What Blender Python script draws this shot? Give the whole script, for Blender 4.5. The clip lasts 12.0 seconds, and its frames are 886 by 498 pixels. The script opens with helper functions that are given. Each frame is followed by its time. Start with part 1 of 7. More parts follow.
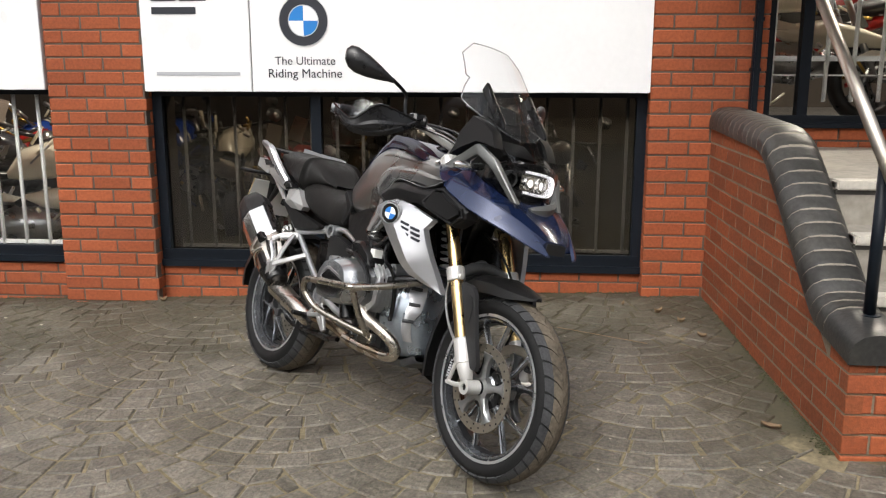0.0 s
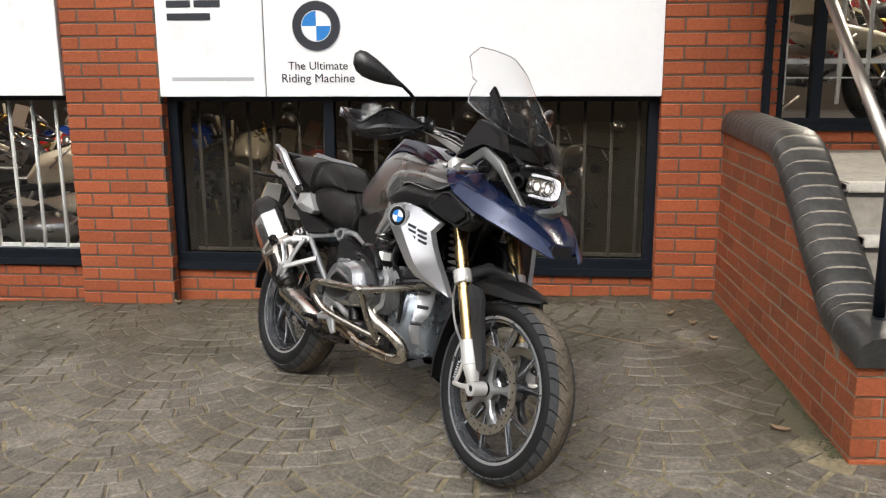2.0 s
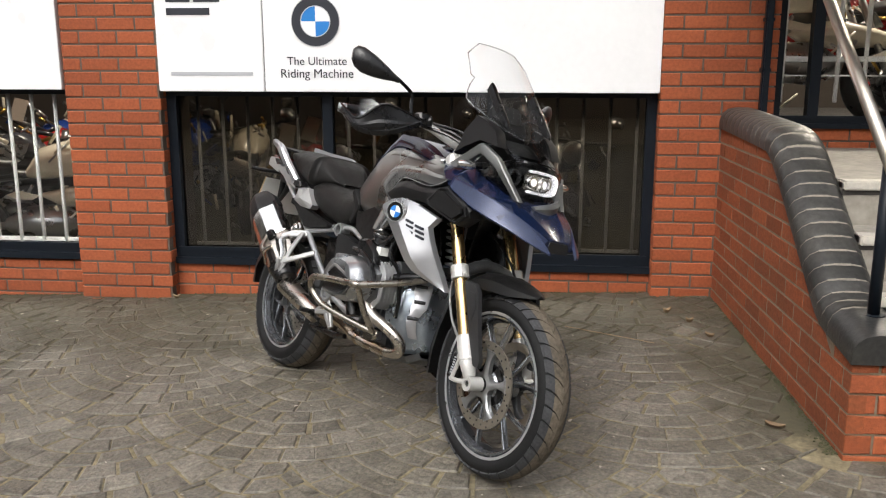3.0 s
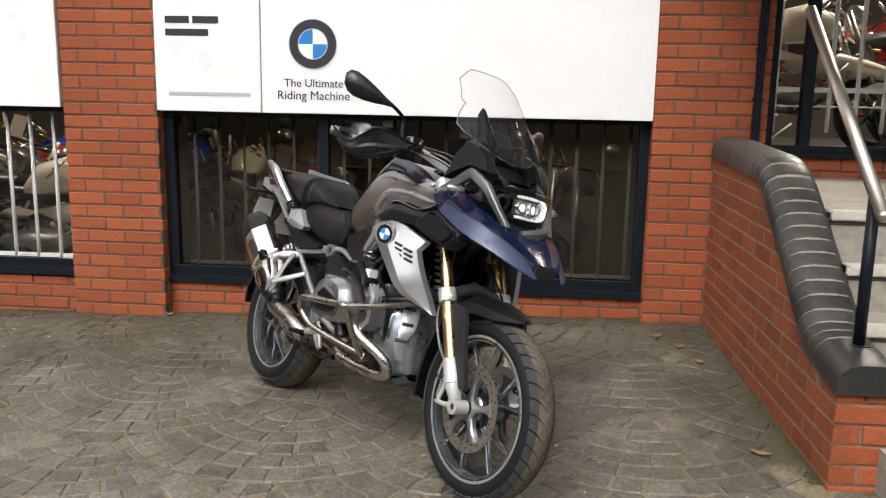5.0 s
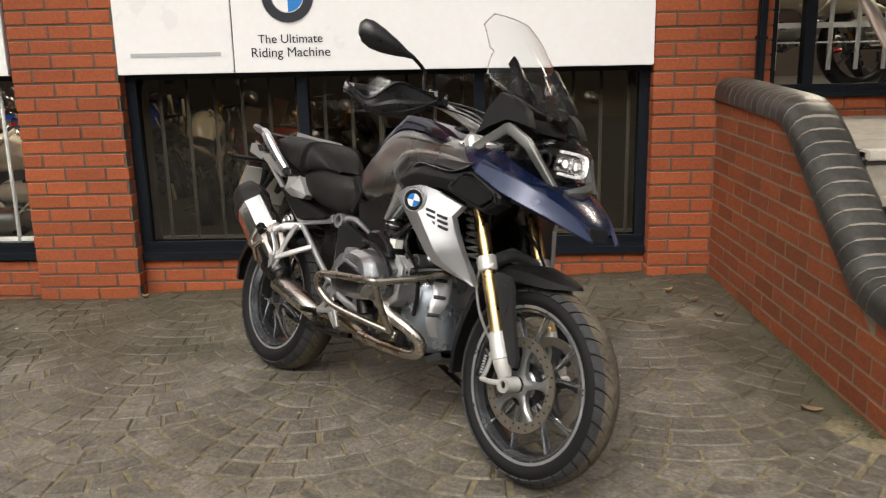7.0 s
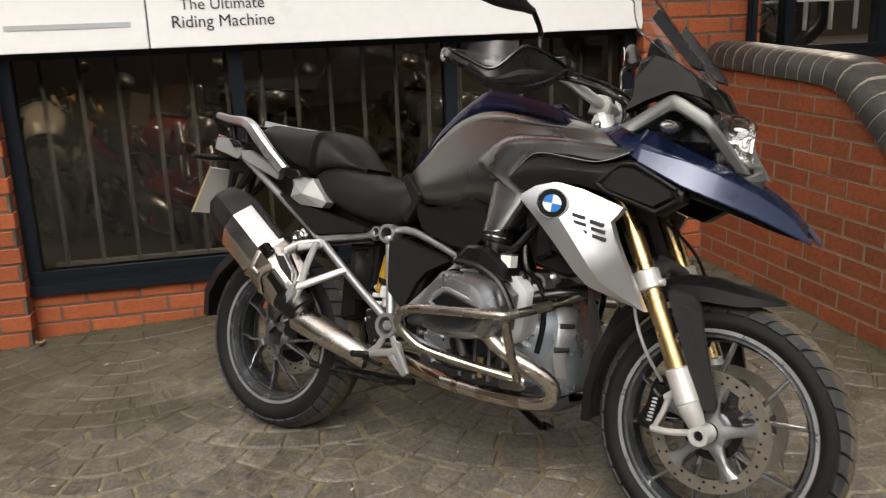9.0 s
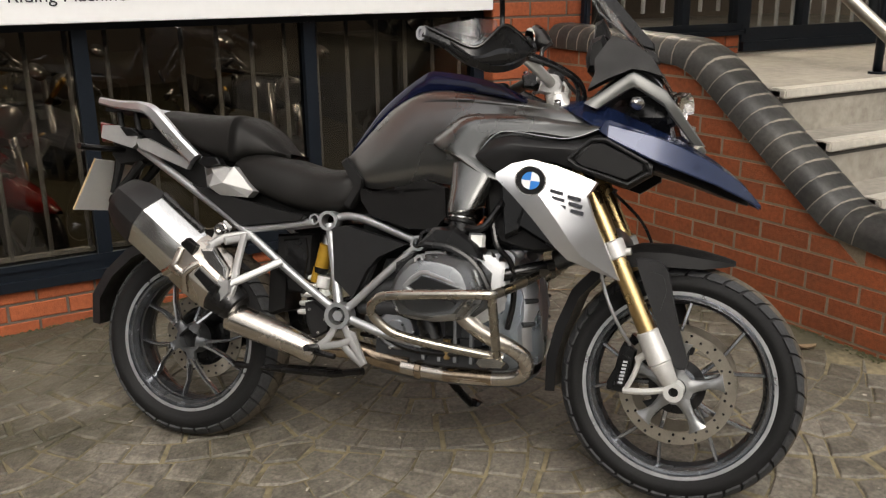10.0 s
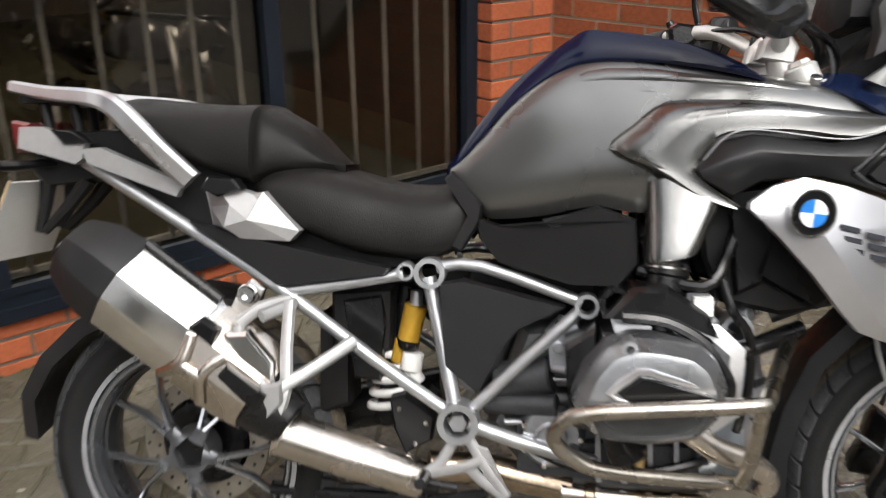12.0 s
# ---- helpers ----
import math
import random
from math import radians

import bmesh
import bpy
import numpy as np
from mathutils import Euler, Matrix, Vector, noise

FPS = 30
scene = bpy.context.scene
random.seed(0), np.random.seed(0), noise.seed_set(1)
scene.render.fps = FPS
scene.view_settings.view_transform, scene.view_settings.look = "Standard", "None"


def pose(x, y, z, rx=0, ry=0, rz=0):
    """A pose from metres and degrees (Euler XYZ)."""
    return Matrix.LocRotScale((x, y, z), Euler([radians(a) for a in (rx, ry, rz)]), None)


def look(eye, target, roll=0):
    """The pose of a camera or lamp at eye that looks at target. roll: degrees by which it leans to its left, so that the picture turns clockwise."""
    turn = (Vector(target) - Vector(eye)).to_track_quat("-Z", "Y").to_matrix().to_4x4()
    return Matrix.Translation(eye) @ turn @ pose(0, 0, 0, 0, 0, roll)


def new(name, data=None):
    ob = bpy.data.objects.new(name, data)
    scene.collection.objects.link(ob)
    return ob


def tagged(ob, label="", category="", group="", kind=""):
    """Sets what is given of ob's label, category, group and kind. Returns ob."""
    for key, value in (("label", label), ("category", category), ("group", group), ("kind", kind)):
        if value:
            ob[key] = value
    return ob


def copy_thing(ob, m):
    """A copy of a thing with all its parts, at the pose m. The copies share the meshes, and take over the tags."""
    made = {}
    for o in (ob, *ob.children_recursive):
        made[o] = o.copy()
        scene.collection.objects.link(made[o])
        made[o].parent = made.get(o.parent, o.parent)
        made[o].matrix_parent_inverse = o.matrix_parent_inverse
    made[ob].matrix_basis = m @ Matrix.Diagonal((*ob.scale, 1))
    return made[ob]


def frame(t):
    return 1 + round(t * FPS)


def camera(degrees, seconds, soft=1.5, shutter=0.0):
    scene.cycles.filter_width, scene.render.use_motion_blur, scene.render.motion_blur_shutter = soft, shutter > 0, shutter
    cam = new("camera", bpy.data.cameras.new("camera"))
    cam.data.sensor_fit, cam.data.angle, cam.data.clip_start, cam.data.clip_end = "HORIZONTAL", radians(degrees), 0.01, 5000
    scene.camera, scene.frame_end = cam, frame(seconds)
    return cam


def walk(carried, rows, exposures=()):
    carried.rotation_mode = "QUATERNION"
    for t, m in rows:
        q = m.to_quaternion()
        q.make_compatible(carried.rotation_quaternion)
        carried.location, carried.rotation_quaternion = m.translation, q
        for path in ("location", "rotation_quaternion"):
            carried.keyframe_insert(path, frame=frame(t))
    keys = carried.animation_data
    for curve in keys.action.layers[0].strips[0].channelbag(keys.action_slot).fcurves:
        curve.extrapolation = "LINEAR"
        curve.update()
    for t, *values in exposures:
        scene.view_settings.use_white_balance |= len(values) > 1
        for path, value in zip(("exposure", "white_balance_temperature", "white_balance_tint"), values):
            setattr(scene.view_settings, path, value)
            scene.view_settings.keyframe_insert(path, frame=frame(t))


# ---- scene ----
cam = camera(53.0, 12.0, 1.15, 0.5)
PATH = [
    (0, (0.464, 0.229, 1.461), (0.318, 2.176, 1.028), -0.0),
    (0.5, (0.497, 0.22, 1.462), (0.323, 2.162, 1.02), -0.3),
    (1, (0.512, 0.214, 1.457), (0.316, 2.155, 1.016), -0.6),
    (1.5, (0.508, 0.217, 1.46), (0.32, 2.16, 1.025), -0.3),
    (2, (0.509, 0.21, 1.459), (0.319, 2.155, 1.036), -0.3),
    (2.5, (0.515, 0.205, 1.458), (0.319, 2.149, 1.029), -0.2),
    (3, (0.517, 0.199, 1.46), (0.329, 2.143, 1.028), 0.0),
    (3.2, (0.522, 0.204, 1.461), (0.334, 2.148, 1.030), 0.0),
    (4.8, (0.568, 0.188, 1.477), (0.388, 2.140, 1.080), 1.0),
    (5, (0.557, 0.184, 1.468), (0.369, 2.138, 1.085), 1.0),
    (5.5, (0.577, 0.184, 1.47), (0.341, 2.128, 1.061), -0.8),
    (6, (0.561, 0.205, 1.468), (0.33, 2.144, 1.034), -1.0),
    (6.5, (0.416, 0.296, 1.457), (0.262, 2.242, 1.023), 0.0),
    (7, (0.208, 0.44, 1.447), (0.164, 2.38, 0.966), -1.2),
    (7.2, (0.137, 0.519, 1.431), (0.105, 2.464, 0.964), -1.2),
    (8.8, (-0.606, 1.159, 1.373), (-0.204, 3.048, 0.854), -1.8),
    (9, (-0.68, 1.276, 1.39), (-0.244, 3.153, 0.854), -1.9),
    (9.5, (-0.93, 1.463, 1.387), (-0.152, 3.223, 0.839), -0.4),
    (10, (-1.209, 1.52, 1.391), (-0.245, 3.172, 0.808), -0.6),
    (10.5, (-1.268, 1.6, 1.392), (-0.262, 3.224, 0.799), -0.2),
    (11, (-1.254, 1.822, 1.374), (-0.26, 3.422, 0.704), 0.4),
    (11.5, (-1.166, 2.209, 1.388), (-0.163, 3.783, 0.67), -0.3),
    (12, (-1.187, 2.655, 1.364), (0.016, 4.071, 0.624), -0.6),
]
EXPOSURES = [(0, 0.10, 6500, 10), (3.2, 0.10, 6500, 10), (5.0, 0.04, 6500, 10), (5.4, -0.14, 6900, 10), (9.0, -0.11, 6900, 10), (10.5, -0.18, 6900, 10), (11.5, -0.20, 6900, 10), (12.0, 0.38, 6500, 10)]
walk(cam, [(t, look(eye, target, roll)) for t, eye, target, roll in PATH], EXPOSURES)

# ---------------------------------------------------------------- light
world = bpy.data.worlds.new("sky_world")
scene.world = world
world.use_nodes = True
wn = world.node_tree
sky = wn.nodes.new("ShaderNodeTexSky")
sky.sky_type = "NISHITA"
sky.sun_disc = False
sky.sun_elevation = radians(48)
sky.sun_rotation = radians(200)
sky.air_density, sky.dust_density, sky.ozone_density = 1.0, 5.0, 1.0
grey = wn.nodes.new("ShaderNodeHueSaturation")
grey.inputs["Saturation"].default_value = 0.25
wn.links.new(sky.outputs[0], grey.inputs["Color"])
# overcast: the sky grows brighter towards the zenith
dirn = wn.nodes.new("ShaderNodeTexCoord")
split = wn.nodes.new("ShaderNodeSeparateXYZ")
rise = wn.nodes.new("ShaderNodeMapRange")
rise.inputs["To Min"].default_value, rise.inputs["To Max"].default_value = 0.42, 2.15
lift = wn.nodes.new("ShaderNodeVectorMath")
lift.operation = "SCALE"
wn.links.new(dirn.outputs["Generated"], split.inputs[0])
wn.links.new(split.outputs["Z"], rise.inputs["Value"])
wn.links.new(grey.outputs[0], lift.inputs[0])
wn.links.new(rise.outputs[0], lift.inputs["Scale"])
wn.links.new(lift.outputs[0], wn.nodes["Background"].inputs["Color"])
wn.nodes["Background"].inputs["Strength"].default_value = 0.168
sun = new("sun", bpy.data.lights.new("sun", "SUN"))
sun.data.energy, sun.data.angle, sun.data.color = 0.5, radians(30), (1.0, 0.97, 0.92)
sun.matrix_world = look((-2, -4, 9.5), (0, 4, 0))


# ---------------------------------------------------------------- helpers
def box(bm, x0, x1, y0, y1, z0, z1):
    v = [bm.verts.new(p) for p in ((x0, y0, z0), (x1, y0, z0), (x1, y1, z0), (x0, y1, z0), (x0, y0, z1), (x1, y0, z1), (x1, y1, z1), (x0, y1, z1))]
    for f in ((3, 2, 1, 0), (4, 5, 6, 7), (0, 1, 5, 4), (1, 2, 6, 5), (2, 3, 7, 6), (3, 0, 4, 7)):
        bm.faces.new([v[i] for i in f])
    return v


def mesh_object(name, bm, material, smooth=False):
    bmesh.ops.recalc_face_normals(bm, faces=bm.faces)
    me = bpy.data.meshes.new(name)
    bm.to_mesh(me)
    bm.free()
    if material:
        me.materials.append(material)
    if smooth:
        for p in me.polygons:
            p.use_smooth = True
    return new(name, me)


def part(name, bm, material, parent, label="", smooth=False):
    ob = mesh_object(name, bm, material, smooth)
    ob.parent = parent
    if label:
        tagged(ob, label)
    return ob


def block(name, dims, material, label="", category="", kind="", bevel=0.0):
    bm = bmesh.new()
    box(bm, *dims)
    if bevel:
        bmesh.ops.bevel(bm, geom=bm.edges[:], offset=bevel, segments=2, affect="EDGES")
    return tagged(mesh_object(name, bm, material), label, category, "", kind)


def ground_z(x, y):
    return 0.03 * x + 0.0263 * y - 0.07


# ---------------------------------------------------------------- materials
def principled(name, color, rough=0.5, metal=0.0, noise_scale=0.0, noise_amount=0.0, bump=0.0, bump_scale=200.0, coat=0.0, spec=0.5):
    m = bpy.data.materials.new(name)
    m.use_nodes = True
    nt = m.node_tree
    b = nt.nodes["Principled BSDF"]
    b.inputs["Base Color"].default_value = (*color, 1)
    b.inputs["Roughness"].default_value = rough
    b.inputs["Metallic"].default_value = metal
    b.inputs["Coat Weight"].default_value = coat
    b.inputs["Coat Roughness"].default_value = 0.06
    b.inputs["Specular IOR Level"].default_value = spec
    tc = nt.nodes.new("ShaderNodeTexCoord")
    if noise_amount:
        n1 = nt.nodes.new("ShaderNodeTexNoise")
        n1.inputs["Scale"].default_value = noise_scale
        n1.inputs["Detail"].default_value = 6
        nt.links.new(tc.outputs["Object"], n1.inputs["Vector"])
        n2 = nt.nodes.new("ShaderNodeTexNoise")
        n2.inputs["Scale"].default_value = noise_scale * 9
        n2.inputs["Detail"].default_value = 4
        nt.links.new(tc.outputs["Object"], n2.inputs["Vector"])
        mx = nt.nodes.new("ShaderNodeMath")
        mx.operation = "ADD"
        nt.links.new(n1.outputs[0], mx.inputs[0])
        nt.links.new(n2.outputs[0], mx.inputs[1])
        mr = nt.nodes.new("ShaderNodeMapRange")
        mr.inputs["From Min"].default_value, mr.inputs["From Max"].default_value = 0.6, 1.4
        mr.inputs["To Min"].default_value, mr.inputs["To Max"].default_value = 1 - noise_amount, 1 + noise_amount
        nt.links.new(mx.outputs[0], mr.inputs["Value"])
        hs = nt.nodes.new("ShaderNodeHueSaturation")
        hs.inputs["Color"].default_value = (*color, 1)
        nt.links.new(mr.outputs[0], hs.inputs["Value"])
        nt.links.new(hs.outputs[0], b.inputs["Base Color"])
        rr = nt.nodes.new("ShaderNodeMapRange")
        rr.inputs["From Min"].default_value, rr.inputs["From Max"].default_value = 0.3, 0.7
        rr.inputs["To Min"].default_value, rr.inputs["To Max"].default_value = max(0.02, rough - 0.08), min(1, rough + 0.08)
        nt.links.new(n1.outputs[0], rr.inputs["Value"])
        nt.links.new(rr.outputs[0], b.inputs["Roughness"])
    if bump:
        n3 = nt.nodes.new("ShaderNodeTexNoise")
        n3.inputs["Scale"].default_value = bump_scale
        n3.inputs["Detail"].default_value = 5
        nt.links.new(tc.outputs["Object"], n3.inputs["Vector"])
        bp = nt.nodes.new("ShaderNodeBump")
        bp.inputs["Strength"].default_value = bump
        bp.inputs["Distance"].default_value = 0.004
        nt.links.new(n3.outputs[0], bp.inputs["Height"])
        nt.links.new(bp.outputs[0], b.inputs["Normal"])
    return m


def glass(name, color, rough=0.02, ior=1.45):
    m = bpy.data.materials.new(name)
    m.use_nodes = True
    b = m.node_tree.nodes["Principled BSDF"]
    b.inputs["Base Color"].default_value = (*color, 1)
    b.inputs["Roughness"].default_value = rough
    b.inputs["IOR"].default_value = ior
    b.inputs["Transmission Weight"].default_value = 1
    return m


MORTAR = principled("mortar", (0.105, 0.082, 0.065), 0.95, 0, 12, 0.25, 0.5, 300)
FLANK_MORTAR = principled("pale_mortar", (0.20, 0.16, 0.112), 0.95, 0, 12, 0.25, 0.5, 300)
NAVY = principled("navy_frame_paint", (0.006, 0.0090, 0.014), 0.45, 0, 6, 0.15, 0, 0, 0, 0.22)
SIGN_WHITE = principled("sign_white", (0.82, 0.82, 0.82), 0.35, 0, 3, 0.03)
INK = principled("sign_ink", (0.02, 0.022, 0.03), 0.5)
INK_GREY = principled("sign_ink_grey", (0.42, 0.43, 0.45), 0.5)
BAR_WHITE = principled("white_bar_paint", (0.75, 0.74, 0.72), 0.45, 0, 10, 0.1)
CONCRETE = principled("step_concrete", (0.29, 0.265, 0.225), 0.85, 0, 3, 0.3, 0.5, 90)
STEEL = principled("brushed_steel", (0.46, 0.42, 0.36), 0.36, 0.95, 30, 0.04)
ROOM = principled("showroom_wall", (0.12, 0.10, 0.085), 0.8, 0, 1.5, 0.2)
ROOM_FLOOR = principled("showroom_floor", (0.045, 0.042, 0.04), 0.35, 0, 2, 0.2)
WINDOW_GLASS = glass("window_glass", (0.185, 0.172, 0.148), 0.0, 1.48)
SAND = principled("joint_sand", (0.165, 0.138, 0.082), 0.95, 0, 5, 0.7, 0.6, 150)
MOSS = principled("moss", (0.052, 0.056, 0.022), 0.95, 0, 25, 0.4, 0.8, 120)
LEAF = principled("dry_leaf", (0.22, 0.15, 0.085), 0.8, 0, 30, 0.3)
CLEAR_GLASS = glass("clear_window_glass", (0.92, 0.93, 0.92), 0.0, 1.3)


def varied(name, dark, light, per_island, rough, stain, stain_amount, bump, bump_scale, grain=45, spec=0.5, contrast=0.36, blotch=0.0):
    """A stone or brick surface whose colour differs from piece to piece, with stains and grain on it."""
    m = principled(name, light, rough, 0, 0, 0, bump, bump_scale, 0, spec)
    nt = m.node_tree
    if per_island:
        src = nt.nodes.new("ShaderNodeNewGeometry").outputs["Random Per Island"]
    else:
        src = nt.nodes.new("ShaderNodeObjectInfo").outputs["Random"]
    ramp = nt.nodes.new("ShaderNodeMix")
    ramp.data_type = "RGBA"
    ramp.inputs["A"].default_value, ramp.inputs["B"].default_value = (*dark, 1), (*light, 1)
    nt.links.new(src, ramp.inputs["Factor"])
    geo = nt.nodes.new("ShaderNodeNewGeometry")
    n1 = nt.nodes.new("ShaderNodeTexNoise")
    n1.inputs["Scale"].default_value, n1.inputs["Detail"].default_value, n1.inputs["Roughness"].default_value = 1.6, 7, 0.65
    n2 = nt.nodes.new("ShaderNodeTexNoise")
    n2.inputs["Scale"].default_value, n2.inputs["Detail"].default_value, n2.inputs["Roughness"].default_value = grain, 7, 0.62
    for n in (n1, n2):
        nt.links.new(geo.outputs["Position"], n.inputs["Vector"])
    mr = nt.nodes.new("ShaderNodeMapRange")
    mr.inputs["From Min"].default_value, mr.inputs["From Max"].default_value = 0.42, 0.68
    mr.inputs["To Min"].default_value, mr.inputs["To Max"].default_value = 0, stain_amount
    nt.links.new(n1.outputs[0], mr.inputs["Value"])
    mix = nt.nodes.new("ShaderNodeMix")
    mix.data_type = "RGBA"
    nt.links.new(ramp.outputs["Result"], mix.inputs["A"])
    mix.inputs["B"].default_value = (*stain, 1)
    nt.links.new(mr.outputs[0], mix.inputs["Factor"])
    m2 = nt.nodes.new("ShaderNodeMapRange")
    m2.inputs["From Min"].default_value, m2.inputs["From Max"].default_value = 0.3, 0.7
    m2.inputs["To Min"].default_value, m2.inputs["To Max"].default_value = 1 - contrast, 1 + contrast
    nt.links.new(n2.outputs[0], m2.inputs["Value"])
    hs = nt.nodes.new("ShaderNodeHueSaturation")
    nt.links.new(mix.outputs["Result"], hs.inputs["Color"])
    nt.links.new(m2.outputs[0], hs.inputs["Value"])
    out = hs
    if blotch:
        n4 = nt.nodes.new("ShaderNodeTexNoise")
        n4.inputs["Scale"].default_value, n4.inputs["Detail"].default_value, n4.inputs["Roughness"].default_value = 19, 6, 0.72
        nt.links.new(geo.outputs["Position"], n4.inputs["Vector"])
        m4 = nt.nodes.new("ShaderNodeMapRange")
        m4.inputs["From Min"].default_value, m4.inputs["From Max"].default_value = 0.34, 0.66
        m4.inputs["To Min"].default_value, m4.inputs["To Max"].default_value = 1 - blotch, 1 + blotch
        nt.links.new(n4.outputs[0], m4.inputs["Value"])
        out = nt.nodes.new("ShaderNodeHueSaturation")
        nt.links.new(hs.outputs[0], out.inputs["Color"])
        nt.links.new(m4.outputs[0], out.inputs["Value"])
        m5 = nt.nodes.new("ShaderNodeMapRange")
        m5.inputs["From Min"].default_value, m5.inputs["From Max"].default_value = 0.3, 0.7
        m5.inputs["To Min"].default_value, m5.inputs["To Max"].default_value = rough - 0.2, rough + 0.2
        nt.links.new(n4.outputs[0], m5.inputs["Value"])
        nt.links.new(m5.outputs[0], nt.nodes["Principled BSDF"].inputs["Roughness"])
    nt.links.new(out.outputs[0], nt.nodes["Principled BSDF"].inputs["Base Color"])
    return m


BRICK = varied("red_brick", (0.262, 0.067, 0.025), (0.354, 0.093, 0.035), False, 0.85, (0.21, 0.056, 0.026), 0.3, 0.5, 160, 60, 0.35, 0.2)
def add_algae_shade(m, color):
    """Ragged patches spreading from the wall foot: algae, and the shade there painted in with it."""
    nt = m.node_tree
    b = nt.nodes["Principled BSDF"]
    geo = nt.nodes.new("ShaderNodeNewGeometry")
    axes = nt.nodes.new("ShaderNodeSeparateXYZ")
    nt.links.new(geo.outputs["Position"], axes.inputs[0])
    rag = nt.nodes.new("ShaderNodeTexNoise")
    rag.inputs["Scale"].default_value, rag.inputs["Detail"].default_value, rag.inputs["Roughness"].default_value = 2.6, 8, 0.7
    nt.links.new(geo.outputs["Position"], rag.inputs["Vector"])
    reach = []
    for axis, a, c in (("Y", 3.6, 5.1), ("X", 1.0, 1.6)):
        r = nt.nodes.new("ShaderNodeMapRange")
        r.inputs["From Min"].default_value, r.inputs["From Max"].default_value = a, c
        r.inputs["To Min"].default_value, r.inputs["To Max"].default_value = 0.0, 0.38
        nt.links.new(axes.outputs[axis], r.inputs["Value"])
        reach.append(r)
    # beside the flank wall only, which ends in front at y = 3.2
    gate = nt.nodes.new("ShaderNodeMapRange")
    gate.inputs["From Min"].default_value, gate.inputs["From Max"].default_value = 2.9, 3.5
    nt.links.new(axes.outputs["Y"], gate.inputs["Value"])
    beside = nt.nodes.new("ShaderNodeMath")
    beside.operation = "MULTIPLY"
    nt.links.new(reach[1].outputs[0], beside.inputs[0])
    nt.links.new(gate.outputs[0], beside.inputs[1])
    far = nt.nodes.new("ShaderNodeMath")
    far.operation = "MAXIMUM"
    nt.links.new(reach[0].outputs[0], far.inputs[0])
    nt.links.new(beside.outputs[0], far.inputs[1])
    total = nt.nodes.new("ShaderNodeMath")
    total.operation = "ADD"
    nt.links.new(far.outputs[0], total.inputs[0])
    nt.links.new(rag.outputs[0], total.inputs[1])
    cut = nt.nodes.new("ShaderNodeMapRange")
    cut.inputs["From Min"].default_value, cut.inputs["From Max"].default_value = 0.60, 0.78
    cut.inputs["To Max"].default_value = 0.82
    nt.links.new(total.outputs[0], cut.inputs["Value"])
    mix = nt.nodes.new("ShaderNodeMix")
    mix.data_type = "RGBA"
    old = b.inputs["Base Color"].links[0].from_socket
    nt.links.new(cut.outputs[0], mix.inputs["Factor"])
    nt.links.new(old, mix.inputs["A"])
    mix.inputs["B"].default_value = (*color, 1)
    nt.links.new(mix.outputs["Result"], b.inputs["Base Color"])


STONE = varied("paving_stone", (0.102, 0.092, 0.074), (0.164, 0.148, 0.121), False, 0.56, (0.058, 0.049, 0.031), 0.6, 0.9, 34, 75, 0.46, 0.42, 0.40)
STONE_JOINED = varied("paving_stone_far", (0.102, 0.092, 0.074), (0.164, 0.148, 0.121), True, 0.56, (0.058, 0.049, 0.031), 0.6, 0.9, 34, 75, 0.46, 0.42, 0.40)
# colours hold both the algae and the shade near the walls
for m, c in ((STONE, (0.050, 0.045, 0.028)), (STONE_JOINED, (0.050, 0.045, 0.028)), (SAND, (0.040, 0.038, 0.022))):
    add_algae_shade(m, c)
for m in (STONE, STONE_JOINED):
    m.node_tree.nodes["Bump"].inputs["Distance"].default_value = 0.011
COPING = varied("blue_engineering_brick", (0.020, 0.0205, 0.021), (0.048, 0.048, 0.048), False, 0.40, (0.072, 0.066, 0.05), 0.45, 0.3, 70, 45, 0.32, 0.25)
FLANK_BRICK = varied("weathered_red_brick", (0.195, 0.049, 0.016), (0.300, 0.076, 0.025), False, 0.85, (0.12, 0.050, 0.024), 0.5, 0.5, 160, 60, 0.4, 0.25)

# ---------------------------------------------------------------- ground
bm = bmesh.new()
R = 90
vs = [bm.verts.new((x, y, ground_z(x, y) - 0.006)) for x, y in ((-R, -R), (R, -R), (R, R), (-R, R))]
bm.faces.new(vs)
ground = tagged(mesh_object("ground", bm, SAND), "stamped block paving in fan arcs with sandy joints", "paving", "", "structure")

# ---------------------------------------------------------------- building front
WALL = 5.185
LEVEL = 1.2805
COURSE = 0.075


def core(name, dims, label):
    """The mortar body of a brick wall; its bricks are laid on it further down."""
    return block(name, dims, MORTAR, label, "wall", "structure")


# piers and upper walls run on unseen to 8 m to block sky light
pier_left = core("wall_pier_left", (-2.156, -1.601, WALL + 0.0045, WALL + 0.45, -0.08, 8.0), "red brick pier between two showroom windows")
pier_right = core("wall_pier_right", (1.228, 1.82, WALL + 0.0045, WALL + 0.5, -0.05, 8.0), "red brick pier beside the entrance steps")
plinth = core("wall_plinth_middle", (-1.601, 1.228, WALL + 0.0945, WALL + 0.4, -0.08, 0.205), "low red brick plinth under the showroom window")
plinth_left = core("wall_plinth_left", (-6.0, -2.156, WALL + 0.0945, WALL + 0.4, -0.3, 0.205), "low red brick plinth under the showroom window")
plinth_entry = core("wall_plinth_entrance", (1.82, 3.07, 5.318, 5.6, 0.5, 1.045), "low red brick plinth under the entrance window")
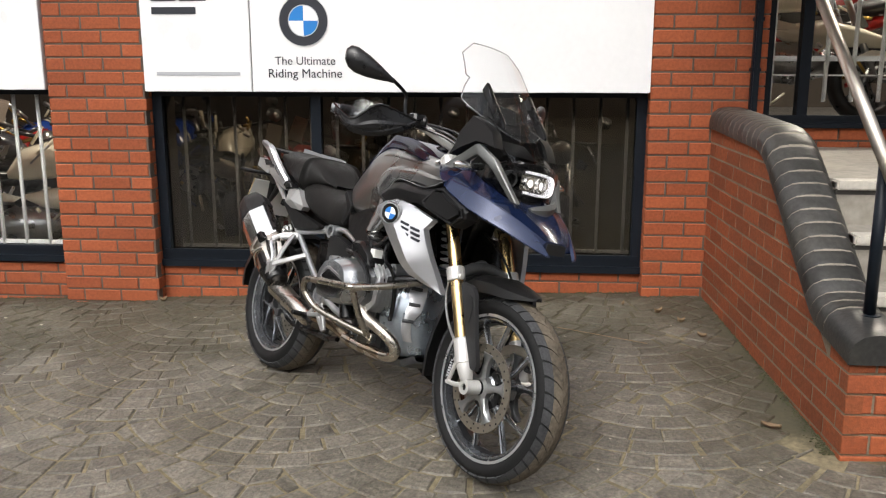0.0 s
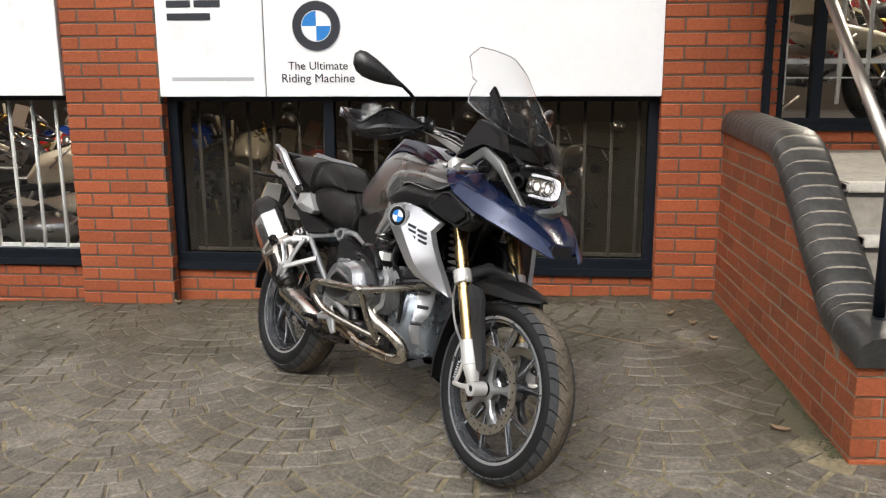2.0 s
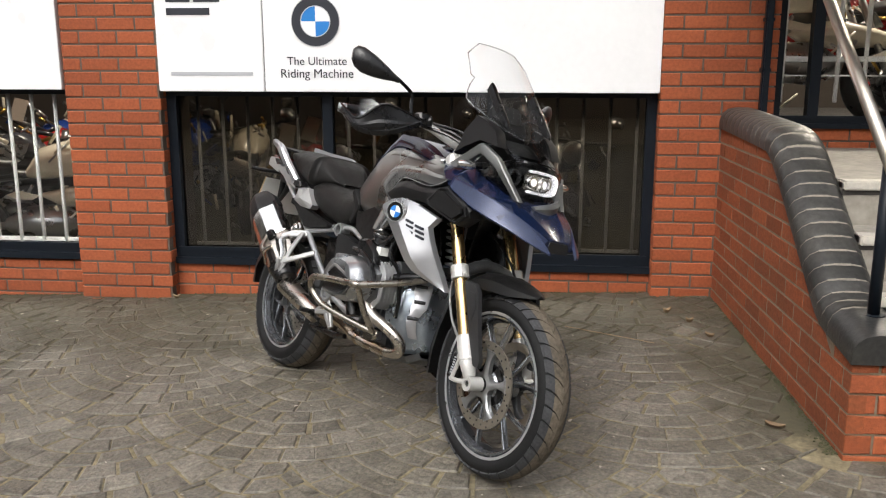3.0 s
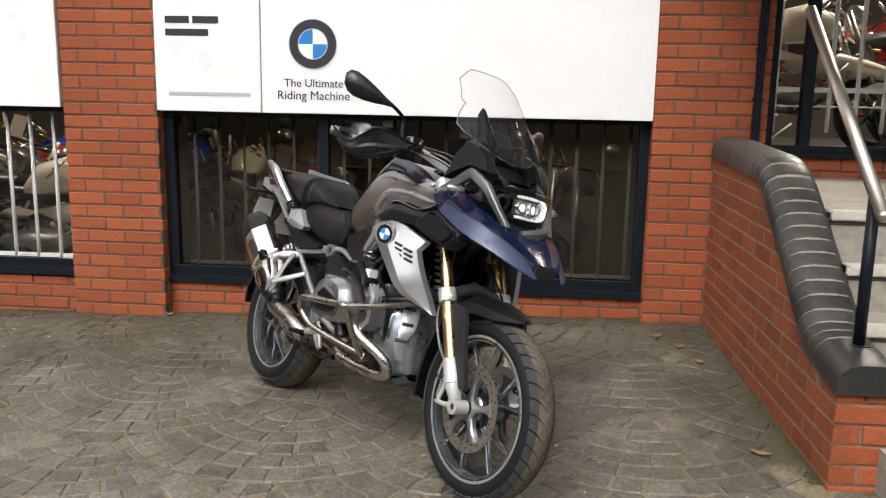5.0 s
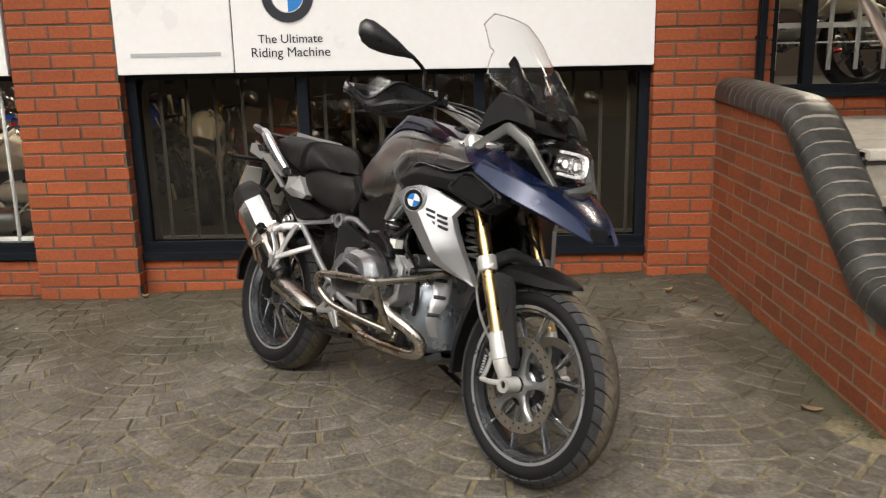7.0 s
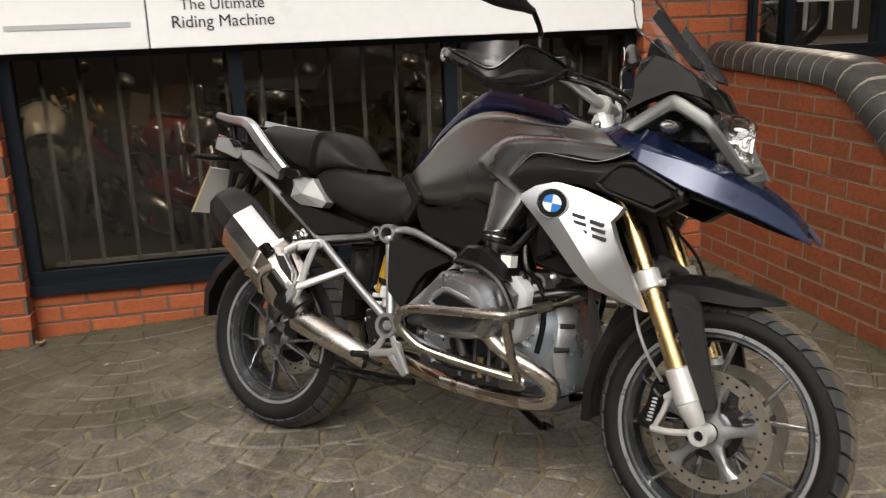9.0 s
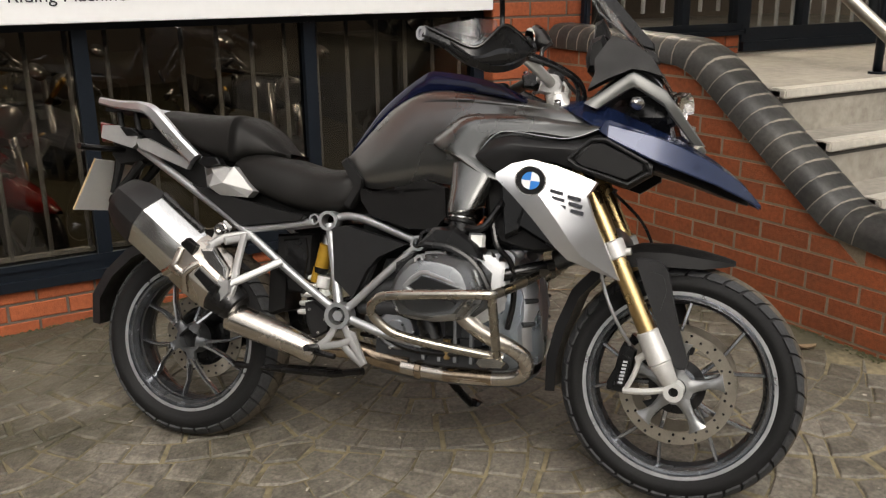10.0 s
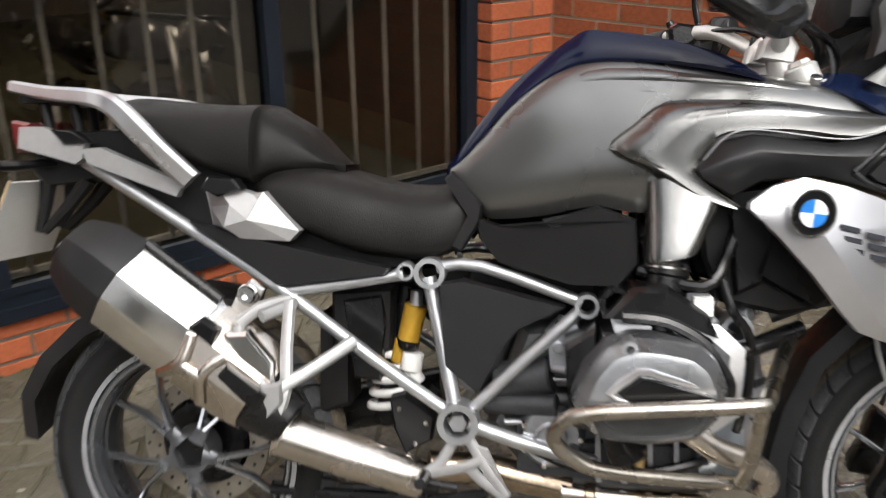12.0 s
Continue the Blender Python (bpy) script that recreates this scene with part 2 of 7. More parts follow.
for dims in ((-6.0, -2.156, WALL + 0.11, WALL + 0.45, 1.25, 8.0), (-1.601, 1.228, WALL + 0.11, WALL + 0.45, 1.25, 8.0), (1.82, 7.0, 5.3, 5.6, 2.6, 8.0)):
    block("wall_upper", dims, BRICK, "red brick wall above the windows, unseen, raised to block sky", "wall", "structure")


def sign_panel(x0, x1, z0, z1, label):
    ob = block("sign", (x0, x1, WALL - 0.006, WALL + 0.10, z0, z1), SIGN_WHITE, label, "sign", "", 0.003)
    return ob


sign_logo = sign_panel(-0.972, 1.218, 1.243, 2.9, "white fascia panel with round badge and slogan")
sign_name = sign_panel(-1.594, -0.979, 1.243, 2.9, "white fascia panel with dark and grey lettering bars")
sign_panel(-6.0, -2.18, 1.25, 2.9, "plain white fascia panel over the showroom window")
part("backing", (lambda b: (box(b, -0.981, -0.970, WALL + 0.01, WALL + 0.05, 1.25, 2.85), b)[1])(bmesh.new()), INK, sign_logo)

FACE = WALL - 0.006


def word_mesh(words):
    cu = bpy.data.curves.new("lettering", "FONT")
    cu.body = words
    cu.extrude = 0.0012
    tmp = bpy.data.objects.new("lettering", cu)
    scene.collection.objects.link(tmp)
    bpy.context.view_layer.update()
    me = bpy.data.meshes.new_from_object(tmp.evaluated_get(bpy.context.evaluated_depsgraph_get()))
    bpy.data.objects.remove(tmp)
    return me


def sign_text(words, x, z, width, material, parent):
    """One line of two words, each word a mesh, spread over the given width."""
    xs = [v.co.x for v in word_mesh(" ".join(words)).vertices]
    s = width / (max(xs) - min(xs))
    for word, side in zip(words, (-1, 1)):
        me = word_mesh(word)
        wx = [v.co.x for v in me.vertices]
        dx = x - width / 2 - s * min(wx) if side < 0 else x + width / 2 - s * max(wx)
        me.transform(Matrix.Translation((dx, FACE - 0.0015, z)) @ Matrix.Rotation(radians(90), 4, "X") @ Matrix.Diagonal((s, s, 1, 1)))
        me.materials.append(material)
        new("lettering", me).parent = parent


sign_text(("The", "Ultimate"), -0.672, 1.392, 0.338, INK, sign_logo)
sign_text(("Riding", "Machine"), -0.672, 1.322, 0.412, INK, sign_logo)


def flat_bar(x0, x1, z0, z1, material, parent):
    b = bmesh.new()
    box(b, x0, x1, FACE - 0.0025, FACE - 0.0005, z0, z1)
    part("lettering_bar", b, material, parent)


for x0, x1, z in ((-1.525, -1.385, 1.735), (-1.365, -1.215, 1.735), (-1.525, -1.275, 1.665)):
    flat_bar(x0, x1, z, z + 0.038, INK, sign_name)
flat_bar(-1.517, -1.04, 1.332, 1.352, INK_GREY, sign_name)


def sector(b, r0, r1, a0, a1, y, n=48):
    k = max(3, int(n * (a1 - a0) / (2 * math.pi)))
    c = Vector((-0.674, 0, 1.628))
    last = None
    for i in range(k + 1):
        a = a0 + (a1 - a0) * i / k
        ring = [b.verts.new((c.x + r * math.cos(a), yy, c.z + r * math.sin(a))) for r, yy in ((r0, FACE), (r0, y), (r1, y), (r1, FACE))]
        if last:
            for j in range(4):
                b.faces.new((last[j], last[(j + 1) % 4], ring[(j + 1) % 4], ring[j]))
        else:
            b.faces.new(ring[::-1])
        last = ring
    b.faces.new(last)


SIGN_BLUE = principled("sign_blue", (0.02, 0.20, 0.56), 0.4)
SIGN_SILVER = principled("sign_silver", (0.55, 0.55, 0.56), 0.4, 0.3)
for name, mat, r0, r1, a0, a1, lift in (("badge_ring", INK, 0.082, 0.134, 0, 2 * math.pi, 0.003), ("badge_edge", SIGN_SILVER, 0.134, 0.138, 0, 2 * math.pi, 0.004), ("badge_edge", SIGN_SILVER, 0.080, 0.085, 0, 2 * math.pi, 0.004),
                                       ("badge_quarter", SIGN_WHITE, 0.001, 0.081, 0, math.pi / 2, 0.003), ("badge_quarter", SIGN_BLUE, 0.001, 0.081, math.pi / 2, math.pi, 0.003),
                                       ("badge_quarter", SIGN_WHITE, 0.001, 0.081, math.pi, 1.5 * math.pi, 0.003), ("badge_quarter", SIGN_BLUE, 0.001, 0.081, 1.5 * math.pi, 2 * math.pi, 0.003)):
    b = bmesh.new()
    sector(b, r0, r1, a0, a1, FACE - lift)
    part(name, b, mat, sign_logo)


# ---------------------------------------------------------------- windows
def window(name, x0, x1, z0, z1, y, posts, glass_mat, bottom, label, top=0.03, jambs=True):
    """Frame, beads, sill and panes; posts are the middles of the uprights."""
    b = bmesh.new()
    w = 0.028
    box(b, x0, x1, y, y + 0.07, z0, z0 + bottom)
    ob = tagged(mesh_object(name, b, NAVY), label, "window", "", "structure")
    b = bmesh.new()
    box(b, x0, x1, y - 0.002, y + 0.07, z1 - top, z1)
    part("head", b, NAVY, ob)
    b = bmesh.new()
    box(b, x0, x1, y - 0.018, y + 0.003, z0 + 0.002, z0 + bottom * 0.42)
    part("sill", b, NAVY, ob)
    b = bmesh.new()
    box(b, x0 + 0.02, x1 - 0.02, y - 0.007, y + 0.002, z0 + bottom * 0.8, z0 + bottom + 0.006)
    part("bead", b, NAVY, ob)
    ups = ([x0 + w] if jambs else []) + list(posts) + ([x1 - w] if jambs else [])
    for p in ups:
        b = bmesh.new()
        box(b, p - w, p + w, y - 0.004, y + 0.068, z0 + bottom, z1 - top)
        part("upright", b, NAVY, ob)
    edges = [x0] + list(posts) + [x1]
    for a, c in zip(edges, edges[1:]):
        b = bmesh.new()
        box(b, a + 0.012, c - 0.012, y + 0.03, y + 0.036, z0 + bottom - 0.01, z1 - top + 0.01)
        p = part("pane", b, glass_mat, ob)
        p.visible_shadow = False
    return ob


window("window_1", -1.593, 1.22, 0.212, 1.243, 5.268, (-0.64, 0.31), WINDOW_GLASS, 0.10, "navy framed showroom window with tinted panes")
window("window_2", -6.0, -2.164, 0.225, 1.25, 5.268, (-3.4, -4.6), CLEAR_GLASS, 0.095, "navy framed showroom window with clear panes", 0.03, False)
window("window_3", 1.83, 3.07, 1.05, 2.6, 5.30, (2.062, 2.60), CLEAR_GLASS, 0.065, "navy framed entrance window above brick plinth")
doors = window("door_1", 3.07, 5.6, 0.955, 2.6, 5.30, (3.62, 4.35, 4.95), CLEAR_GLASS, 0.13, "navy framed glazed entrance doors")


def guard_bars(name, x0, x1, step, z0, z1, y, rails, label, r=0.0095, tilt=0.0):
    """Upright security bars with their rails, inside a window."""
    first = None
    x = x0
    while x < x1:
        b = bmesh.new()
        bmesh.ops.create_cone(b, cap_ends=True, segments=10, radius1=r, radius2=r, depth=z1 - z0, matrix=Matrix.Translation((x, y, (z0 + z1) / 2)))
        if first is None:
            first = tagged(mesh_object(name, b, BAR_WHITE, True), label, "window bars")
        else:
            part("bar", b, BAR_WHITE, first, "", True)
        x += step
    for z, h in rails:
        b = bmesh.new()
        box(b, x0 - 0.05, x1 + 0.03, y - 0.007, y + 0.007, z - h, z + h)
        part("rail", b, BAR_WHITE, first)


guard_bars("window_bars", -1.438, 1.2, 0.1507, 0.30, 1.26, 5.345, ((0.325, 0.010),), "white painted steel bars behind the tinted window")
guard_bars("window_bars", -4.354, -2.2, 0.146, 0.30, 1.26, 5.325, ((0.335, 0.012),), "white painted steel bars behind the clear window", 0.0115)
guard_bars("window_bars", 1.903, 3.05, 0.147, 1.19, 2.5, 5.375, ((1.425, 0.014), (1.335, 0.004)), "white painted steel bars in the entrance window", 0.012)
guard_bars("window_bars", 3.15, 5.5, 0.147, 1.09, 2.5, 5.375, ((1.425, 0.014),), "white painted steel bars in the entrance doors", 0.012)

# ---------------------------------------------------------------- entrance steps
def ramp_x(y):
    return 1.558 + (WALL - y) * 0.040


bm = bmesh.new()
prof = [(WALL + 0.01, 0.0), (WALL + 0.01, 1.055), (4.25, 1.022), (3.505, 0.458), (3.22, 0.420), (3.22, 0.0)]
a = [bm.verts.new((ramp_x(y) + 0.0022, y, z)) for y, z in prof]
b2 = [bm.verts.new((ramp_x(y) + 0.19, y, z)) for y, z in prof]
bm.faces.new(a)
bm.faces.new(b2[::-1])
for i in range(len(a)):
    j = (i + 1) % len(a)
    bm.faces.new((a[i], a[j], b2[j], b2[i]))
flank = tagged(mesh_object("wall_flank", bm, FLANK_MORTAR), "red brick flank wall of the entrance steps with dark coping", "wall", "", "structure")

steps = block("steps_landing", (1.80, 7.0, 3.95, 5.33, 0.2, 0.945), CONCRETE, "pale concrete entrance landing", "steps", "structure", 0.006)
for k in range(1, 5):
    b = bmesh.new()
    z = 0.945 - 0.18 * k
    box(b, 1.80, 4.6, 3.95 - 0.235 * k, 3.95 - 0.235 * (k - 1) + 0.002, 0.0, z)
    part("step", b, CONCRETE, steps)
NOSING = principled("step_nosing", (0.50, 0.47, 0.41), 0.8, 0, 5, 0.2, 0.4, 80)
NOSING_SHADE = principled("nosing_shade_strip", (0.05, 0.045, 0.04), 0.9)
for k in range(5):
    y, z = 3.95 - 0.235 * k, 0.945 - 0.18 * k
    b = bmesh.new()
    box(b, 1.80, 4.6, y - 0.022, y + 0.06, z - 0.035, z + 0.004)
    bmesh.ops.bevel(b, geom=b.edges[:], offset=0.006, segments=2, affect="EDGES")
    part("nosing", b, NOSING, steps)
    # dark strip paints the shade under the nosing
    b = bmesh.new()
    box(b, 1.80, 4.6, y - 0.003, y + 0.02, z - 0.055, z - 0.034)
    part("shade_strip", b, NOSING_SHADE, steps)


def round_bar(b, a, c, r, n=20):
    a, c = Vector(a), Vector(c)
    d = c - a
    bmesh.ops.create_cone(b, cap_ends=True, segments=n, radius1=r, radius2=r, depth=d.length, matrix=Matrix.Translation((a + c) / 2) @ d.to_track_quat("Z", "Y").to_matrix().to_4x4())


def handrail(a, c, posts, label):
    b = bmesh.new()
    round_bar(b, a, c, 0.024)
    bmesh.ops.create_uvsphere(b, u_segments=16, v_segments=8, radius=0.024, matrix=Matrix.Translation(a))
    ob = tagged(mesh_object("handrail", b, STEEL, True), label, "handrail")
    for p, q in posts:
        b = bmesh.new()
        round_bar(b, p, q, 0.021)
        part("post", b, NAVY, ob, "navy painted post", True)
        b = bmesh.new()
        round_bar(b, (p[0], p[1], p[2] - 0.001), (p[0], p[1], p[2] + 0.01), 0.04)
        part("foot", b, NAVY, ob)


handrail((1.745, 3.27, 1.03), (1.745, 4.30, 1.775), (((1.745, 3.36, 0.545), (1.745, 3.36, 1.08)),), "brushed steel handrail on a navy post over the coping")
handrail((2.66, 3.55, 1.35), (2.66, 4.60, 2.05), (((2.66, 4.12, 0.945), (2.66, 4.12, 1.72)),), "brushed steel handrail on a navy post over the landing")

# added out of view, only to shade the corner by the steps
canopy = block("canopy", (1.30, 7.0, WALL - 1.75, WALL - 0.008, 2.62, 2.80), NAVY, "unseen dark slab added over the entrance steps for shade", "canopy", "structure", 0.01)

bm = bmesh.new()
box(bm, 1.738, 1.778, WALL - 0.055, WALL - 0.012, 1.04, 2.618)
bmesh.ops.bevel(bm, geom=bm.edges[:], offset=0.008, segments=2, affect="EDGES")
pipe = tagged(mesh_object("downpipe", bm, NAVY), "square dark downpipe on the brick pier", "downpipe")
for z in (1.36, 1.62, 2.3):
    b = bmesh.new()
    box(b, 1.734, 1.782, WALL - 0.058, WALL + 0.0, z, z + 0.018)
    part("bracket", b, NAVY, pipe)

# ---------------------------------------------------------------- showroom behind the glass
block("floor_showroom", (-7, 8, 5.62, 12, -0.45, -0.25), ROOM_FLOOR, "dark grey showroom floor", "floor", "structure")
block("wall_showroom_back", (-7, 8, 12, 12.2, -0.4, 3.4), ROOM, "dim showroom back wall", "wall", "structure")
block("wall_showroom_left", (-7.2, -7, 5.3, 12.2, -0.4, 3.4), ROOM, "dim showroom side wall", "wall", "structure")
block("wall_showroom_right", (8, 8.2, 5.3, 12.2, -0.4, 3.4), ROOM, "dim showroom side wall", "wall", "structure")
block("ceiling", (-7.2, 8.2, 5.3, 12.2, 3.4, 3.55), ROOM, "showroom ceiling", "ceiling", "structure")
for x, y, watts in ((-3.6, 7.2, 75), (0.2, 7.6, 75), (3.6, 7.6, 150)):
    lamp_ob = new("ceiling_lamp", bpy.data.lights.new("ceiling_lamp", "AREA"))
    lamp_ob.data.energy, lamp_ob.data.size, lamp_ob.data.color = watts, 0.8, (1.0, 0.9, 0.75)
    lamp_ob.matrix_world = look((x, y, 3.35), (x, y, 0))
SHOW_BLACK = principled("show_black", (0.015, 0.015, 0.016), 0.35, 0, 8, 0.2)
SHOW_GOLD = principled("show_gold", (0.55, 0.36, 0.10), 0.3, 0.9, 8, 0.2)
SHOW_METAL = principled("show_metal", (0.4, 0.4, 0.4), 0.3, 0.9, 8, 0.2)


def show_bike(color, m):
    """A parked motorcycle in the showroom: wheels, tank, fairing, seat, fork, bars."""
    body = principled("show_paint", color, 0.25, 0, 4, 0.1, 0, 0, 0.8)
    ob = tagged(new("showroom_motorcycle"), "parked showroom motorcycle seen dimly through the window", "motorcycle", "showroom motorcycles")
    def torus(x, r):
        b = bmesh.new()
        n, k = 28, 8
        g = [[b.verts.new((x + (r + 0.055 * math.cos(2 * math.pi * j / k)) * math.cos(2 * math.pi * i / n), 0.055 * math.sin(2 * math.pi * j / k), 0.31 + (r + 0.055 * math.cos(2 * math.pi * j / k)) * math.sin(2 * math.pi * i / n))) for j in range(k)] for i in range(n)]
        for i in range(n):
            for j in range(k):
                b.faces.new((g[i][j], g[(i + 1) % n][j], g[(i + 1) % n][(j + 1) % k], g[i][(j + 1) % k]))
        return b
    def hull(rows):
        b = bmesh.new()
        last = None
        for x, z, h, w in rows:
            ring = [b.verts.new((x, w * math.cos(a), z + h * math.sin(a))) for a in [2 * math.pi * i / 12 for i in range(12)]]
            if last:
                for i in range(12):
                    b.faces.new((last[i], last[(i + 1) % 12], ring[(i + 1) % 12], ring[i]))
            last = ring
        return b
    part("wheel", torus(0, 0.255), SHOW_BLACK, ob, "", True)
    part("wheel", torus(1.42, 0.255), SHOW_BLACK, ob, "", True)
    part("tank", hull(((0.60, 0.82, 0.02, 0.05), (0.72, 0.9, 0.12, 0.14), (0.9, 0.93, 0.14, 0.17), (1.05, 0.9, 0.1, 0.13), (1.12, 0.86, 0.02, 0.05))), body, ob, "", True)
    part("fairing", hull(((0.72, 0.66, 0.02, 0.05), (0.85, 0.64, 0.07, 0.15), (1.05, 0.64, 0.10, 0.2), (1.3, 0.61, 0.075, 0.16), (1.55, 0.57, 0.045, 0.08), (1.68, 0.55, 0.01, 0.02))), body, ob, "", True)
    part("seat", hull(((-0.25, 0.95, 0.02, 0.05), (-0.1, 0.9, 0.06, 0.12), (0.3, 0.82, 0.07, 0.14), (0.62, 0.82, 0.03, 0.07))), SHOW_BLACK, ob, "", True)
    part("tail", hull(((-0.35, 0.92, 0.02, 0.03), (-0.15, 0.84, 0.06, 0.1), (0.25, 0.72, 0.06, 0.11), (0.4, 0.68, 0.01, 0.03))), body, ob, "", True)
    part("engine", hull(((0.45, 0.45, 0.05, 0.06), (0.6, 0.45, 0.13, 0.12), (0.9, 0.45, 0.14, 0.14), (1.05, 0.45, 0.05, 0.06))), SHOW_METAL, ob, "", True)
    b = bmesh.new()
    round_bar(b, (1.42, 0.09, 0.31), (1.15, 0.09, 1.0), 0.024)
    round_bar(b, (1.42, -0.09, 0.31), (1.15, -0.09, 1.0), 0.024)
    part("fork", b, SHOW_METAL, ob, "", True)
    b = bmesh.new()
    round_bar(b, (1.05, 0.38, 1.06), (1.12, 0, 1.05), 0.014)
    round_bar(b, (1.05, -0.38, 1.06), (1.12, 0, 1.05), 0.014)
    part("handlebar", b, SHOW_BLACK, ob, "", True)
    b = bmesh.new()
    round_bar(b, (0.1, -0.17, 0.36), (0.75, -0.2, 0.3), 0.03)
    part("exhaust", b, SHOW_METAL, ob, "", True)
    b = bmesh.new()
    round_bar(b, (1.22, 0, 0.98), (1.30, 0, 0.97), 0.085)
    part("headlamp", b, SHOW_METAL, ob, "", True)
    rng = random.Random(4 + int(color[0] * 100))
    for k in range(62):
        b = bmesh.new()
        x, y, z = rng.uniform(-0.1, 1.4), rng.choice((-1, 1)) * rng.uniform(0.1, 0.26), rng.uniform(0.25, 1.15)
        round_bar(b, (x, y, z), (x + rng.uniform(-0.16, 0.16), y + rng.uniform(-0.05, 0.05), z + rng.uniform(-0.14, 0.14)), rng.uniform(0.006, 0.018))
        part("fitting", b, rng.choice((SHOW_METAL, SHOW_METAL, SHOW_BLACK, body, SHOW_GOLD)), ob, "", True)
    for k in range(12):
        b = bmesh.new()
        x, s, z = rng.uniform(0.1, 1.25), rng.choice((-1, 1)), rng.uniform(0.45, 0.98)
        l, h, t = rng.uniform(0.14, 0.34), rng.uniform(0.03, 0.09), rng.uniform(-0.25, 0.25)
        outline = [(0, 0), (0.35 * l, h), (l, 0.6 * h), (0.8 * l, -0.3 * h), (0.3 * l, -0.5 * h)]
        rows = [[b.verts.new((x + px * math.cos(t) - pz * math.sin(t), s * (yy + 0.04 * px / l), z + px * math.sin(t) + pz * math.cos(t))) for px, pz in outline] for yy in (0.19, 0.21)]
        for i in range(5):
            b.faces.new((rows[0][i], rows[0][(i + 1) % 5], rows[1][(i + 1) % 5], rows[1][i]))
        b.faces.new(rows[0])
        b.faces.new(rows[1][::-1])
        part("side_plate", b, rng.choice((body, body, SHOW_METAL, SHOW_BLACK)), ob)
    for r, mat in ((0.20, SHOW_METAL), (0.13, SHOW_METAL)):
        for x in (0, 1.42):
            b = bmesh.new()
            for k in range(5):
                a = 2 * math.pi * k / 5
                round_bar(b, (x, 0, 0.31), (x + r * math.cos(a), 0, 0.31 + r * math.sin(a)), 0.011, 8)
            part("spokes", b, mat, ob, "", True)
    for s in (-1, 1):
        b = bmesh.new()
        round_bar(b, (1.03, s * 0.36, 1.22), (1.05, s * 0.36, 1.24), 0.055)
        part("mirror", b, SHOW_METAL, ob, "", True)
    ob.matrix_world = m
    return ob


RED_B = show_bike((0.36, 0.014, 0.012), pose(-4.35, 7.25, -0.25, -8, 0, 32))
WHITE_B = show_bike((0.80, 0.74, 0.60), pose(-3.80, 6.25, -0.25, -8, 0, 17))
DARK_B = show_bike((0.05, 0.05, 0.06), pose(-0.9, 9.2, -0.25, -8, 0, -70))
BLUE_B = show_bike((0.02, 0.06, 0.30), pose(-4.75, 8.1, -0.25, -8, 0, 40))
for thing, x, y, rz in ((DARK_B, -3.9, 6.75, 28), (WHITE_B, -1.7, 7.2, 100), (DARK_B, -4.6, 7.0, 24), (RED_B, -1.6, 7.6, -60), (WHITE_B, -5.0, 8.9, 36), (DARK_B, 0.5, 8.2, -80), (RED_B, -4.2, 8.5, 70), (BLUE_B, -2.3, 8.3, 120), (DARK_B, -3.9, 9.4, 50)):
    copy_thing(thing, pose(x, y, -0.25, -8, 0, rz))
block("display_stage", (1.9, 7.9, 5.75, 9.0, -0.25, 0.95), ROOM_FLOOR, "dark raised display stage inside the entrance", "stage", "structure")
copy_thing(WHITE_B, pose(1.6, 6.5, 0.95, -8, 0, 12))
copy_thing(RED_B, pose(3.4, 7.3, 0.95, -8, 0, 150))
CARD = principled("price_card", (0.6, 0.58, 0.5), 0.6)
for x, y, z, rz in ((-1.14, 6.2, 0.90, 20), (-0.97, 6.2, 0.95, -10), (-3.30, 6.6, 1.04, 15)):
    b = bmesh.new()
    box(b, -0.05, 0.05, -0.002, 0.002, -0.085, 0.085)
    card = tagged(mesh_object("price_card", b, CARD), "pale price card hanging on a showroom motorcycle", "card", "price cards")
    card.matrix_world = pose(x, y, z, -20, 15, rz)

# ---------------------------------------------------------------- plain walls added out of view: they close the yard and shape reflections
YARD = principled("yard_wall", (0.085, 0.085, 0.083), 0.9, 0, 0.6, 0.35)
block("wall_yard_back", (-30, 30, -16.4, -16, -1.5, 7.5), YARD, "added plain grey wall across the yard, out of view", "wall", "structure")
# added unseen wall, gives the tank side something dark to reflect
block("wall_added_left", (-8.6, -8.2, 1.2, 5.18, -0.5, 7.5), YARD, "plain dark wall added out of view beside the facade", "wall", "structure")
block("wall_yard_left", (-22.4, -22, -16, 5, -1.5, 3.6), YARD, "added plain grey wall beside the yard, out of view", "wall", "structure")
block("wall_yard_right", (22, 22.4, -16, 5, -1.5, 7.5), YARD, "added plain grey wall beside the yard, out of view", "wall", "structure")

# ---------------------------------------------------------------- motorcycle: shape helpers
def spline(pts, steps):
    """Smooth path through the points."""
    P = [Vector(p) for p in pts]
    if steps < 2 or len(P) < 3:
        return P
    out = []
    for i in range(len(P) - 1):
        a, b, c, d = P[max(i - 1, 0)], P[i], P[i + 1], P[min(i + 2, len(P) - 1)]
        for k in range(steps):
            t = k / steps
            out.append(0.5 * ((2 * b) + (c - a) * t + (2 * a - 5 * b + 4 * c - d) * t * t + (3 * b - a - 3 * c + d) * t ** 3))
    out.append(P[-1])
    return out


def skin(bm, rings, cap=True, closed=False):
    """Joins rings of equal length into a surface."""
    vs = [[bm.verts.new(p) for p in r] for r in rings]
    n = len(vs[0])
    for a, b in zip(vs, vs[1:] + (vs[:1] if closed else [])):
        for i in range(n):
            j = (i + 1) % n
            bm.faces.new((a[i], a[j], b[j], b[i]))
    if cap and not closed:
        bm.faces.new(vs[0][::-1])
        bm.faces.new(vs[-1])
    return vs


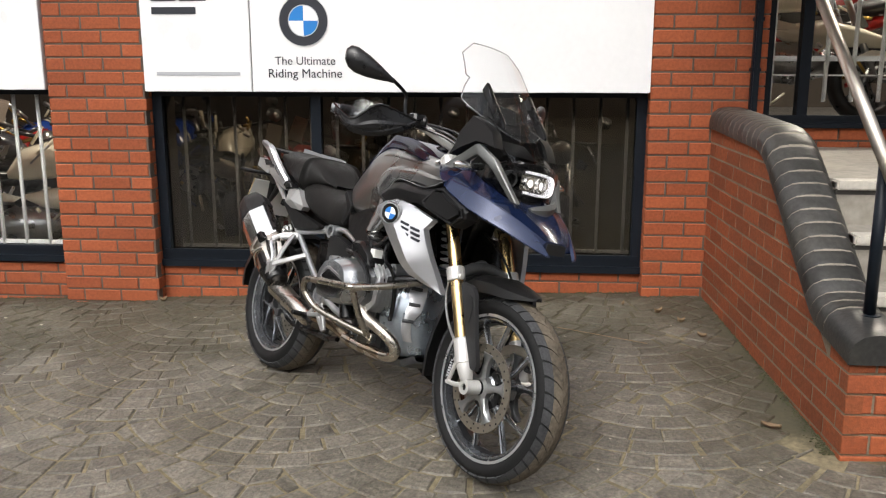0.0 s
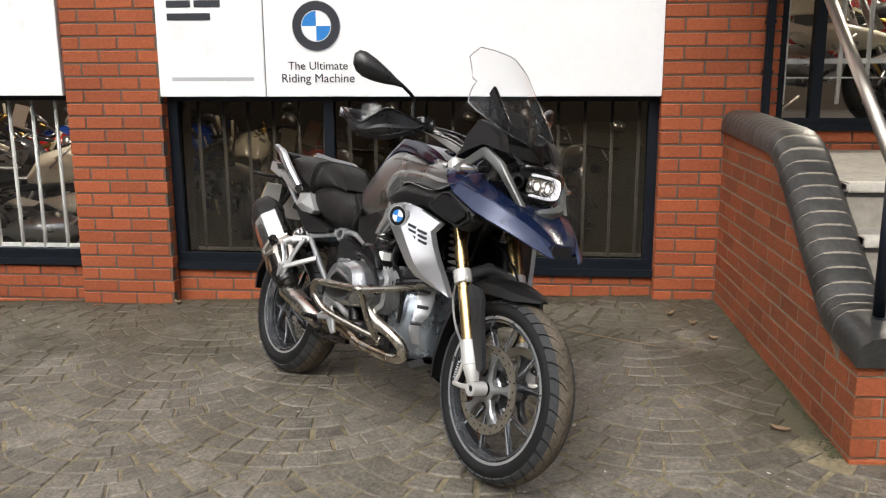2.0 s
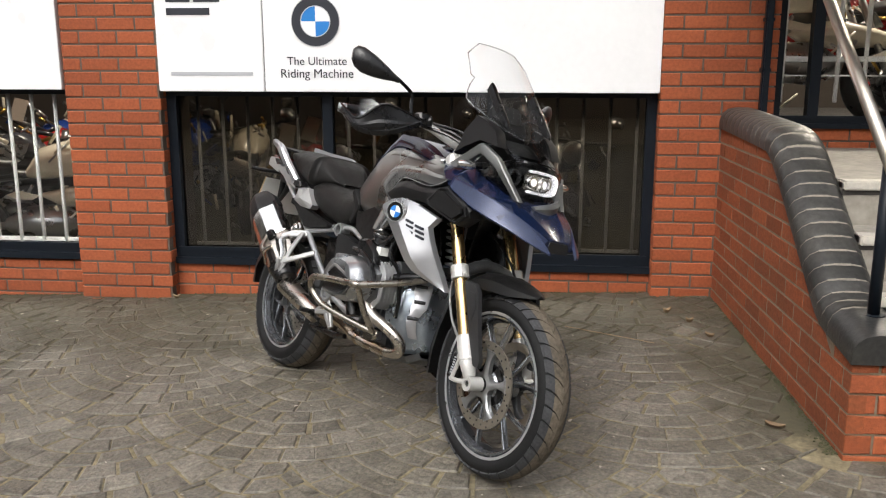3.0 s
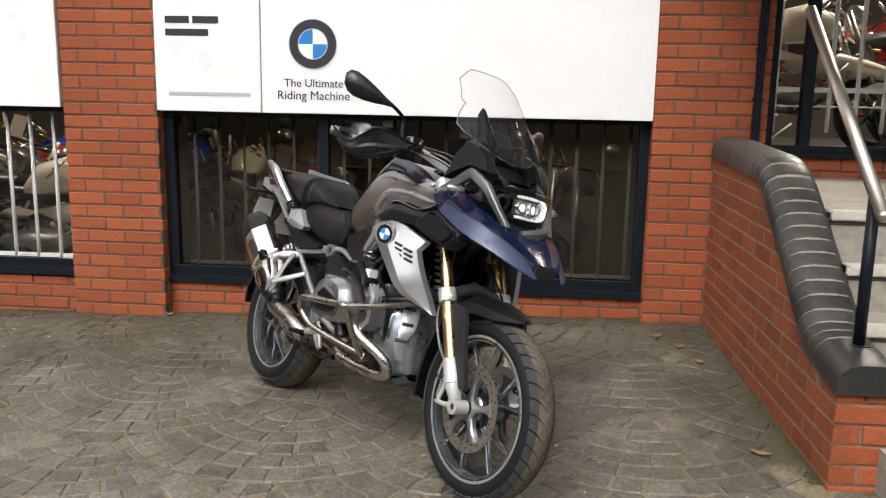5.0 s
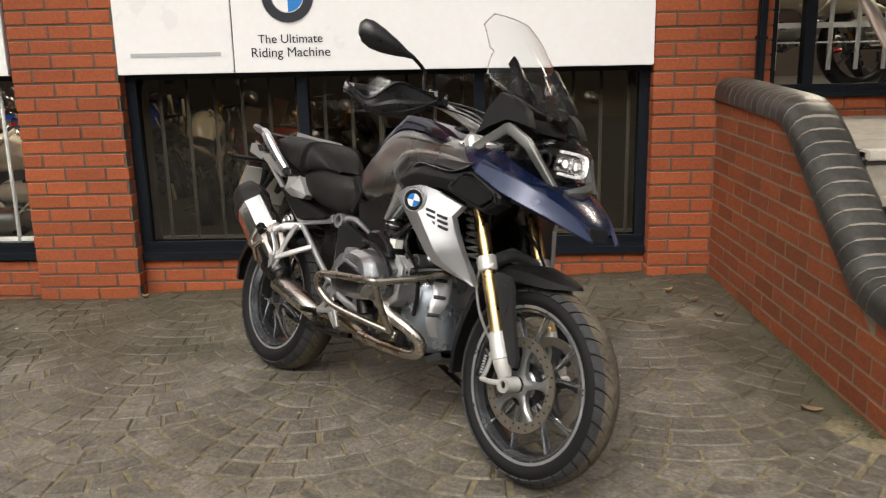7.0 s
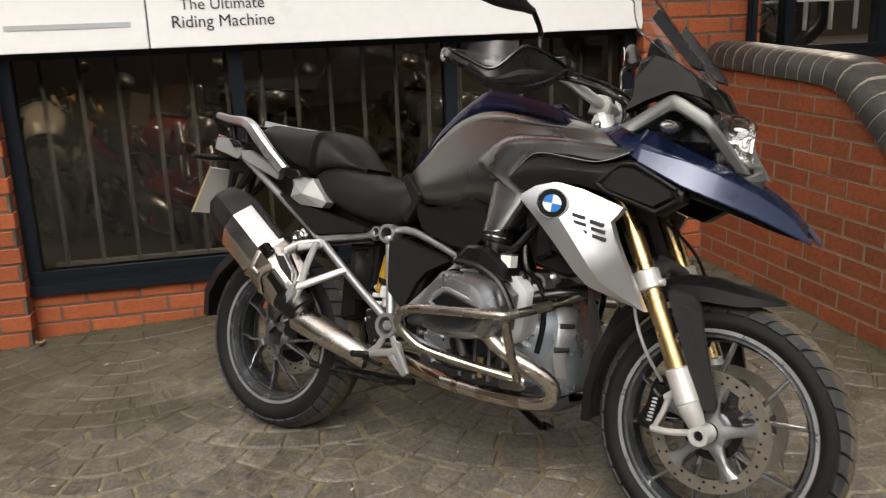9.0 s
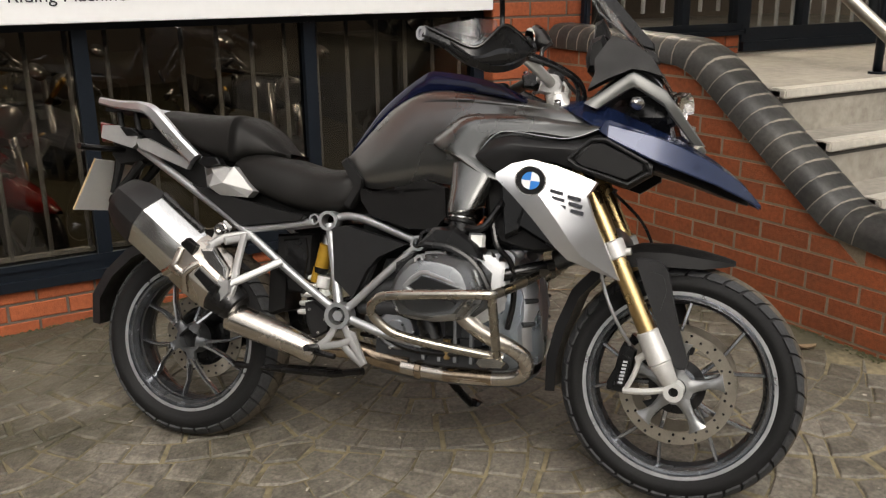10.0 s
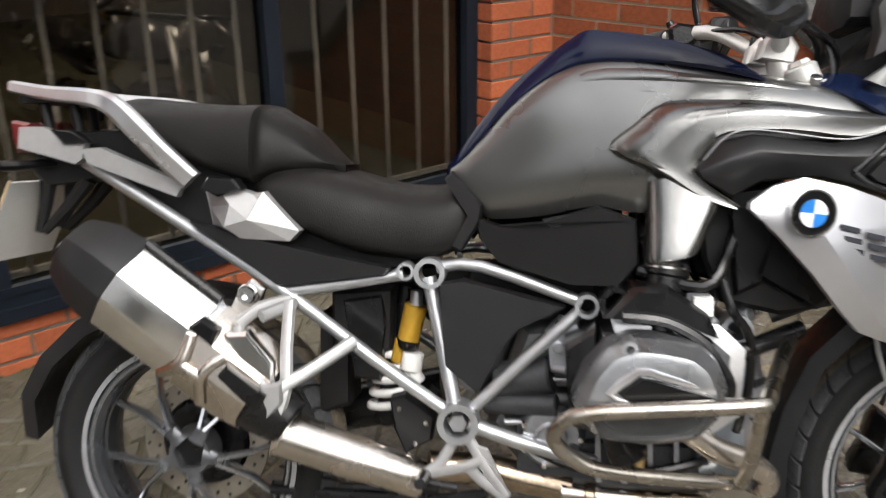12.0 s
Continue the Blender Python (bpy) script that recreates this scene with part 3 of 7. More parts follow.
def sweep(bm, pts, radius, n=10, steps=4, flat=1.0, radii=None):
    """A round or flattened tube along a path."""
    path = spline(pts, steps)
    rings = []
    side = None
    for i, p in enumerate(path):
        d = (path[min(i + 1, len(path) - 1)] - path[max(i - 1, 0)]).normalized()
        if side is None:
            side = d.cross(Vector((0, 1, 0)) if abs(d.y) < 0.9 else Vector((0, 0, 1))).normalized()
        side = (side - d * side.dot(d)).normalized()
        other = d.cross(side)
        f = i / max(1, len(path) - 1)
        r = radius if radii is None else radii[0] + (radii[1] - radii[0]) * f
        rings.append([p + side * (r * math.cos(2 * math.pi * k / n)) + other * (r * flat * math.sin(2 * math.pi * k / n)) for k in range(n)])
    skin(bm, rings)


def rod(bm, a, b, r, r2=None, n=16, hollow=0.0):
    a, b = Vector(a), Vector(b)
    d = (b - a).normalized()
    s = d.cross(Vector((0, 0, 1)) if abs(d.z) < 0.9 else Vector((1, 0, 0))).normalized()
    o = d.cross(s)
    r2 = r if r2 is None else r2
    def ring(p, q): return [p + s * (q * math.cos(2 * math.pi * k / n)) + o * (q * math.sin(2 * math.pi * k / n)) for k in range(n)]
    if hollow:
        skin(bm, [ring(a, r), ring(b, r2), ring(b, r2 * hollow), ring(a, r * hollow)], closed=True)
    else:
        e = 0.12 * min(r, r2)
        skin(bm, [ring(a, r - e), ring(a + d * e, r), ring(b - d * e, r2), ring(b, r2 - e)])


def plate(bm, pts, y0, y1, bevel=0.004):
    """A flat piece: outline in x and z, thickness along y, with its corners eased."""
    c = Vector((sum(p[0] for p in pts) / len(pts), sum(p[1] for p in pts) / len(pts)))
    def ring(y, s):
        out = []
        for p in pts:
            q = Vector(p) - c
            q *= max(0.0, 1 - s / max(q.length, 1e-4))
            out.append((c.x + q.x, y, c.y + q.y))
        return out
    d = math.copysign(min(bevel, abs(y1 - y0) / 3), y1 - y0)
    skin(bm, [ring(y0, bevel), ring(y0 + d, 0), ring(y1 - d, 0), ring(y1, bevel)])


def shell(bm, pts, face, bulge=0.01, thick=0.012, smooth=3):
    """A curved panel: outline in x and z, its outer face at y = face(x, z), swelling outward by bulge in the middle."""
    if smooth:
        loop = [Vector((p[0], 0, p[1])) for p in pts]
        out = []
        n = len(loop)
        for i in range(n):
            a, b, c = loop[i - 1], loop[i], loop[(i + 1) % n]
            e = min((b - a).length, (c - b).length) * 0.25
            p, q = b + (a - b).normalized() * e, b + (c - b).normalized() * e
            out += [p * (1 - t) ** 2 + b * 2 * t * (1 - t) + q * t * t for t in (0, 0.5, 1)]
        pts = [(p.x, p.z) for p in out]
    cx, cz = sum(p[0] for p in pts) / len(pts), sum(p[1] for p in pts) / len(pts)
    def ring(s, off):
        r = []
        for x, z in pts:
            X, Z = cx + (x - cx) * s, cz + (z - cz) * s
            y = face(X, Z)
            r.append((X, y + math.copysign(off, y), Z))
        return r
    rings = [ring(0.97, -thick), ring(1.0, -thick * 0.5), ring(0.985, 0)]
    rings += [ring(s, bulge * (1 - s * s)) for s in (0.9, 0.75, 0.55, 0.3, 0.04)]
    skin(bm, rings)


def turned(bm, profile, center, n=64):
    """Turned round the y axis: profile of (radius, y), closed."""
    cx, cy, cz = center
    rings = []
    for k in range(n):
        a = 2 * math.pi * k / n
        rings.append([(cx + r * math.cos(a), cy + y, cz + r * math.sin(a)) for r, y in profile])
    skin(bm, rings, closed=True)


def loft(bm, stations, steps=4, across=4):
    """A symmetric hull along x. Station: x, then (half width, z) from the lower edge up to the middle of the top."""
    cols = len(stations[0][1])
    lines = [spline([(s[0], s[1][k][0], s[1][k][1]) for s in stations], steps) for k in range(cols)]
    rings = []
    for i in range(len(lines[0])):
        half = spline([lines[k][i] for k in range(cols)], across)
        right = [(p.x, -p.y, p.z) for p in half]
        left = [(p.x, p.y, p.z) for p in half[::-1][1:]]
        rings.append(right + left)
    skin(bm, rings)


def mirrored(bm):
    for v in bm.verts:
        v.co.y = -v.co.y
    return bm


# ---------------------------------------------------------------- motorcycle: materials
RUBBER = principled("tyre_rubber", (0.0105, 0.0105, 0.0108), 0.7, 0, 20, 0.3, 0.2, 120, 0, 0.18)
TREAD = principled("dusty_tread", (0.100, 0.083, 0.062), 0.85, 0, 9, 0.5, 0.4, 150, 0, 0.2)
RIM = principled("grey_wheel_paint", (0.21, 0.222, 0.240), 0.22, 0.85, 20, 0.1)
# rim paint darkened: the shade of the rim well is in the colour
RIM_SHADE = principled("rim_paint_with_shade", (0.026, 0.028, 0.031), 0.3, 0.4, 20, 0.15)
HUB = principled("grey_hub_alloy", (0.135, 0.140, 0.148), 0.36, 0.7, 20, 0.15)
RIM_EDGE = principled("machined_rim_edge", (0.54, 0.55, 0.565), 0.32, 0.75, 20, 0.1)
GLOSS = principled("gloss_black_plastic", (0.004, 0.004, 0.0045), 0.16, 0, 12, 0.2, 0, 0, 0, 0.5)
HEAD = principled("head_cover_alloy", (0.37, 0.38, 0.39), 0.3, 0.92, 12, 0.10, 0.03, 500)
ALLOY = principled("cast_alloy", (0.42, 0.435, 0.46), 0.34, 0.9, 25, 0.12, 0.04, 400)
ALLOY_DARK = principled("grey_engine_alloy", (0.125, 0.13, 0.135), 0.38, 0.75, 18, 0.25, 0.05, 400)
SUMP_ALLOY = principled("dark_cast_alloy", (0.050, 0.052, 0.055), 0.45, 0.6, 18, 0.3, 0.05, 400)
FIN_ALLOY = principled("bare_fin_alloy", (0.66, 0.665, 0.67), 0.34, 0.8, 30, 0.1)
FRAME = principled("silver_frame_paint", (0.43, 0.44, 0.45), 0.36, 0.8, 20, 0.08)
TANK_GREY = principled("metallic_grey_paint", (0.180, 0.181, 0.176), 0.29, 0.9, 3, 0.04, 0, 0, 0.4)
SILVER = principled("silver_paint", (0.52, 0.525, 0.54), 0.32, 0.85, 3, 0.03, 0, 0, 0.3)
MATT_SILVER = principled("matt_silver_plastic", (0.36, 0.36, 0.356), 0.46, 0.6, 8, 0.08)
BLUE = principled("dark_blue_paint", (0.0090, 0.0180, 0.056), 0.28, 0.4, 3, 0.05, 0, 0, 0.5)
BLUE_DARK = principled("deep_blue_paint", (0.0065, 0.0125, 0.040), 0.18, 0.25, 3, 0.05, 0, 0, 0.3, 0.35)
NAVY_GLOSS = principled("near_black_blue_paint", (0.004, 0.006, 0.022), 0.12, 0.0, 3, 0.05, 0, 0, 0.0, 0.3)
FAIRING_GREY = principled("grey_fairing_paint", (0.112, 0.114, 0.110), 0.36, 0.5, 8, 0.06)
BLACK = principled("black_plastic", (0.0105, 0.0105, 0.011), 0.42, 0, 30, 0.25, 0.12, 500, 0, 0.3)
GUARD_BLACK = principled("moulded_black_plastic", (0.0085, 0.0085, 0.009), 0.30, 0, 20, 0.2, 0.05, 500, 0, 0.38)
SPOKE = principled("grey_spoke_paint", (0.41, 0.425, 0.445), 0.19, 0.9, 20, 0.1)
SATIN = principled("satin_black_paint", (0.0058, 0.0057, 0.0060), 0.27, 0, 12, 0.2, 0, 0, 0, 0.4)
VINYL = principled("black_seat_vinyl", (0.0095, 0.0090, 0.0084), 0.48, 0, 30, 0.2, 0.25, 400, 0, 0.18)
DEEP_BLACK = principled("dull_black_plastic", (0.0068, 0.0067, 0.0068), 0.52, 0, 30, 0.25, 0.15, 400, 0, 0.24)
SHOULDER = principled("worn_tyre_shoulder", (0.042, 0.043, 0.045), 0.75, 0, 14, 0.4, 0.3, 150, 0, 0.18)
WORN_PLASTIC = principled("dark_grey_plastic", (0.020, 0.020, 0.021), 0.5, 0, 20, 0.25, 0.12, 400, 0, 0.3)
COVER_ALLOY = principled("blue_grey_cast_alloy", (0.34, 0.385, 0.43), 0.30, 0.8, 16, 0.12, 0.04, 400)
GOLD = principled("gold_anodised", (0.64, 0.46, 0.22), 0.27, 1, 12, 0.08)
FORK_SILVER = principled("fork_silver", (0.60, 0.595, 0.575), 0.4, 0.45, 20, 0.1)
CHROME = principled("polished_steel", (0.84, 0.83, 0.81), 0.21, 1, 10, 0.08)
STAINLESS = principled("stainless_exhaust", (0.60, 0.55, 0.49), 0.27, 1, 10, 0.14)
HEADER = principled("heat_stained_steel", (0.42, 0.33, 0.24), 0.22, 1, 9, 0.35)
BAR_STEEL = principled("crash_bar_steel", (0.40, 0.37, 0.32), 0.27, 1, 18, 0.15)
DISC = principled("brake_disc_steel", (0.28, 0.25, 0.205), 0.38, 0.75, 40, 0.2)
YELLOW = principled("yellow_damper", (0.46, 0.27, 0.03), 0.35, 0.4, 10, 0.1)
SPRING = principled("white_spring", (0.7, 0.7, 0.68), 0.4, 0, 10, 0.08)
PLATE = principled("plain_number_plate", (0.72, 0.72, 0.69), 0.5, 0, 6, 0.04)
ROUNDEL_BLUE = principled("badge_blue", (0.02, 0.17, 0.52), 0.3)
ROUNDEL_WHITE = principled("badge_white", (0.8, 0.8, 0.8), 0.3)
RED_LENS = principled("red_lens", (0.11, 0.016, 0.016), 0.15, 0, 30, 0.2, coat=0.5)
SCREEN = glass("clear_screen", (0.985, 0.988, 0.99), 0.0, 1.24)
SCREEN.node_tree.nodes["Principled BSDF"].inputs["Transmission Weight"].default_value = 0.995
SMOKED = glass("smoked_deflector", (0.62, 0.62, 0.64), 0.0, 1.3)
LENS = glass("lamp_lens", (0.70, 0.71, 0.73), 0.0, 1.1)
MIRROR = principled("mirror_glass", (0.8, 0.8, 0.8), 0.02, 1)
GLOW = bpy.data.materials.new("daytime_light")
GLOW.use_nodes = True
GLOW.node_tree.nodes["Principled BSDF"].inputs["Emission Color"].default_value = (1, 0.97, 1, 1)
GLOW.node_tree.nodes["Principled BSDF"].inputs["Emission Strength"].default_value = 1.0

# ---------------------------------------------------------------- motorcycle: x ahead, y to its left, z up, from under the rear axle
bike = tagged(new("motorcycle"), "grey and dark blue adventure motorcycle leaning on its side stand", "motorcycle")
bike.matrix_world = Matrix(((0.6708, 0.7193, 0.1808, -0.615), (-0.7415, 0.6447, 0.1859, 4.118), (0.0172, -0.2588, 0.9658, 0.015), (0, 0, 0, 1)))

AX_R, AX_F = Vector((0, 0, 0.306)), Vector((1.475, 0, 0.315))
RAKE = Vector((-0.43, 0, 0.90)).normalized()
STEER = Matrix.Translation(AX_F - RAKE * 0) @ Matrix.Rotation(radians(-3), 4, RAKE) @ Matrix.Translation(-AX_F)


def piece(name, build, material, parent=None, label="", smooth=True, steer=False, mirror=False):
    """One part of the motorcycle: build(bm) draws it."""
    b = bmesh.new()
    build(b)
    if mirror:
        mirrored(b)
    if steer:
        b.transform(STEER)
    ob = part(name, b, material, parent or bike, label, False)
    if smooth:
        ob.data.shade_smooth()
        ob.data.set_sharp_from_angle(angle=radians(18 if name.startswith(("silencer", "beak", "handguard", "tail_foot", "end_cap", "side_panel")) else 38))
    return ob


def pair(name, build, material, parent=None, label="", smooth=True, steer=False):
    return piece(name, build, material, parent, label, smooth, steer), piece(name, build, material, parent, label, smooth, steer, True)


# ---- wheels
def rim_profile(R, w):
    half = [(R + 0.002, w - 0.004), (R + 0.002, w), (R - 0.010, w), (R - 0.0115, w - 0.003), (R - 0.013, w - 0.010), (R - 0.017, w - 0.011), (R - 0.019, w - 0.005), (R - 0.023, w - 0.006), (R - 0.026, w - 0.018), (R - 0.034, w - 0.034)]
    return [(r, -y) for r, y in half] + [(R - 0.036, 0)] + [(r, y) for r, y in half[::-1]] + [(R - 0.012, w - 0.02), (R - 0.018, 0), (R - 0.012, -w + 0.02)]


CROWN = ((0.0, 1.0), (0.18, 0.985), (0.36, 0.94), (0.55, 0.86), (0.72, 0.75), (0.86, 0.61), (0.95, 0.47), (1.0, 0.33))


def tyre_profile(R, Ro, w):
    h = Ro - R - 0.004
    side = [(R - 0.004, w * 0.78), (R + h * 0.10, w * 0.90), (R + h * 0.22, w * 0.97)]
    half = side + [(R + h * f, w * u) for u, f in CROWN[::-1]]
    return [(r, -y) for r, y in half] + [(r, y) for r, y in half[-2::-1]]


def tread(b, c, R, Ro, w, count, band, s):
    """Slanted lugs standing 4 mm proud of the round carcass."""
    def at(u, a, lift):
        for (u0, f0), (u1, f1) in zip(CROWN, CROWN[1:]):
            if abs(u) <= u1:
                f = f0 + (f1 - f0) * (abs(u) - u0) / (u1 - u0)
                break
        r = R + (Ro - 0.004 - R) * f + lift * (1 - 0.4 * abs(u))
        y = u * (w + lift * 0.8)
        return (c.x + r * math.cos(a), c.y + y, c.z + r * math.sin(a))
    da = 2 * math.pi / count
    for k in range(count):
        a0 = k * da + (da / 2 if s > 0 else 0)
        rings = []
        for u, shift in band:
            a = a0 + shift * da
            wd = da * (0.462 - 0.075 * u * u)
            rings.append([at(s * u, a - wd, -0.001), at(s * u, a - wd, 0.007), at(s * u, a + wd, 0.007), at(s * u, a + wd, -0.001)])
        skin(b, rings)


def wheel(name, c, R, Ro, w, steer):
    rim = piece(name, lambda b: turned(b, rim_profile(R, w * 0.8), c), RIM, None, "grey painted cast alloy wheel", True, steer)
    piece("tyre", lambda b: turned(b, tyre_profile(R, Ro, w), c, 72), RUBBER, rim, "black tyre", True, steer)
    for side in (-1, 1):
        piece("tread", lambda b: tread(b, c, R, Ro, w, 38, ((0.01, 0), (0.16, 0.22), (0.32, 0.48), (0.46, 0.60)), side), TREAD, rim, "dusty brown tyre tread", False, steer)
        piece("tread_shoulder", lambda b: tread(b, c, R, Ro, w, 38, ((0.465, 0.60), (0.60, 0.74), (0.74, 0.84), (0.83, 0.88)), side), SHOULDER, rim, "dark grooved tyre shoulder", False, steer)
        piece("rim_lip", lambda b: rim_lip(b, c, R, w * 0.8, side, 0.0105), RIM_EDGE, rim, "bright machined rim edge", True, steer)
        # dark lining stands in for shade in the rim well
        piece("rim_barrel", lambda b: turned(b, [(R - 0.0312, side * (w * 0.8 - 0.0265)), (R - 0.0372, 0.0), (R - 0.0382, 0.0), (R - 0.0322, side * (w * 0.8 - 0.0265))], c), RIM_SHADE, rim, "rim well with shade in its dark colour", True, steer)
        piece("rim_cone", lambda b: turned(b, [(R - 0.0222, side * (w * 0.8 - 0.0045)), (R - 0.0255, side * (w * 0.8 - 0.0172)), (R - 0.0290, side * (w * 0.8 - 0.026)), (R - 0.0300, side * (w * 0.8 - 0.0265)), (R - 0.0262, side * (w * 0.8 - 0.0195)), (R - 0.0228, side * (w * 0.8 - 0.0065))], c), SPOKE, rim, "brighter inner flank of the rim", True, steer)
        piece("rim_ledge", lambda b: rim_lip(b, c, R - 0.0185, w * 0.8 - 0.006, side, 0.0045), SPOKE, rim, "bright inner rim edge", True, steer)
    return rim


def rim_lip(b, c, R, w, s, d):
    turned(b, [(R - d, s * (w + 0.0006)), (R + 0.0015, s * (w + 0.001)), (R + 0.0015, s * (w - 0.003)), (R - d, s * (w - 0.003))], c)


def spoke(b, c, a0, a1, r0, r1, w0, w1, y0, y1):
    def end(a, r, wd, y, d):
        p = Vector((c.x + r * math.cos(a), y, c.z + r * math.sin(a)))
        t = Vector((-math.sin(a), 0, math.cos(a))) * wd
        return [p - t - Vector((0, d, 0)), p - t * 0.5 - Vector((0, d * 1.5, 0)), p + t * 0.5 - Vector((0, d * 1.5, 0)), p + t - Vector((0, d, 0)), p + t * 0.8 + Vector((0, d, 0)), p - t * 0.8 + Vector((0, d, 0))]
    am, rm = (a0 + a1) / 2, (r0 + r1) / 2
    skin(b, [end(a0, r0, w0, y0, 0.012), end(am, rm, (w0 + w1) / 2 * 0.85, (y0 + y1) / 2, 0.009), end(a1, r1, w1, y1, 0.009)])


RF, RR = 0.252, 0.226
front = wheel("front_wheel", AX_F, RF, 0.318, 0.060, True)
rear = wheel("rear_wheel", AX_R, RR, 0.309, 0.084, False)
for i in range(5):
    a = radians(90 + 72 * i + 10)
    for s in (-1, 1):
        piece("spoke", lambda b: spoke(b, AX_F, a + s * radians(3), a + s * radians(16), 0.050, RF - 0.03, 0.0076, 0.0056, -0.024, -0.012), SPOKE, front, "", True, True)
        a2 = radians(54 + 72 * i + 8)
        piece("spoke", lambda b: spoke(b, AX_R, a2 + s * radians(5), a2 + s * radians(19), 0.062, RR - 0.03, 0.0070, 0.0048, -0.050, -0.012), SPOKE, rear)
    a2 = radians(54 + 72 * i + 8)
    def lug(b):
        p = AX_R + Vector((0.066 * math.cos(a2), -0.050, 0.066 * math.sin(a2)))
        rod(b, p, p + Vector((0, -0.012, 0)), 0.0145, 0.0135, 14, 0.66)
    piece("wheel_lug", lug, HUB, rear)
    piece("wheel_bolt", lambda b: rod(b, AX_R + Vector((0.066 * math.cos(a2), -0.050, 0.066 * math.sin(a2))), AX_R + Vector((0.066 * math.cos(a2), -0.056, 0.066 * math.sin(a2))), 0.009, 0.008, 6), SATIN, rear, "dark recessed wheel bolt")
    piece("hub_arm", lambda b: spoke(b, AX_R, a2, a2, 0.028, 0.070, 0.020, 0.013, -0.046, -0.048), HUB, rear)
piece("hub", lambda b: (rod(b, AX_F + Vector((0, -0.055, 0)), AX_F + Vector((0, 0.055, 0)), 0.052, None, 28)), RIM, front, "", True, True)
piece("hub", lambda b: rod(b, AX_R + Vector((0, -0.060, 0)), AX_R + Vector((0, -0.01, 0)), 0.043, 0.050, 30, 0.80), HUB, rear)
piece("hub_bore", lambda b: rod(b, AX_R + Vector((0, -0.040, 0)), AX_R + Vector((0, 0.10, 0)), 0.034, 0.034, 24), SATIN, rear, "dark hollow rear axle")
piece("final_drive", lambda b: rod(b, AX_R + Vector((0, 0.02, 0)), AX_R + Vector((0, 0.13, 0)), 0.095, 0.075, 30), SATIN, None, "black final drive housing")


def disc(b, c, y, ro, ri):
    turned(b, [(ri, y - 0.0025), (ro, y - 0.0025), (ro, y + 0.0025), (ri, y + 0.0025)], c, 72)


def drill(owner, c, y, ro, ri, out, steer):
    """Rows of small holes round a brake disc."""
    for k in range(40):
        a = 2 * math.pi * (k + 0.3 * (k % 3)) / 40
        r = ri + (ro - ri) * (0.22, 0.5, 0.78)[k % 3]
        p = c + Vector((r * math.cos(a), y, r * math.sin(a)))
        piece("disc_hole", lambda b: rod(b, p, p + Vector((0, out * 0.004, 0)), 0.0038, None, 8), SATIN, owner, "", False, steer)


def carrier_arm(b, c, y, k):
    a = radians(84 + 72 * k)
    t = Vector((-math.sin(a), 0, math.cos(a)))
    o = Vector((math.cos(a), 0, math.sin(a)))
    rings = []
    for r, w in ((0.034, 0.020), (0.055, 0.014), (0.082, 0.0105), (0.104, 0.015), (0.121, 0.025)):
        p = c + o * r + Vector((0, y, 0))
        rings.append([p - t * w + Vector((0, -0.007, 0)), p - t * w * 0.6 + Vector((0, -0.012, 0)), p + t * w * 0.6 + Vector((0, -0.012, 0)), p + t * w + Vector((0, -0.007, 0)), p + t * w * 0.9 + Vector((0, 0.010, 0)), p - t * w * 0.9 + Vector((0, 0.010, 0))])
    skin(b, rings)


CARRIER = principled("disc_carrier_alloy", (0.30, 0.305, 0.305), 0.36, 0.8, 20, 0.12)
piece("sensor_ring", lambda b: turned(b, [(0.045, -0.050), (0.074, -0.046), (0.074, -0.040), (0.045, -0.040)], AX_F, 48), SATIN, front, "black sensor ring and hub flange", True, True)
for s in (-1, 1):
    d = piece("brake_disc", lambda b: disc(b, AX_F, s * 0.068, 0.150, 0.117), DISC, None, "drilled front brake disc", True, True)
    drill(d, AX_F, s * 0.067, 0.150, 0.117, s, True)
    # far-side carrier gets a darker alloy in place of shade inside the wheel
    piece("carrier_hub", lambda b: turned(b, [(0.026, s * 0.066 - 0.012), (0.044, s * 0.066 - 0.010), (0.044, s * 0.066 + 0.012), (0.026, s * 0.066 + 0.012)], AX_F, 30), CARRIER if s < 0 else SUMP_ALLOY, d, "", True, True)
    for k in range(5):
        piece("carrier_arm", lambda b: carrier_arm(b, AX_F, s * 0.066, k), CARRIER if s < 0 else SUMP_ALLOY, d, "", True, True)
d = piece("brake_disc", lambda b: disc(b, AX_R, 0.03, 0.135, 0.095), DISC, None, "drilled rear brake disc")
drill(d, AX_R, 0.029, 0.135, 0.095, -1, False)

# ---- front fork and mudguard
def on_fork(z, y, back=0.0):
    return Vector((1.470 - (z - 0.315) * 0.475 + back, y, z))


pair("fork_tube", lambda b: rod(b, on_fork(0.44, -0.125), on_fork(1.02, -0.118), 0.0235, None, 24), GOLD, None, "gold anodised fork tube", True, True)
def fork_leg(b):
    rod(b, on_fork(0.465, -0.125), on_fork(0.385, -0.125), 0.030, 0.031, 24)
    rod(b, on_fork(0.385, -0.125), on_fork(0.335, -0.125, 0.004), 0.029, 0.021, 24)
    rod(b, (1.474, -0.142, 0.316), (1.474, -0.085, 0.316), 0.025, None, 24, 0.5)
    sweep(b, [(1.455, -0.125, 0.318), (1.40, -0.122, 0.306), (1.345, -0.112, 0.302)], 0.0085, 8, 3)
    sweep(b, [(1.415, -0.125, 0.412), (1.392, -0.120, 0.398), (1.376, -0.116, 0.385)], 0.010, 8, 3)
    sweep(b, [(1.386, -0.118, 0.395), (1.370, -0.116, 0.345), (1.350, -0.113, 0.303)], 0.007, 8, 3)
pair("fork_leg", fork_leg, FORK_SILVER, None, "silver lower fork leg with axle clamp", True, True)
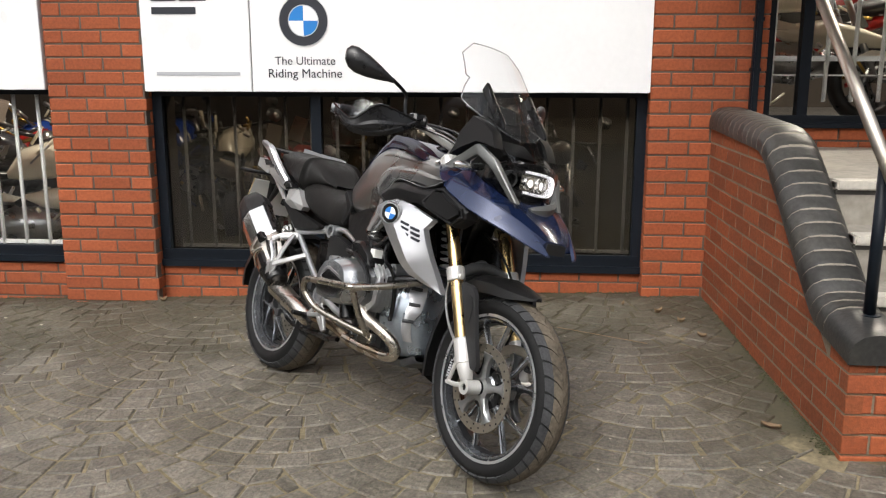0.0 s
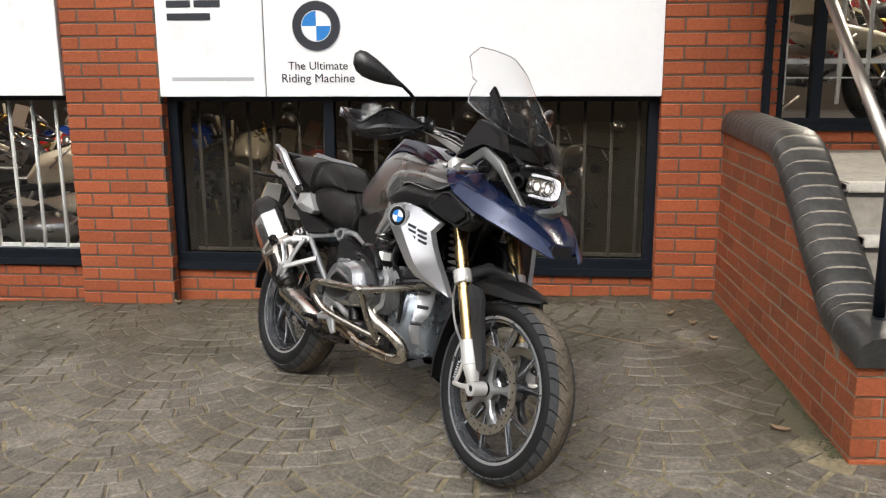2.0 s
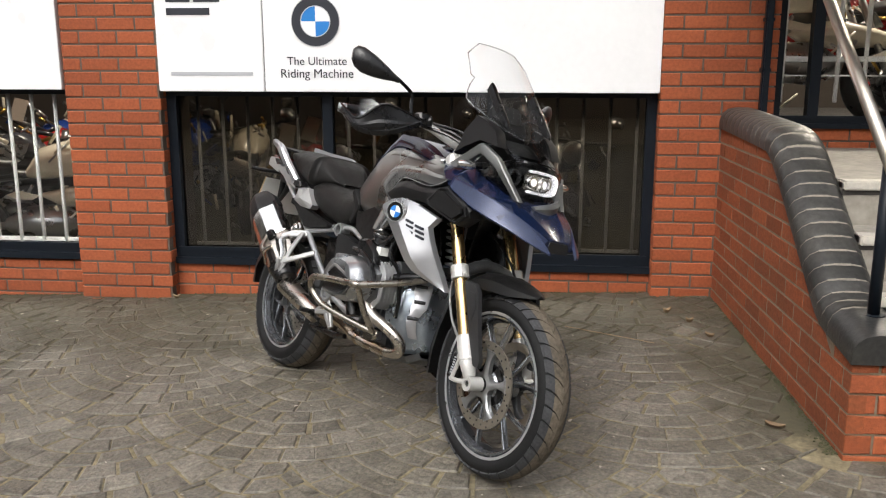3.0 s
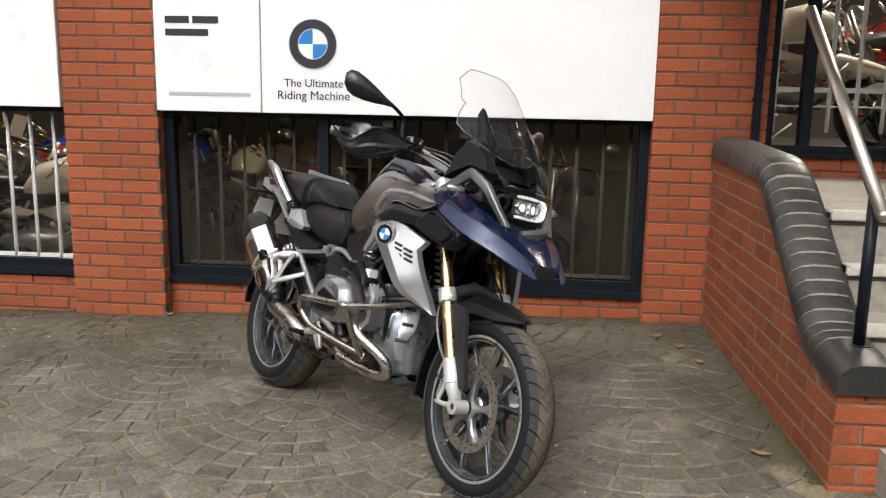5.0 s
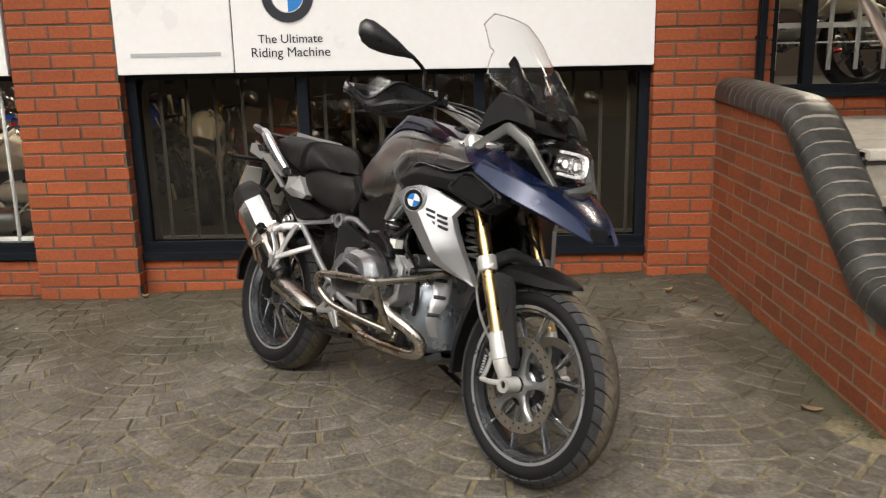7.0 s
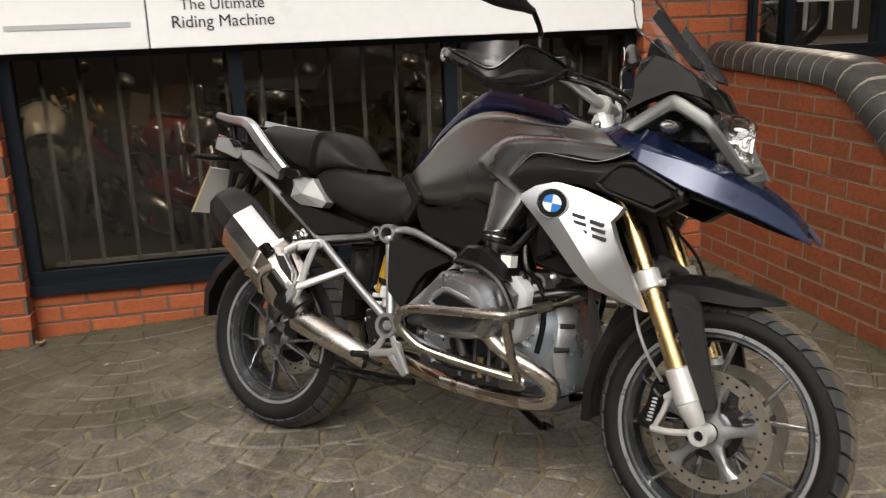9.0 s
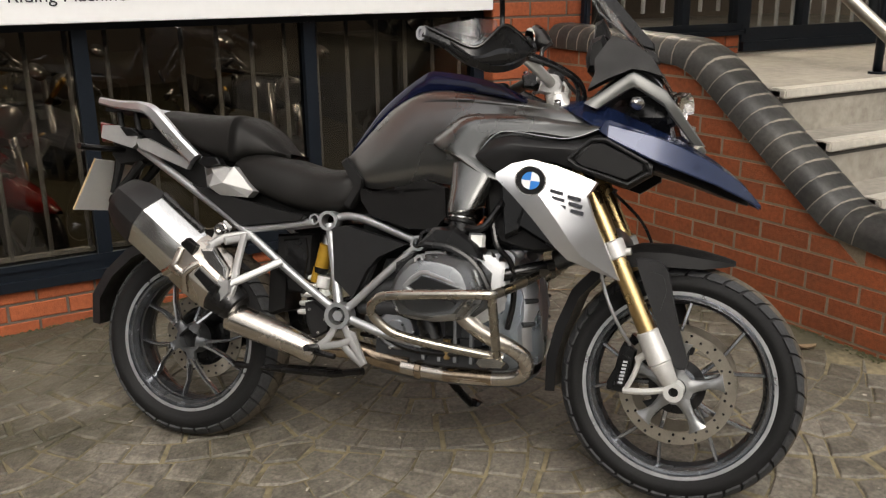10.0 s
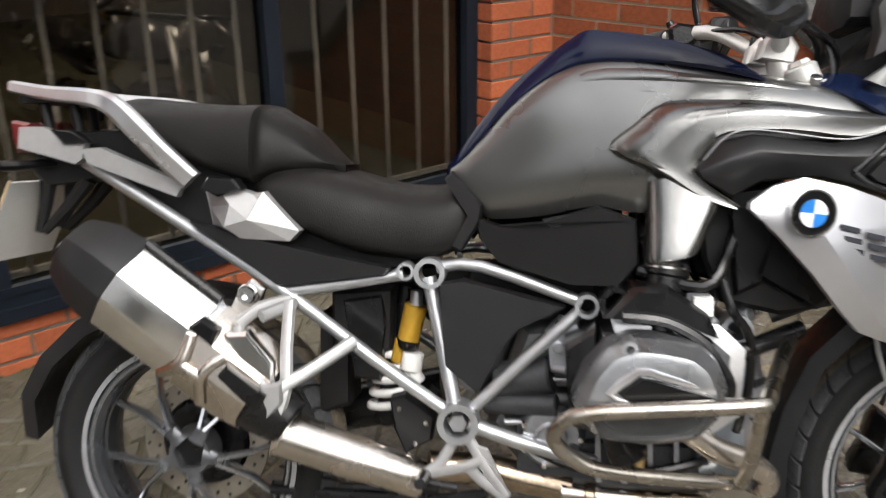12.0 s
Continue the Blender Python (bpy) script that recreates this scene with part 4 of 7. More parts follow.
pair("axle_bore", lambda b: rod(b, (1.474, -0.136, 0.316), (1.474, -0.09, 0.316), 0.013, None, 16), SATIN, None, "dark hollow axle end", True, True)
pair("fork_clamp", lambda b: (rod(b, on_fork(0.645, -0.124), on_fork(0.69, -0.124), 0.032, None, 24), rod(b, on_fork(0.665, -0.13, 0.02), on_fork(0.667, -0.13, 0.045), 0.01)), FORK_SILVER, None, "silver fork bridge clamp", True, True)
piece("fork_bridge", lambda b: (sweep(b, [on_fork(0.665, -0.12), on_fork(0.70, 0), on_fork(0.665, 0.12)], 0.022, 10, 3), sweep(b, [(1.29, 0, 0.70), (1.12, 0.02, 0.62)], 0.03, 10, 1)), ALLOY_DARK, None, "", True, True)
def front_spring(b):
    pts = []
    for k in range(73):
        a = 2 * math.pi * 8 * k / 72
        c = Vector((1.160, -0.05, 0.66)).lerp(Vector((1.118, -0.05, 0.85)), k / 72)
        pts.append(c + Vector((0.027 * math.cos(a), 0.027 * math.sin(a), 0)))
    sweep(b, pts, 0.0042, 7, 1)
piece("front_spring", front_spring, FIN_ALLOY, None, "bare steel front suspension spring")
def fork_guard(b):
    f = lambda x, z: -0.112 - 0.012 * (z - 0.37) / 0.3
    shell(b, [(1.355, 0.655), (1.425, 0.648), (1.446, 0.620), (1.458, 0.560), (1.482, 0.470), (1.506, 0.395), (1.500, 0.372), (1.474, 0.374), (1.440, 0.440), (1.400, 0.540)], f, 0.006, 0.016, 1)
    shell(b, [(1.398, 0.622), (1.434, 0.612), (1.444, 0.572), (1.430, 0.520), (1.418, 0.530), (1.408, 0.575)], lambda x, z: f(x, z) - 0.006, 0.006, 0.012, 1)
pair("fork_guard", fork_guard, WORN_PLASTIC, None, "black plastic fork guard", True, True)
pair("guard_bolt", lambda b: rod(b, (1.486, -0.113, 0.384), (1.486, -0.12, 0.384), 0.006), CHROME, None, "", True, True)
def caliper(b):
    plate(b, [(1.297, 0.296), (1.345, 0.290), (1.362, 0.346), (1.370, 0.405), (1.338, 0.428), (1.328, 0.408), (1.317, 0.356), (1.298, 0.318)], -0.098, -0.045, 0.007)
    plate(b, [(1.318, 0.310), (1.344, 0.306), (1.358, 0.385), (1.338, 0.40)], -0.108, -0.096, 0.005)
cal = pair("brake_caliper", caliper, SATIN, None, "black brake caliper", True, True)
def marks(b):
    for k in range(7):
        u = k / 6
        x, z = 1.335 + 0.011 * u, 0.320 + 0.056 * u
        box(b, x - 0.006, x + 0.006, -0.1092, -0.1078, z - 0.0026, z + 0.0026)
piece("caliper_marking", marks, INK_GREY, cal[0], "small pale lettering bars", False, True)
piece("brake_hose", lambda b: sweep(b, [(1.355, -0.10, 0.42), (1.31, -0.125, 0.50), (1.275, -0.13, 0.60), (1.27, -0.11, 0.70), (1.22, -0.07, 0.85)], 0.0045, 8, 6), FRAME, None, "", True, True)
piece("brake_hose", lambda b: sweep(b, [(1.36, 0.10, 0.42), (1.40, 0.10, 0.55), (1.36, 0.05, 0.72), (1.27, 0.0, 0.82)], 0.0045, 8, 6), SATIN, None, "", True, True)
def fender(b):
    rings = []
    for x, zt, w, d in ((1.30, 0.660, 0.075, 0.045), (1.36, 0.680, 0.088, 0.055), (1.44, 0.682, 0.088, 0.052), (1.52, 0.668, 0.070, 0.040), (1.575, 0.655, 0.042, 0.020), (1.602, 0.645, 0.012, 0.006)):
        rings.append([(x, -w, zt - d), (x, -w * 0.95, zt - d * 0.3), (x, -w * 0.5, zt + 0.003), (x, 0, zt + 0.006), (x, w * 0.5, zt + 0.003), (x, w * 0.95, zt - d * 0.3), (x, w, zt - d),
                      (x, w * 0.9, zt - d), (x, w * 0.4, zt - d * 0.3), (x, -w * 0.4, zt - d * 0.3), (x, -w * 0.9, zt - d)])
    skin(b, rings)
piece("front_mudguard", fender, DEEP_BLACK, None, "black plastic front mudguard", True, True)
def inner_guard(b):
    rings = []
    for x, z in ((1.35, 0.66), (1.25, 0.62), (1.185, 0.55), (1.145, 0.45), (1.125, 0.36), (1.125, 0.265)):
        d = (AX_F - Vector((x, 0, z))).normalized() * 0.012
        w = 0.075
        rings.append([(x + d.x * 2.5, -w, z + d.z * 2.5), (x, -w * 0.85, z), (x - d.x * 0.6, 0, z - d.z * 0.6), (x, w * 0.85, z), (x + d.x * 2.5, w, z + d.z * 2.5), (x + d.x * 2.2, w * 0.9, z + d.z * 2.2), (x + d.x, 0, z + d.z), (x + d.x * 2.2, -w * 0.9, z + d.z * 2.2)])
    skin(b, rings)
piece("spray_guard", inner_guard, BLACK, None, "black plastic rear spray guard of the front wheel", True, True)

# ---- frame
def node(b, x, y, z, r, d=0.035):
    rod(b, (x, y - d / 2, z), (x, y + d / 2, z), r, None, 22, 0.68)


def frame_tube(pts, r=0.0115):
    pair("frame_tube", lambda b: sweep(b, pts, r, 12, 3), FRAME)


frame_tube([(-0.17, -0.105, 0.89), (0.05, -0.128, 0.765), (0.23, -0.15, 0.66), (0.40, -0.16, 0.54), (0.53, -0.166, 0.455)], 0.0125)
frame_tube([(0.235, -0.15, 0.66), (0.34, -0.146, 0.675), (0.45, -0.14, 0.695)])
frame_tube([(0.495, -0.135, 0.69), (0.52, -0.148, 0.58), (0.548, -0.165, 0.46)], 0.0135)
frame_tube([(0.51, -0.135, 0.708), (0.59, -0.14, 0.712), (0.77, -0.155, 0.655)])
frame_tube([(0.575, -0.17, 0.455), (0.67, -0.165, 0.55), (0.765, -0.158, 0.64)])
frame_tube([(0.575, -0.17, 0.432), (0.66, -0.172, 0.405), (0.80, -0.165, 0.37)], 0.0135)
pair("frame_boss", lambda b: node(b, 0.499, -0.138, 0.699, 0.028, 0.045), FRAME)
pair("frame_boss", lambda b: node(b, 0.455, -0.138, 0.701, 0.016, 0.035), FRAME)
pair("frame_boss", lambda b: node(b, 0.777, -0.162, 0.652, 0.021, 0.04), FRAME)
pair("pivot_boss", lambda b: (node(b, 0.556, -0.172, 0.437, 0.037, 0.05), rod(b, (0.556, -0.19, 0.437), (0.556, -0.15, 0.437), 0.017, None, 6)), FRAME, None, "silver swing arm pivot boss")
def peg_hanger(b):
    for pts in ([(0.245, -0.16, 0.645), (0.20, -0.20, 0.635), (0.172, -0.235, 0.61)], [(0.172, -0.235, 0.61), (0.185, -0.245, 0.56), (0.235, -0.262, 0.50)], [(0.25, -0.18, 0.645), (0.257, -0.225, 0.57), (0.262, -0.25, 0.505), (0.246, -0.262, 0.448)], [(0.365, -0.17, 0.575), (0.31, -0.22, 0.54), (0.25, -0.262, 0.505)], [(0.255, -0.16, 0.64), (0.21, -0.22, 0.625)]):
        sweep(b, pts, 0.012, 8, 3, 0.8)
    plate(b, [(0.225, 0.515), (0.26, 0.52), (0.262, 0.485), (0.235, 0.455), (0.215, 0.47)], -0.275, -0.255, 0.004)
piece("peg_hanger", peg_hanger, MATT_SILVER, None, "silver passenger footrest hanger")
def silencer_bolt(b):
    rod(b, (0.172, -0.165, 0.656), (0.172, -0.185, 0.656), 0.021, 0.02, 24)
    rod(b, (0.172, -0.185, 0.656), (0.172, -0.194, 0.656), 0.017, 0.015, 24, 0.5)
piece("silencer_bolt", silencer_bolt, CHROME)
piece("silencer_bracket", lambda b: plate(b, [(0.150, 0.664), (0.176, 0.684), (0.200, 0.664), (0.182, 0.630), (0.150, 0.598), (0.128, 0.612)], -0.172, -0.160, 0.004), MATT_SILVER, None, "silver silencer bracket plate")
def peg_bracket(b):
    for pts in ([(0.55, -0.185, 0.41), (0.53, -0.19, 0.37), (0.50, -0.195, 0.345)], [(0.575, -0.185, 0.41), (0.60, -0.19, 0.37), (0.645, -0.195, 0.31)], [(0.50, -0.195, 0.345), (0.57, -0.193, 0.36), (0.60, -0.19, 0.375)], [(0.575, -0.19, 0.36), (0.60, -0.19, 0.335), (0.64, -0.195, 0.31)]):
        sweep(b, pts, 0.0105, 8, 2, 0.6)
    plate(b, [(0.575, 0.405), (0.61, 0.395), (0.65, 0.312), (0.625, 0.32)], -0.192, -0.184, 0.003)
pair("footrest_bracket", peg_bracket, MATT_SILVER, None, "silver rider footrest bracket")
pair("footrest", lambda b: (rod(b, (0.50, -0.195, 0.342), (0.50, -0.265, 0.352), 0.012, 0.010, 10), rod(b, (0.47, -0.20, 0.335), (0.56, -0.205, 0.325), 0.008)), SATIN, None, "black rider footrest")

# ---- seat, tail and rack
def seat(b, rows):
    loft(b, [(x, [(w * 0.80, zb), (w, zb + 0.018), (w * 1.0, zb + (zt - zb) * 0.55), (w * 0.86, zt - 0.022), (w * 0.55, zt - 0.004), (0, zt)]) for x, w, zb, zt in rows], 4)


piece("passenger_seat", lambda b: seat(b, ((-0.135, 0.09, 0.975, 1.0), (-0.09, 0.118, 0.945, 1.013), (0.0, 0.135, 0.905, 1.006), (0.10, 0.15, 0.872, 1.0), (0.162, 0.158, 0.856, 1.001), (0.172, 0.157, 0.856, 0.999), (0.181, 0.134, 0.862, 0.993), (0.21, 0.122, 0.87, 0.979), (0.25, 0.105, 0.87, 0.955), (0.295, 0.085, 0.87, 0.912), (0.325, 0.06, 0.87, 0.885))), VINYL, None, "black vinyl passenger seat with raised front edge")
pair("seat_edge", lambda b: plate(b, [(0.522, 0.868), (0.535, 0.880), (0.592, 0.822), (0.588, 0.789), (0.553, 0.735), (0.536, 0.742), (0.570, 0.800)], -0.140, -0.095, 0.006), DEEP_BLACK, None, "black gasket between seat and tank")
piece("rider_seat", lambda b: seat(b, ((0.155, 0.09, 0.83, 0.868), (0.19, 0.135, 0.808, 0.888), (0.26, 0.15, 0.768, 0.889), (0.34, 0.152, 0.737, 0.872), (0.42, 0.148, 0.722, 0.852), (0.50, 0.148, 0.722, 0.850), (0.548, 0.138, 0.742, 0.862), (0.580, 0.112, 0.785, 0.872))), VINYL, None, "black vinyl rider seat dipping behind the tank")
def grab_rail(b):
    path = spline([(-0.309, -0.116, 1.031), (-0.215, -0.150, 1.016), (-0.110, -0.190, 1.006), (-0.066, -0.200, 0.992), (-0.030, -0.194, 0.957), (0.010, -0.180, 0.912), (0.062, -0.160, 0.858)], 4)
    rings = []
    for i, p in enumerate(path):
        d = (path[min(i + 1, len(path) - 1)] - path[max(i - 1, 0)]).normalized()
        n = Vector((0, 1, 0)).cross(d).normalized()
        w = 0.011 + 0.009 * min(1, i / (len(path) * 0.6))
        y = Vector((0, 1, 0))
        rings.append([p + n * w - y * 0.004, p + n * w * 0.6 - y * 0.012, p - n * w * 0.6 - y * 0.012, p - n * w - y * 0.004, p - n * w + y * 0.012, p + n * w + y * 0.012])
    skin(b, rings)
pair("grab_rail", grab_rail, SILVER, None, "silver cast grab rail")
def carrier_plate(b):
    plate(b, [(-0.295, 1.012), (-0.20, 1.012), (-0.12, 1.0), (-0.12, 0.992), (-0.20, 1.0), (-0.295, 1.0)], -0.115, 0.115, 0.003)
    for x in (-0.26, -0.2):
        rod(b, (x, -0.09, 1.0), (x + 0.012, -0.085, 0.93), 0.01)
        rod(b, (x, 0.09, 1.0), (x + 0.012, 0.085, 0.93), 0.01)
piece("luggage_carrier", carrier_plate, BLACK, None, "black luggage carrier plate")
def tail_side(b):
    f = lambda x, z: -0.118 - 0.06 * (x + 0.3) * 0.5
    shell(b, [(-0.285, 0.955), (-0.235, 0.955), (-0.15, 0.925), (-0.155, 0.895), (-0.17, 0.885), (-0.29, 0.915)], f, 0.006, 0.02, 0)
    shell(b, [(-0.16, 0.915), (-0.12, 0.918), (0.045, 0.852), (0.03, 0.827), (-0.15, 0.888)], f, 0.006, 0.02, 0)
pair("tail_panel", tail_side, MATT_SILVER, None, "silver plastic tail side panel")
def tail_foot(b):
    y = -0.182
    rim = [(0.076, 0.846), (0.110, 0.856), (0.182, 0.836), (0.200, 0.841), (0.266, 0.772), (0.248, 0.753), (0.158, 0.756), (0.090, 0.778), (0.084, 0.810)]
    vs = [b.verts.new((x, y + 0.012 + 0.04 * (x < 0.1), z)) for x, z in rim]
    back = [b.verts.new((x, y + 0.05, z)) for x, z in rim]
    p1, p2, p3 = b.verts.new((0.144, y - 0.006, 0.818)), b.verts.new((0.134, y - 0.010, 0.779)), b.verts.new((0.194, y - 0.002, 0.827))
    p4 = b.verts.new((0.176, y - 0.007, 0.792))
    for f in ((vs[0], vs[1], p1), (vs[1], vs[2], p1), (vs[2], p3, p4, p1), (vs[2], vs[3], p3), (vs[3], vs[4], p4, p3), (vs[4], vs[5], p4), (vs[5], vs[6], p4), (vs[6], p2, p4), (vs[6], vs[7], p2), (vs[7], vs[8], p2), (vs[8], vs[0], p1), (vs[8], p1, p2), (p1, p4, p2)):
        b.faces.new(f)
    for k in range(9):
        m = (k + 1) % 9
        b.faces.new((vs[m], vs[k], back[k], back[m]))
    b.faces.new(back)
pair("tail_foot", tail_foot, MATT_SILVER, None, "silver faceted seat mount cover")
pair("luggage_latch", lambda b: plate(b, [(-0.215, 0.950), (-0.17, 0.948), (-0.14, 0.925), (-0.19, 0.922)], -0.15, -0.12, 0.004), SATIN)
pair("luggage_latch", lambda b: plate(b, [(0.092, 0.846), (0.104, 0.868), (0.152, 0.864), (0.166, 0.846), (0.122, 0.832)], -0.192, -0.15, 0.004), SATIN)
def seat_base(b):
    plate(b, [(-0.28, 0.945), (-0.10, 0.95), (0.16, 0.86), (0.20, 0.80), (0.46, 0.72), (0.46, 0.70), (0.20, 0.69), (0.06, 0.76), (-0.14, 0.86), (-0.28, 0.90)], -0.095, 0.095, 0.006)
piece("seat_base", seat_base, DEEP_BLACK, None, "black tail underside")
def side_strip(b):
    f = lambda x, z: -0.138
    shell(b, [(0.055, 0.785), (0.20, 0.752), (0.32, 0.728), (0.43, 0.708), (0.42, 0.695), (0.25, 0.672), (0.22, 0.672)], f, 0.004, 0.03, 0)
pair("side_cover", side_strip, DEEP_BLACK, None, "black plastic cover under the seat")
piece("tail_light", lambda b: (plate(b, [(-0.325, 0.968), (-0.288, 0.962), (-0.288, 0.918), (-0.315, 0.905), (-0.325, 0.93)], -0.10, 0.10, 0.006)), RED_LENS, None, "red tail light")
def plate_holder(b):
    plate(b, [(-0.30, 0.90), (-0.16, 0.885), (-0.15, 0.865), (-0.215, 0.845), (-0.285, 0.84), (-0.31, 0.87)], -0.06, 0.06, 0.006)
    for s in (-1, 1):
        sweep(b, [(-0.285, s * 0.045, 0.85), (-0.293, s * 0.045, 0.80), (-0.312, s * 0.04, 0.748)], 0.013, 8, 2, 1.0, (0.017, 0.009))
        sweep(b, [(-0.20, s * 0.045, 0.855), (-0.24, s * 0.045, 0.805), (-0.30, s * 0.04, 0.748)], 0.013, 8, 2, 1.0, (0.018, 0.009))
        sweep(b, [(-0.25, 0, 0.89), (-0.28, s * 0.13, 0.883), (-0.295, s * 0.17, 0.882)], 0.009, 8, 3)
piece("plate_holder", plate_holder, BLACK, None, "black number plate hanger")
for s in (-1, 1):
    piece("rear_indicator", lambda b: sweep(b, [(-0.285, s * 0.15, 0.882), (-0.295, s * 0.185, 0.882), (-0.305, s * 0.215, 0.883)], 0.0125, 10, 2, 0.8), SATIN, None, "small dark rear indicator")
def number_plate(b):
    a, c, d = Vector((-0.318, 0, 0.850)), Vector((-0.392, 0, 0.69)), Vector((0, 0.125, 0))
    n = Vector((0.004, 0, -0.002))
    skin(b, [[a - d, a + d, a + d + n, a - d + n], [c - d, c + d, c + d + n, c - d + n]])
np_ob = piece("number_plate", number_plate, PLATE, None, "plain pale number plate", False)
def plate_edge(b):
    a, c = Vector((-0.316, -0.126, 0.852)), Vector((-0.391, -0.126, 0.688))
    sweep(b, [a, c], 0.003, 6, 1)
piece("plate_edge", plate_edge, principled("yellowed_plastic", (0.50, 0.38, 0.22), 0.5), np_ob, "yellowed edge", False)
def hugger(b):
    rings = []
    for x, z in ((-0.34, 0.33), (-0.345, 0.42), (-0.30, 0.50), (-0.22, 0.575), (-0.12, 0.625), (0.0, 0.64), (0.12, 0.625)):
        d = (AX_R - Vector((x, 0, z))).normalized() * 0.012
        w = 0.088
        rings.append([(x + d.x * 3, -w, z + d.z * 3), (x, -w * 0.9, z), (x - d.x * 0.6, 0, z - d.z * 0.6), (x, w * 0.9, z), (x + d.x * 3, w, z + d.z * 3), (x + d.x * 2.5, w * 0.92, z + d.z * 2.5), (x + d.x, 0, z + d.z), (x + d.x * 2.5, -w * 0.92, z + d.z * 2.5)])
    skin(b, rings)
piece("rear_mudguard", hugger, BLACK, None, "black plastic rear mudguard")

# ---- rear drive, shock, dark inner parts
piece("swing_arm", lambda b: (sweep(b, [(0.03, 0.10, 0.306), (0.25, 0.10, 0.36), (0.50, 0.09, 0.42)], 0.05, 12, 3), sweep(b, [(0.16, -0.02, 0.235), (0.50, -0.03, 0.25)], 0.011, 8, 1)), SATIN, None, "black single-sided swing arm")
def spring(b):
    pts = []
    for k in range(73):
        a = 2 * math.pi * 5 * k / 72
        c = Vector((0.398, -0.030, 0.405)).lerp(Vector((0.420, -0.030, 0.535)), k / 72)
        pts.append(c + Vector((0.035 * math.cos(a), 0.035 * math.sin(a), 0)))
    sweep(b, pts, 0.0078, 8, 1)
piece("shock_spring", spring, SPRING, None, "white coil spring")
piece("shock_body", lambda b: rod(b, (0.392, -0.03, 0.38), (0.440, -0.03, 0.66), 0.020), SATIN)
piece("shock_reservoir", lambda b: rod(b, (0.463, -0.075, 0.628), (0.447, -0.075, 0.558), 0.0225, 0.021, 20), YELLOW, None, "yellow shock reservoir")
piece("reservoir_neck", lambda b: rod(b, (0.464, -0.075, 0.655), (0.462, -0.075, 0.626), 0.011, 0.013, 14), FRAME)
piece("reservoir_cap", lambda b: rod(b, (0.449, -0.075, 0.56), (0.445, -0.075, 0.542), 0.0225, 0.018, 18), SATIN)
piece("damper_rod", lambda b: rod(b, (0.432, -0.07, 0.56), (0.423, -0.07, 0.515), 0.011, None, 12), YELLOW)
piece("shock_collar", lambda b: (rod(b, (0.457, -0.07, 0.535), (0.452, -0.07, 0.50), 0.021, None, 18), rod(b, (0.452, -0.065, 0.50), (0.46, -0.06, 0.475), 0.015, 0.02, 14)), SPRING, None, "pale plastic collar")
piece("vent_box", lambda b: plate(b, [(0.322, 0.636), (0.399, 0.648), (0.410, 0.595), (0.395, 0.478), (0.345, 0.481)], -0.085, -0.03, 0.008), SATIN, None, "black plastic box beside the shock")
piece("heel_guard", lambda b: plate(b, [(0.421, 0.458), (0.450, 0.467), (0.508, 0.426), (0.501, 0.381), (0.451, 0.353), (0.429, 0.40)], -0.125, -0.085, 0.006), BLACK, None, "black heel guard plate")
for x, z in ((0.44, 0.44), (0.49, 0.415), (0.47, 0.375)):
    piece("guard_screw", lambda b: rod(b, (x, -0.12, z), (x, -0.130, z), 0.006, 0.005, 10), CHROME)
piece("starter_motor", lambda b: (rod(b, (0.63, -0.115, 0.462), (0.755, -0.115, 0.468), 0.030, None, 20), rod(b, (0.625, -0.115, 0.462), (0.635, -0.115, 0.462), 0.022, None, 20)), SATIN, None, "black starter motor")
for z, r in ((0.508, 0.004), (0.428, 0.006)):
    piece("oil_line", lambda b: rod(b, (0.635, -0.135, z), (0.75, -0.135, z + 0.003), r, None, 10), FRAME, None, "thin silver pipe")
piece("engine_bracket", lambda b: (plate(b, [(0.705, 0.60), (0.73, 0.628), (0.765, 0.62), (0.765, 0.53), (0.715, 0.53)], -0.16, -0.125, 0.005), rod(b, (0.73, -0.155, 0.575), (0.73, -0.168, 0.575), 0.010), rod(b, (0.72, -0.155, 0.535), (0.745, -0.168, 0.535), 0.007)), ALLOY, None, "silver engine bracket")
def inner_mass(b):
    plate(b, [(0.30, 0.66), (0.47, 0.69), (0.75, 0.70), (0.86, 0.74), (0.86, 0.60), (0.70, 0.42), (0.60, 0.38), (0.52, 0.55), (0.40, 0.62)], 0.02, 0.12, 0.01)
    plate(b, [(0.56, 0.70), (0.80, 0.72), (0.80, 0.50), (0.68, 0.40), (0.60, 0.44), (0.53, 0.56)], -0.05, 0.04, 0.01)
    plate(b, [(0.30, 0.65), (0.42, 0.66), (0.42, 0.54), (0.36, 0.51), (0.30, 0.54)], -0.08, 0.0, 0.01)
    plate(b, [(0.27, 0.60), (0.33, 0.58), (0.33, 0.42), (0.27, 0.40)], -0.06, 0.05, 0.01)
piece("airbox", inner_mass, DEEP_BLACK, None, "black inner bodywork")
def under_cover(b):
    f = lambda x, z: -0.128
    shell(b, [(0.518, 0.682), (0.559, 0.690), (0.742, 0.647), (0.662, 0.607), (0.629, 0.568), (0.589, 0.483), (0.529, 0.533), (0.518, 0.655)], f, 0.006, 0.04, 0)
    plate(b, [(0.522, 0.648), (0.587, 0.628), (0.652, 0.603), (0.629, 0.540), (0.593, 0.490), (0.572, 0.499), (0.537, 0.587)], -0.148, -0.13, 0.007)
pair("battery_cover", under_cover, BLACK, None, "black plastic side cover inside the frame")

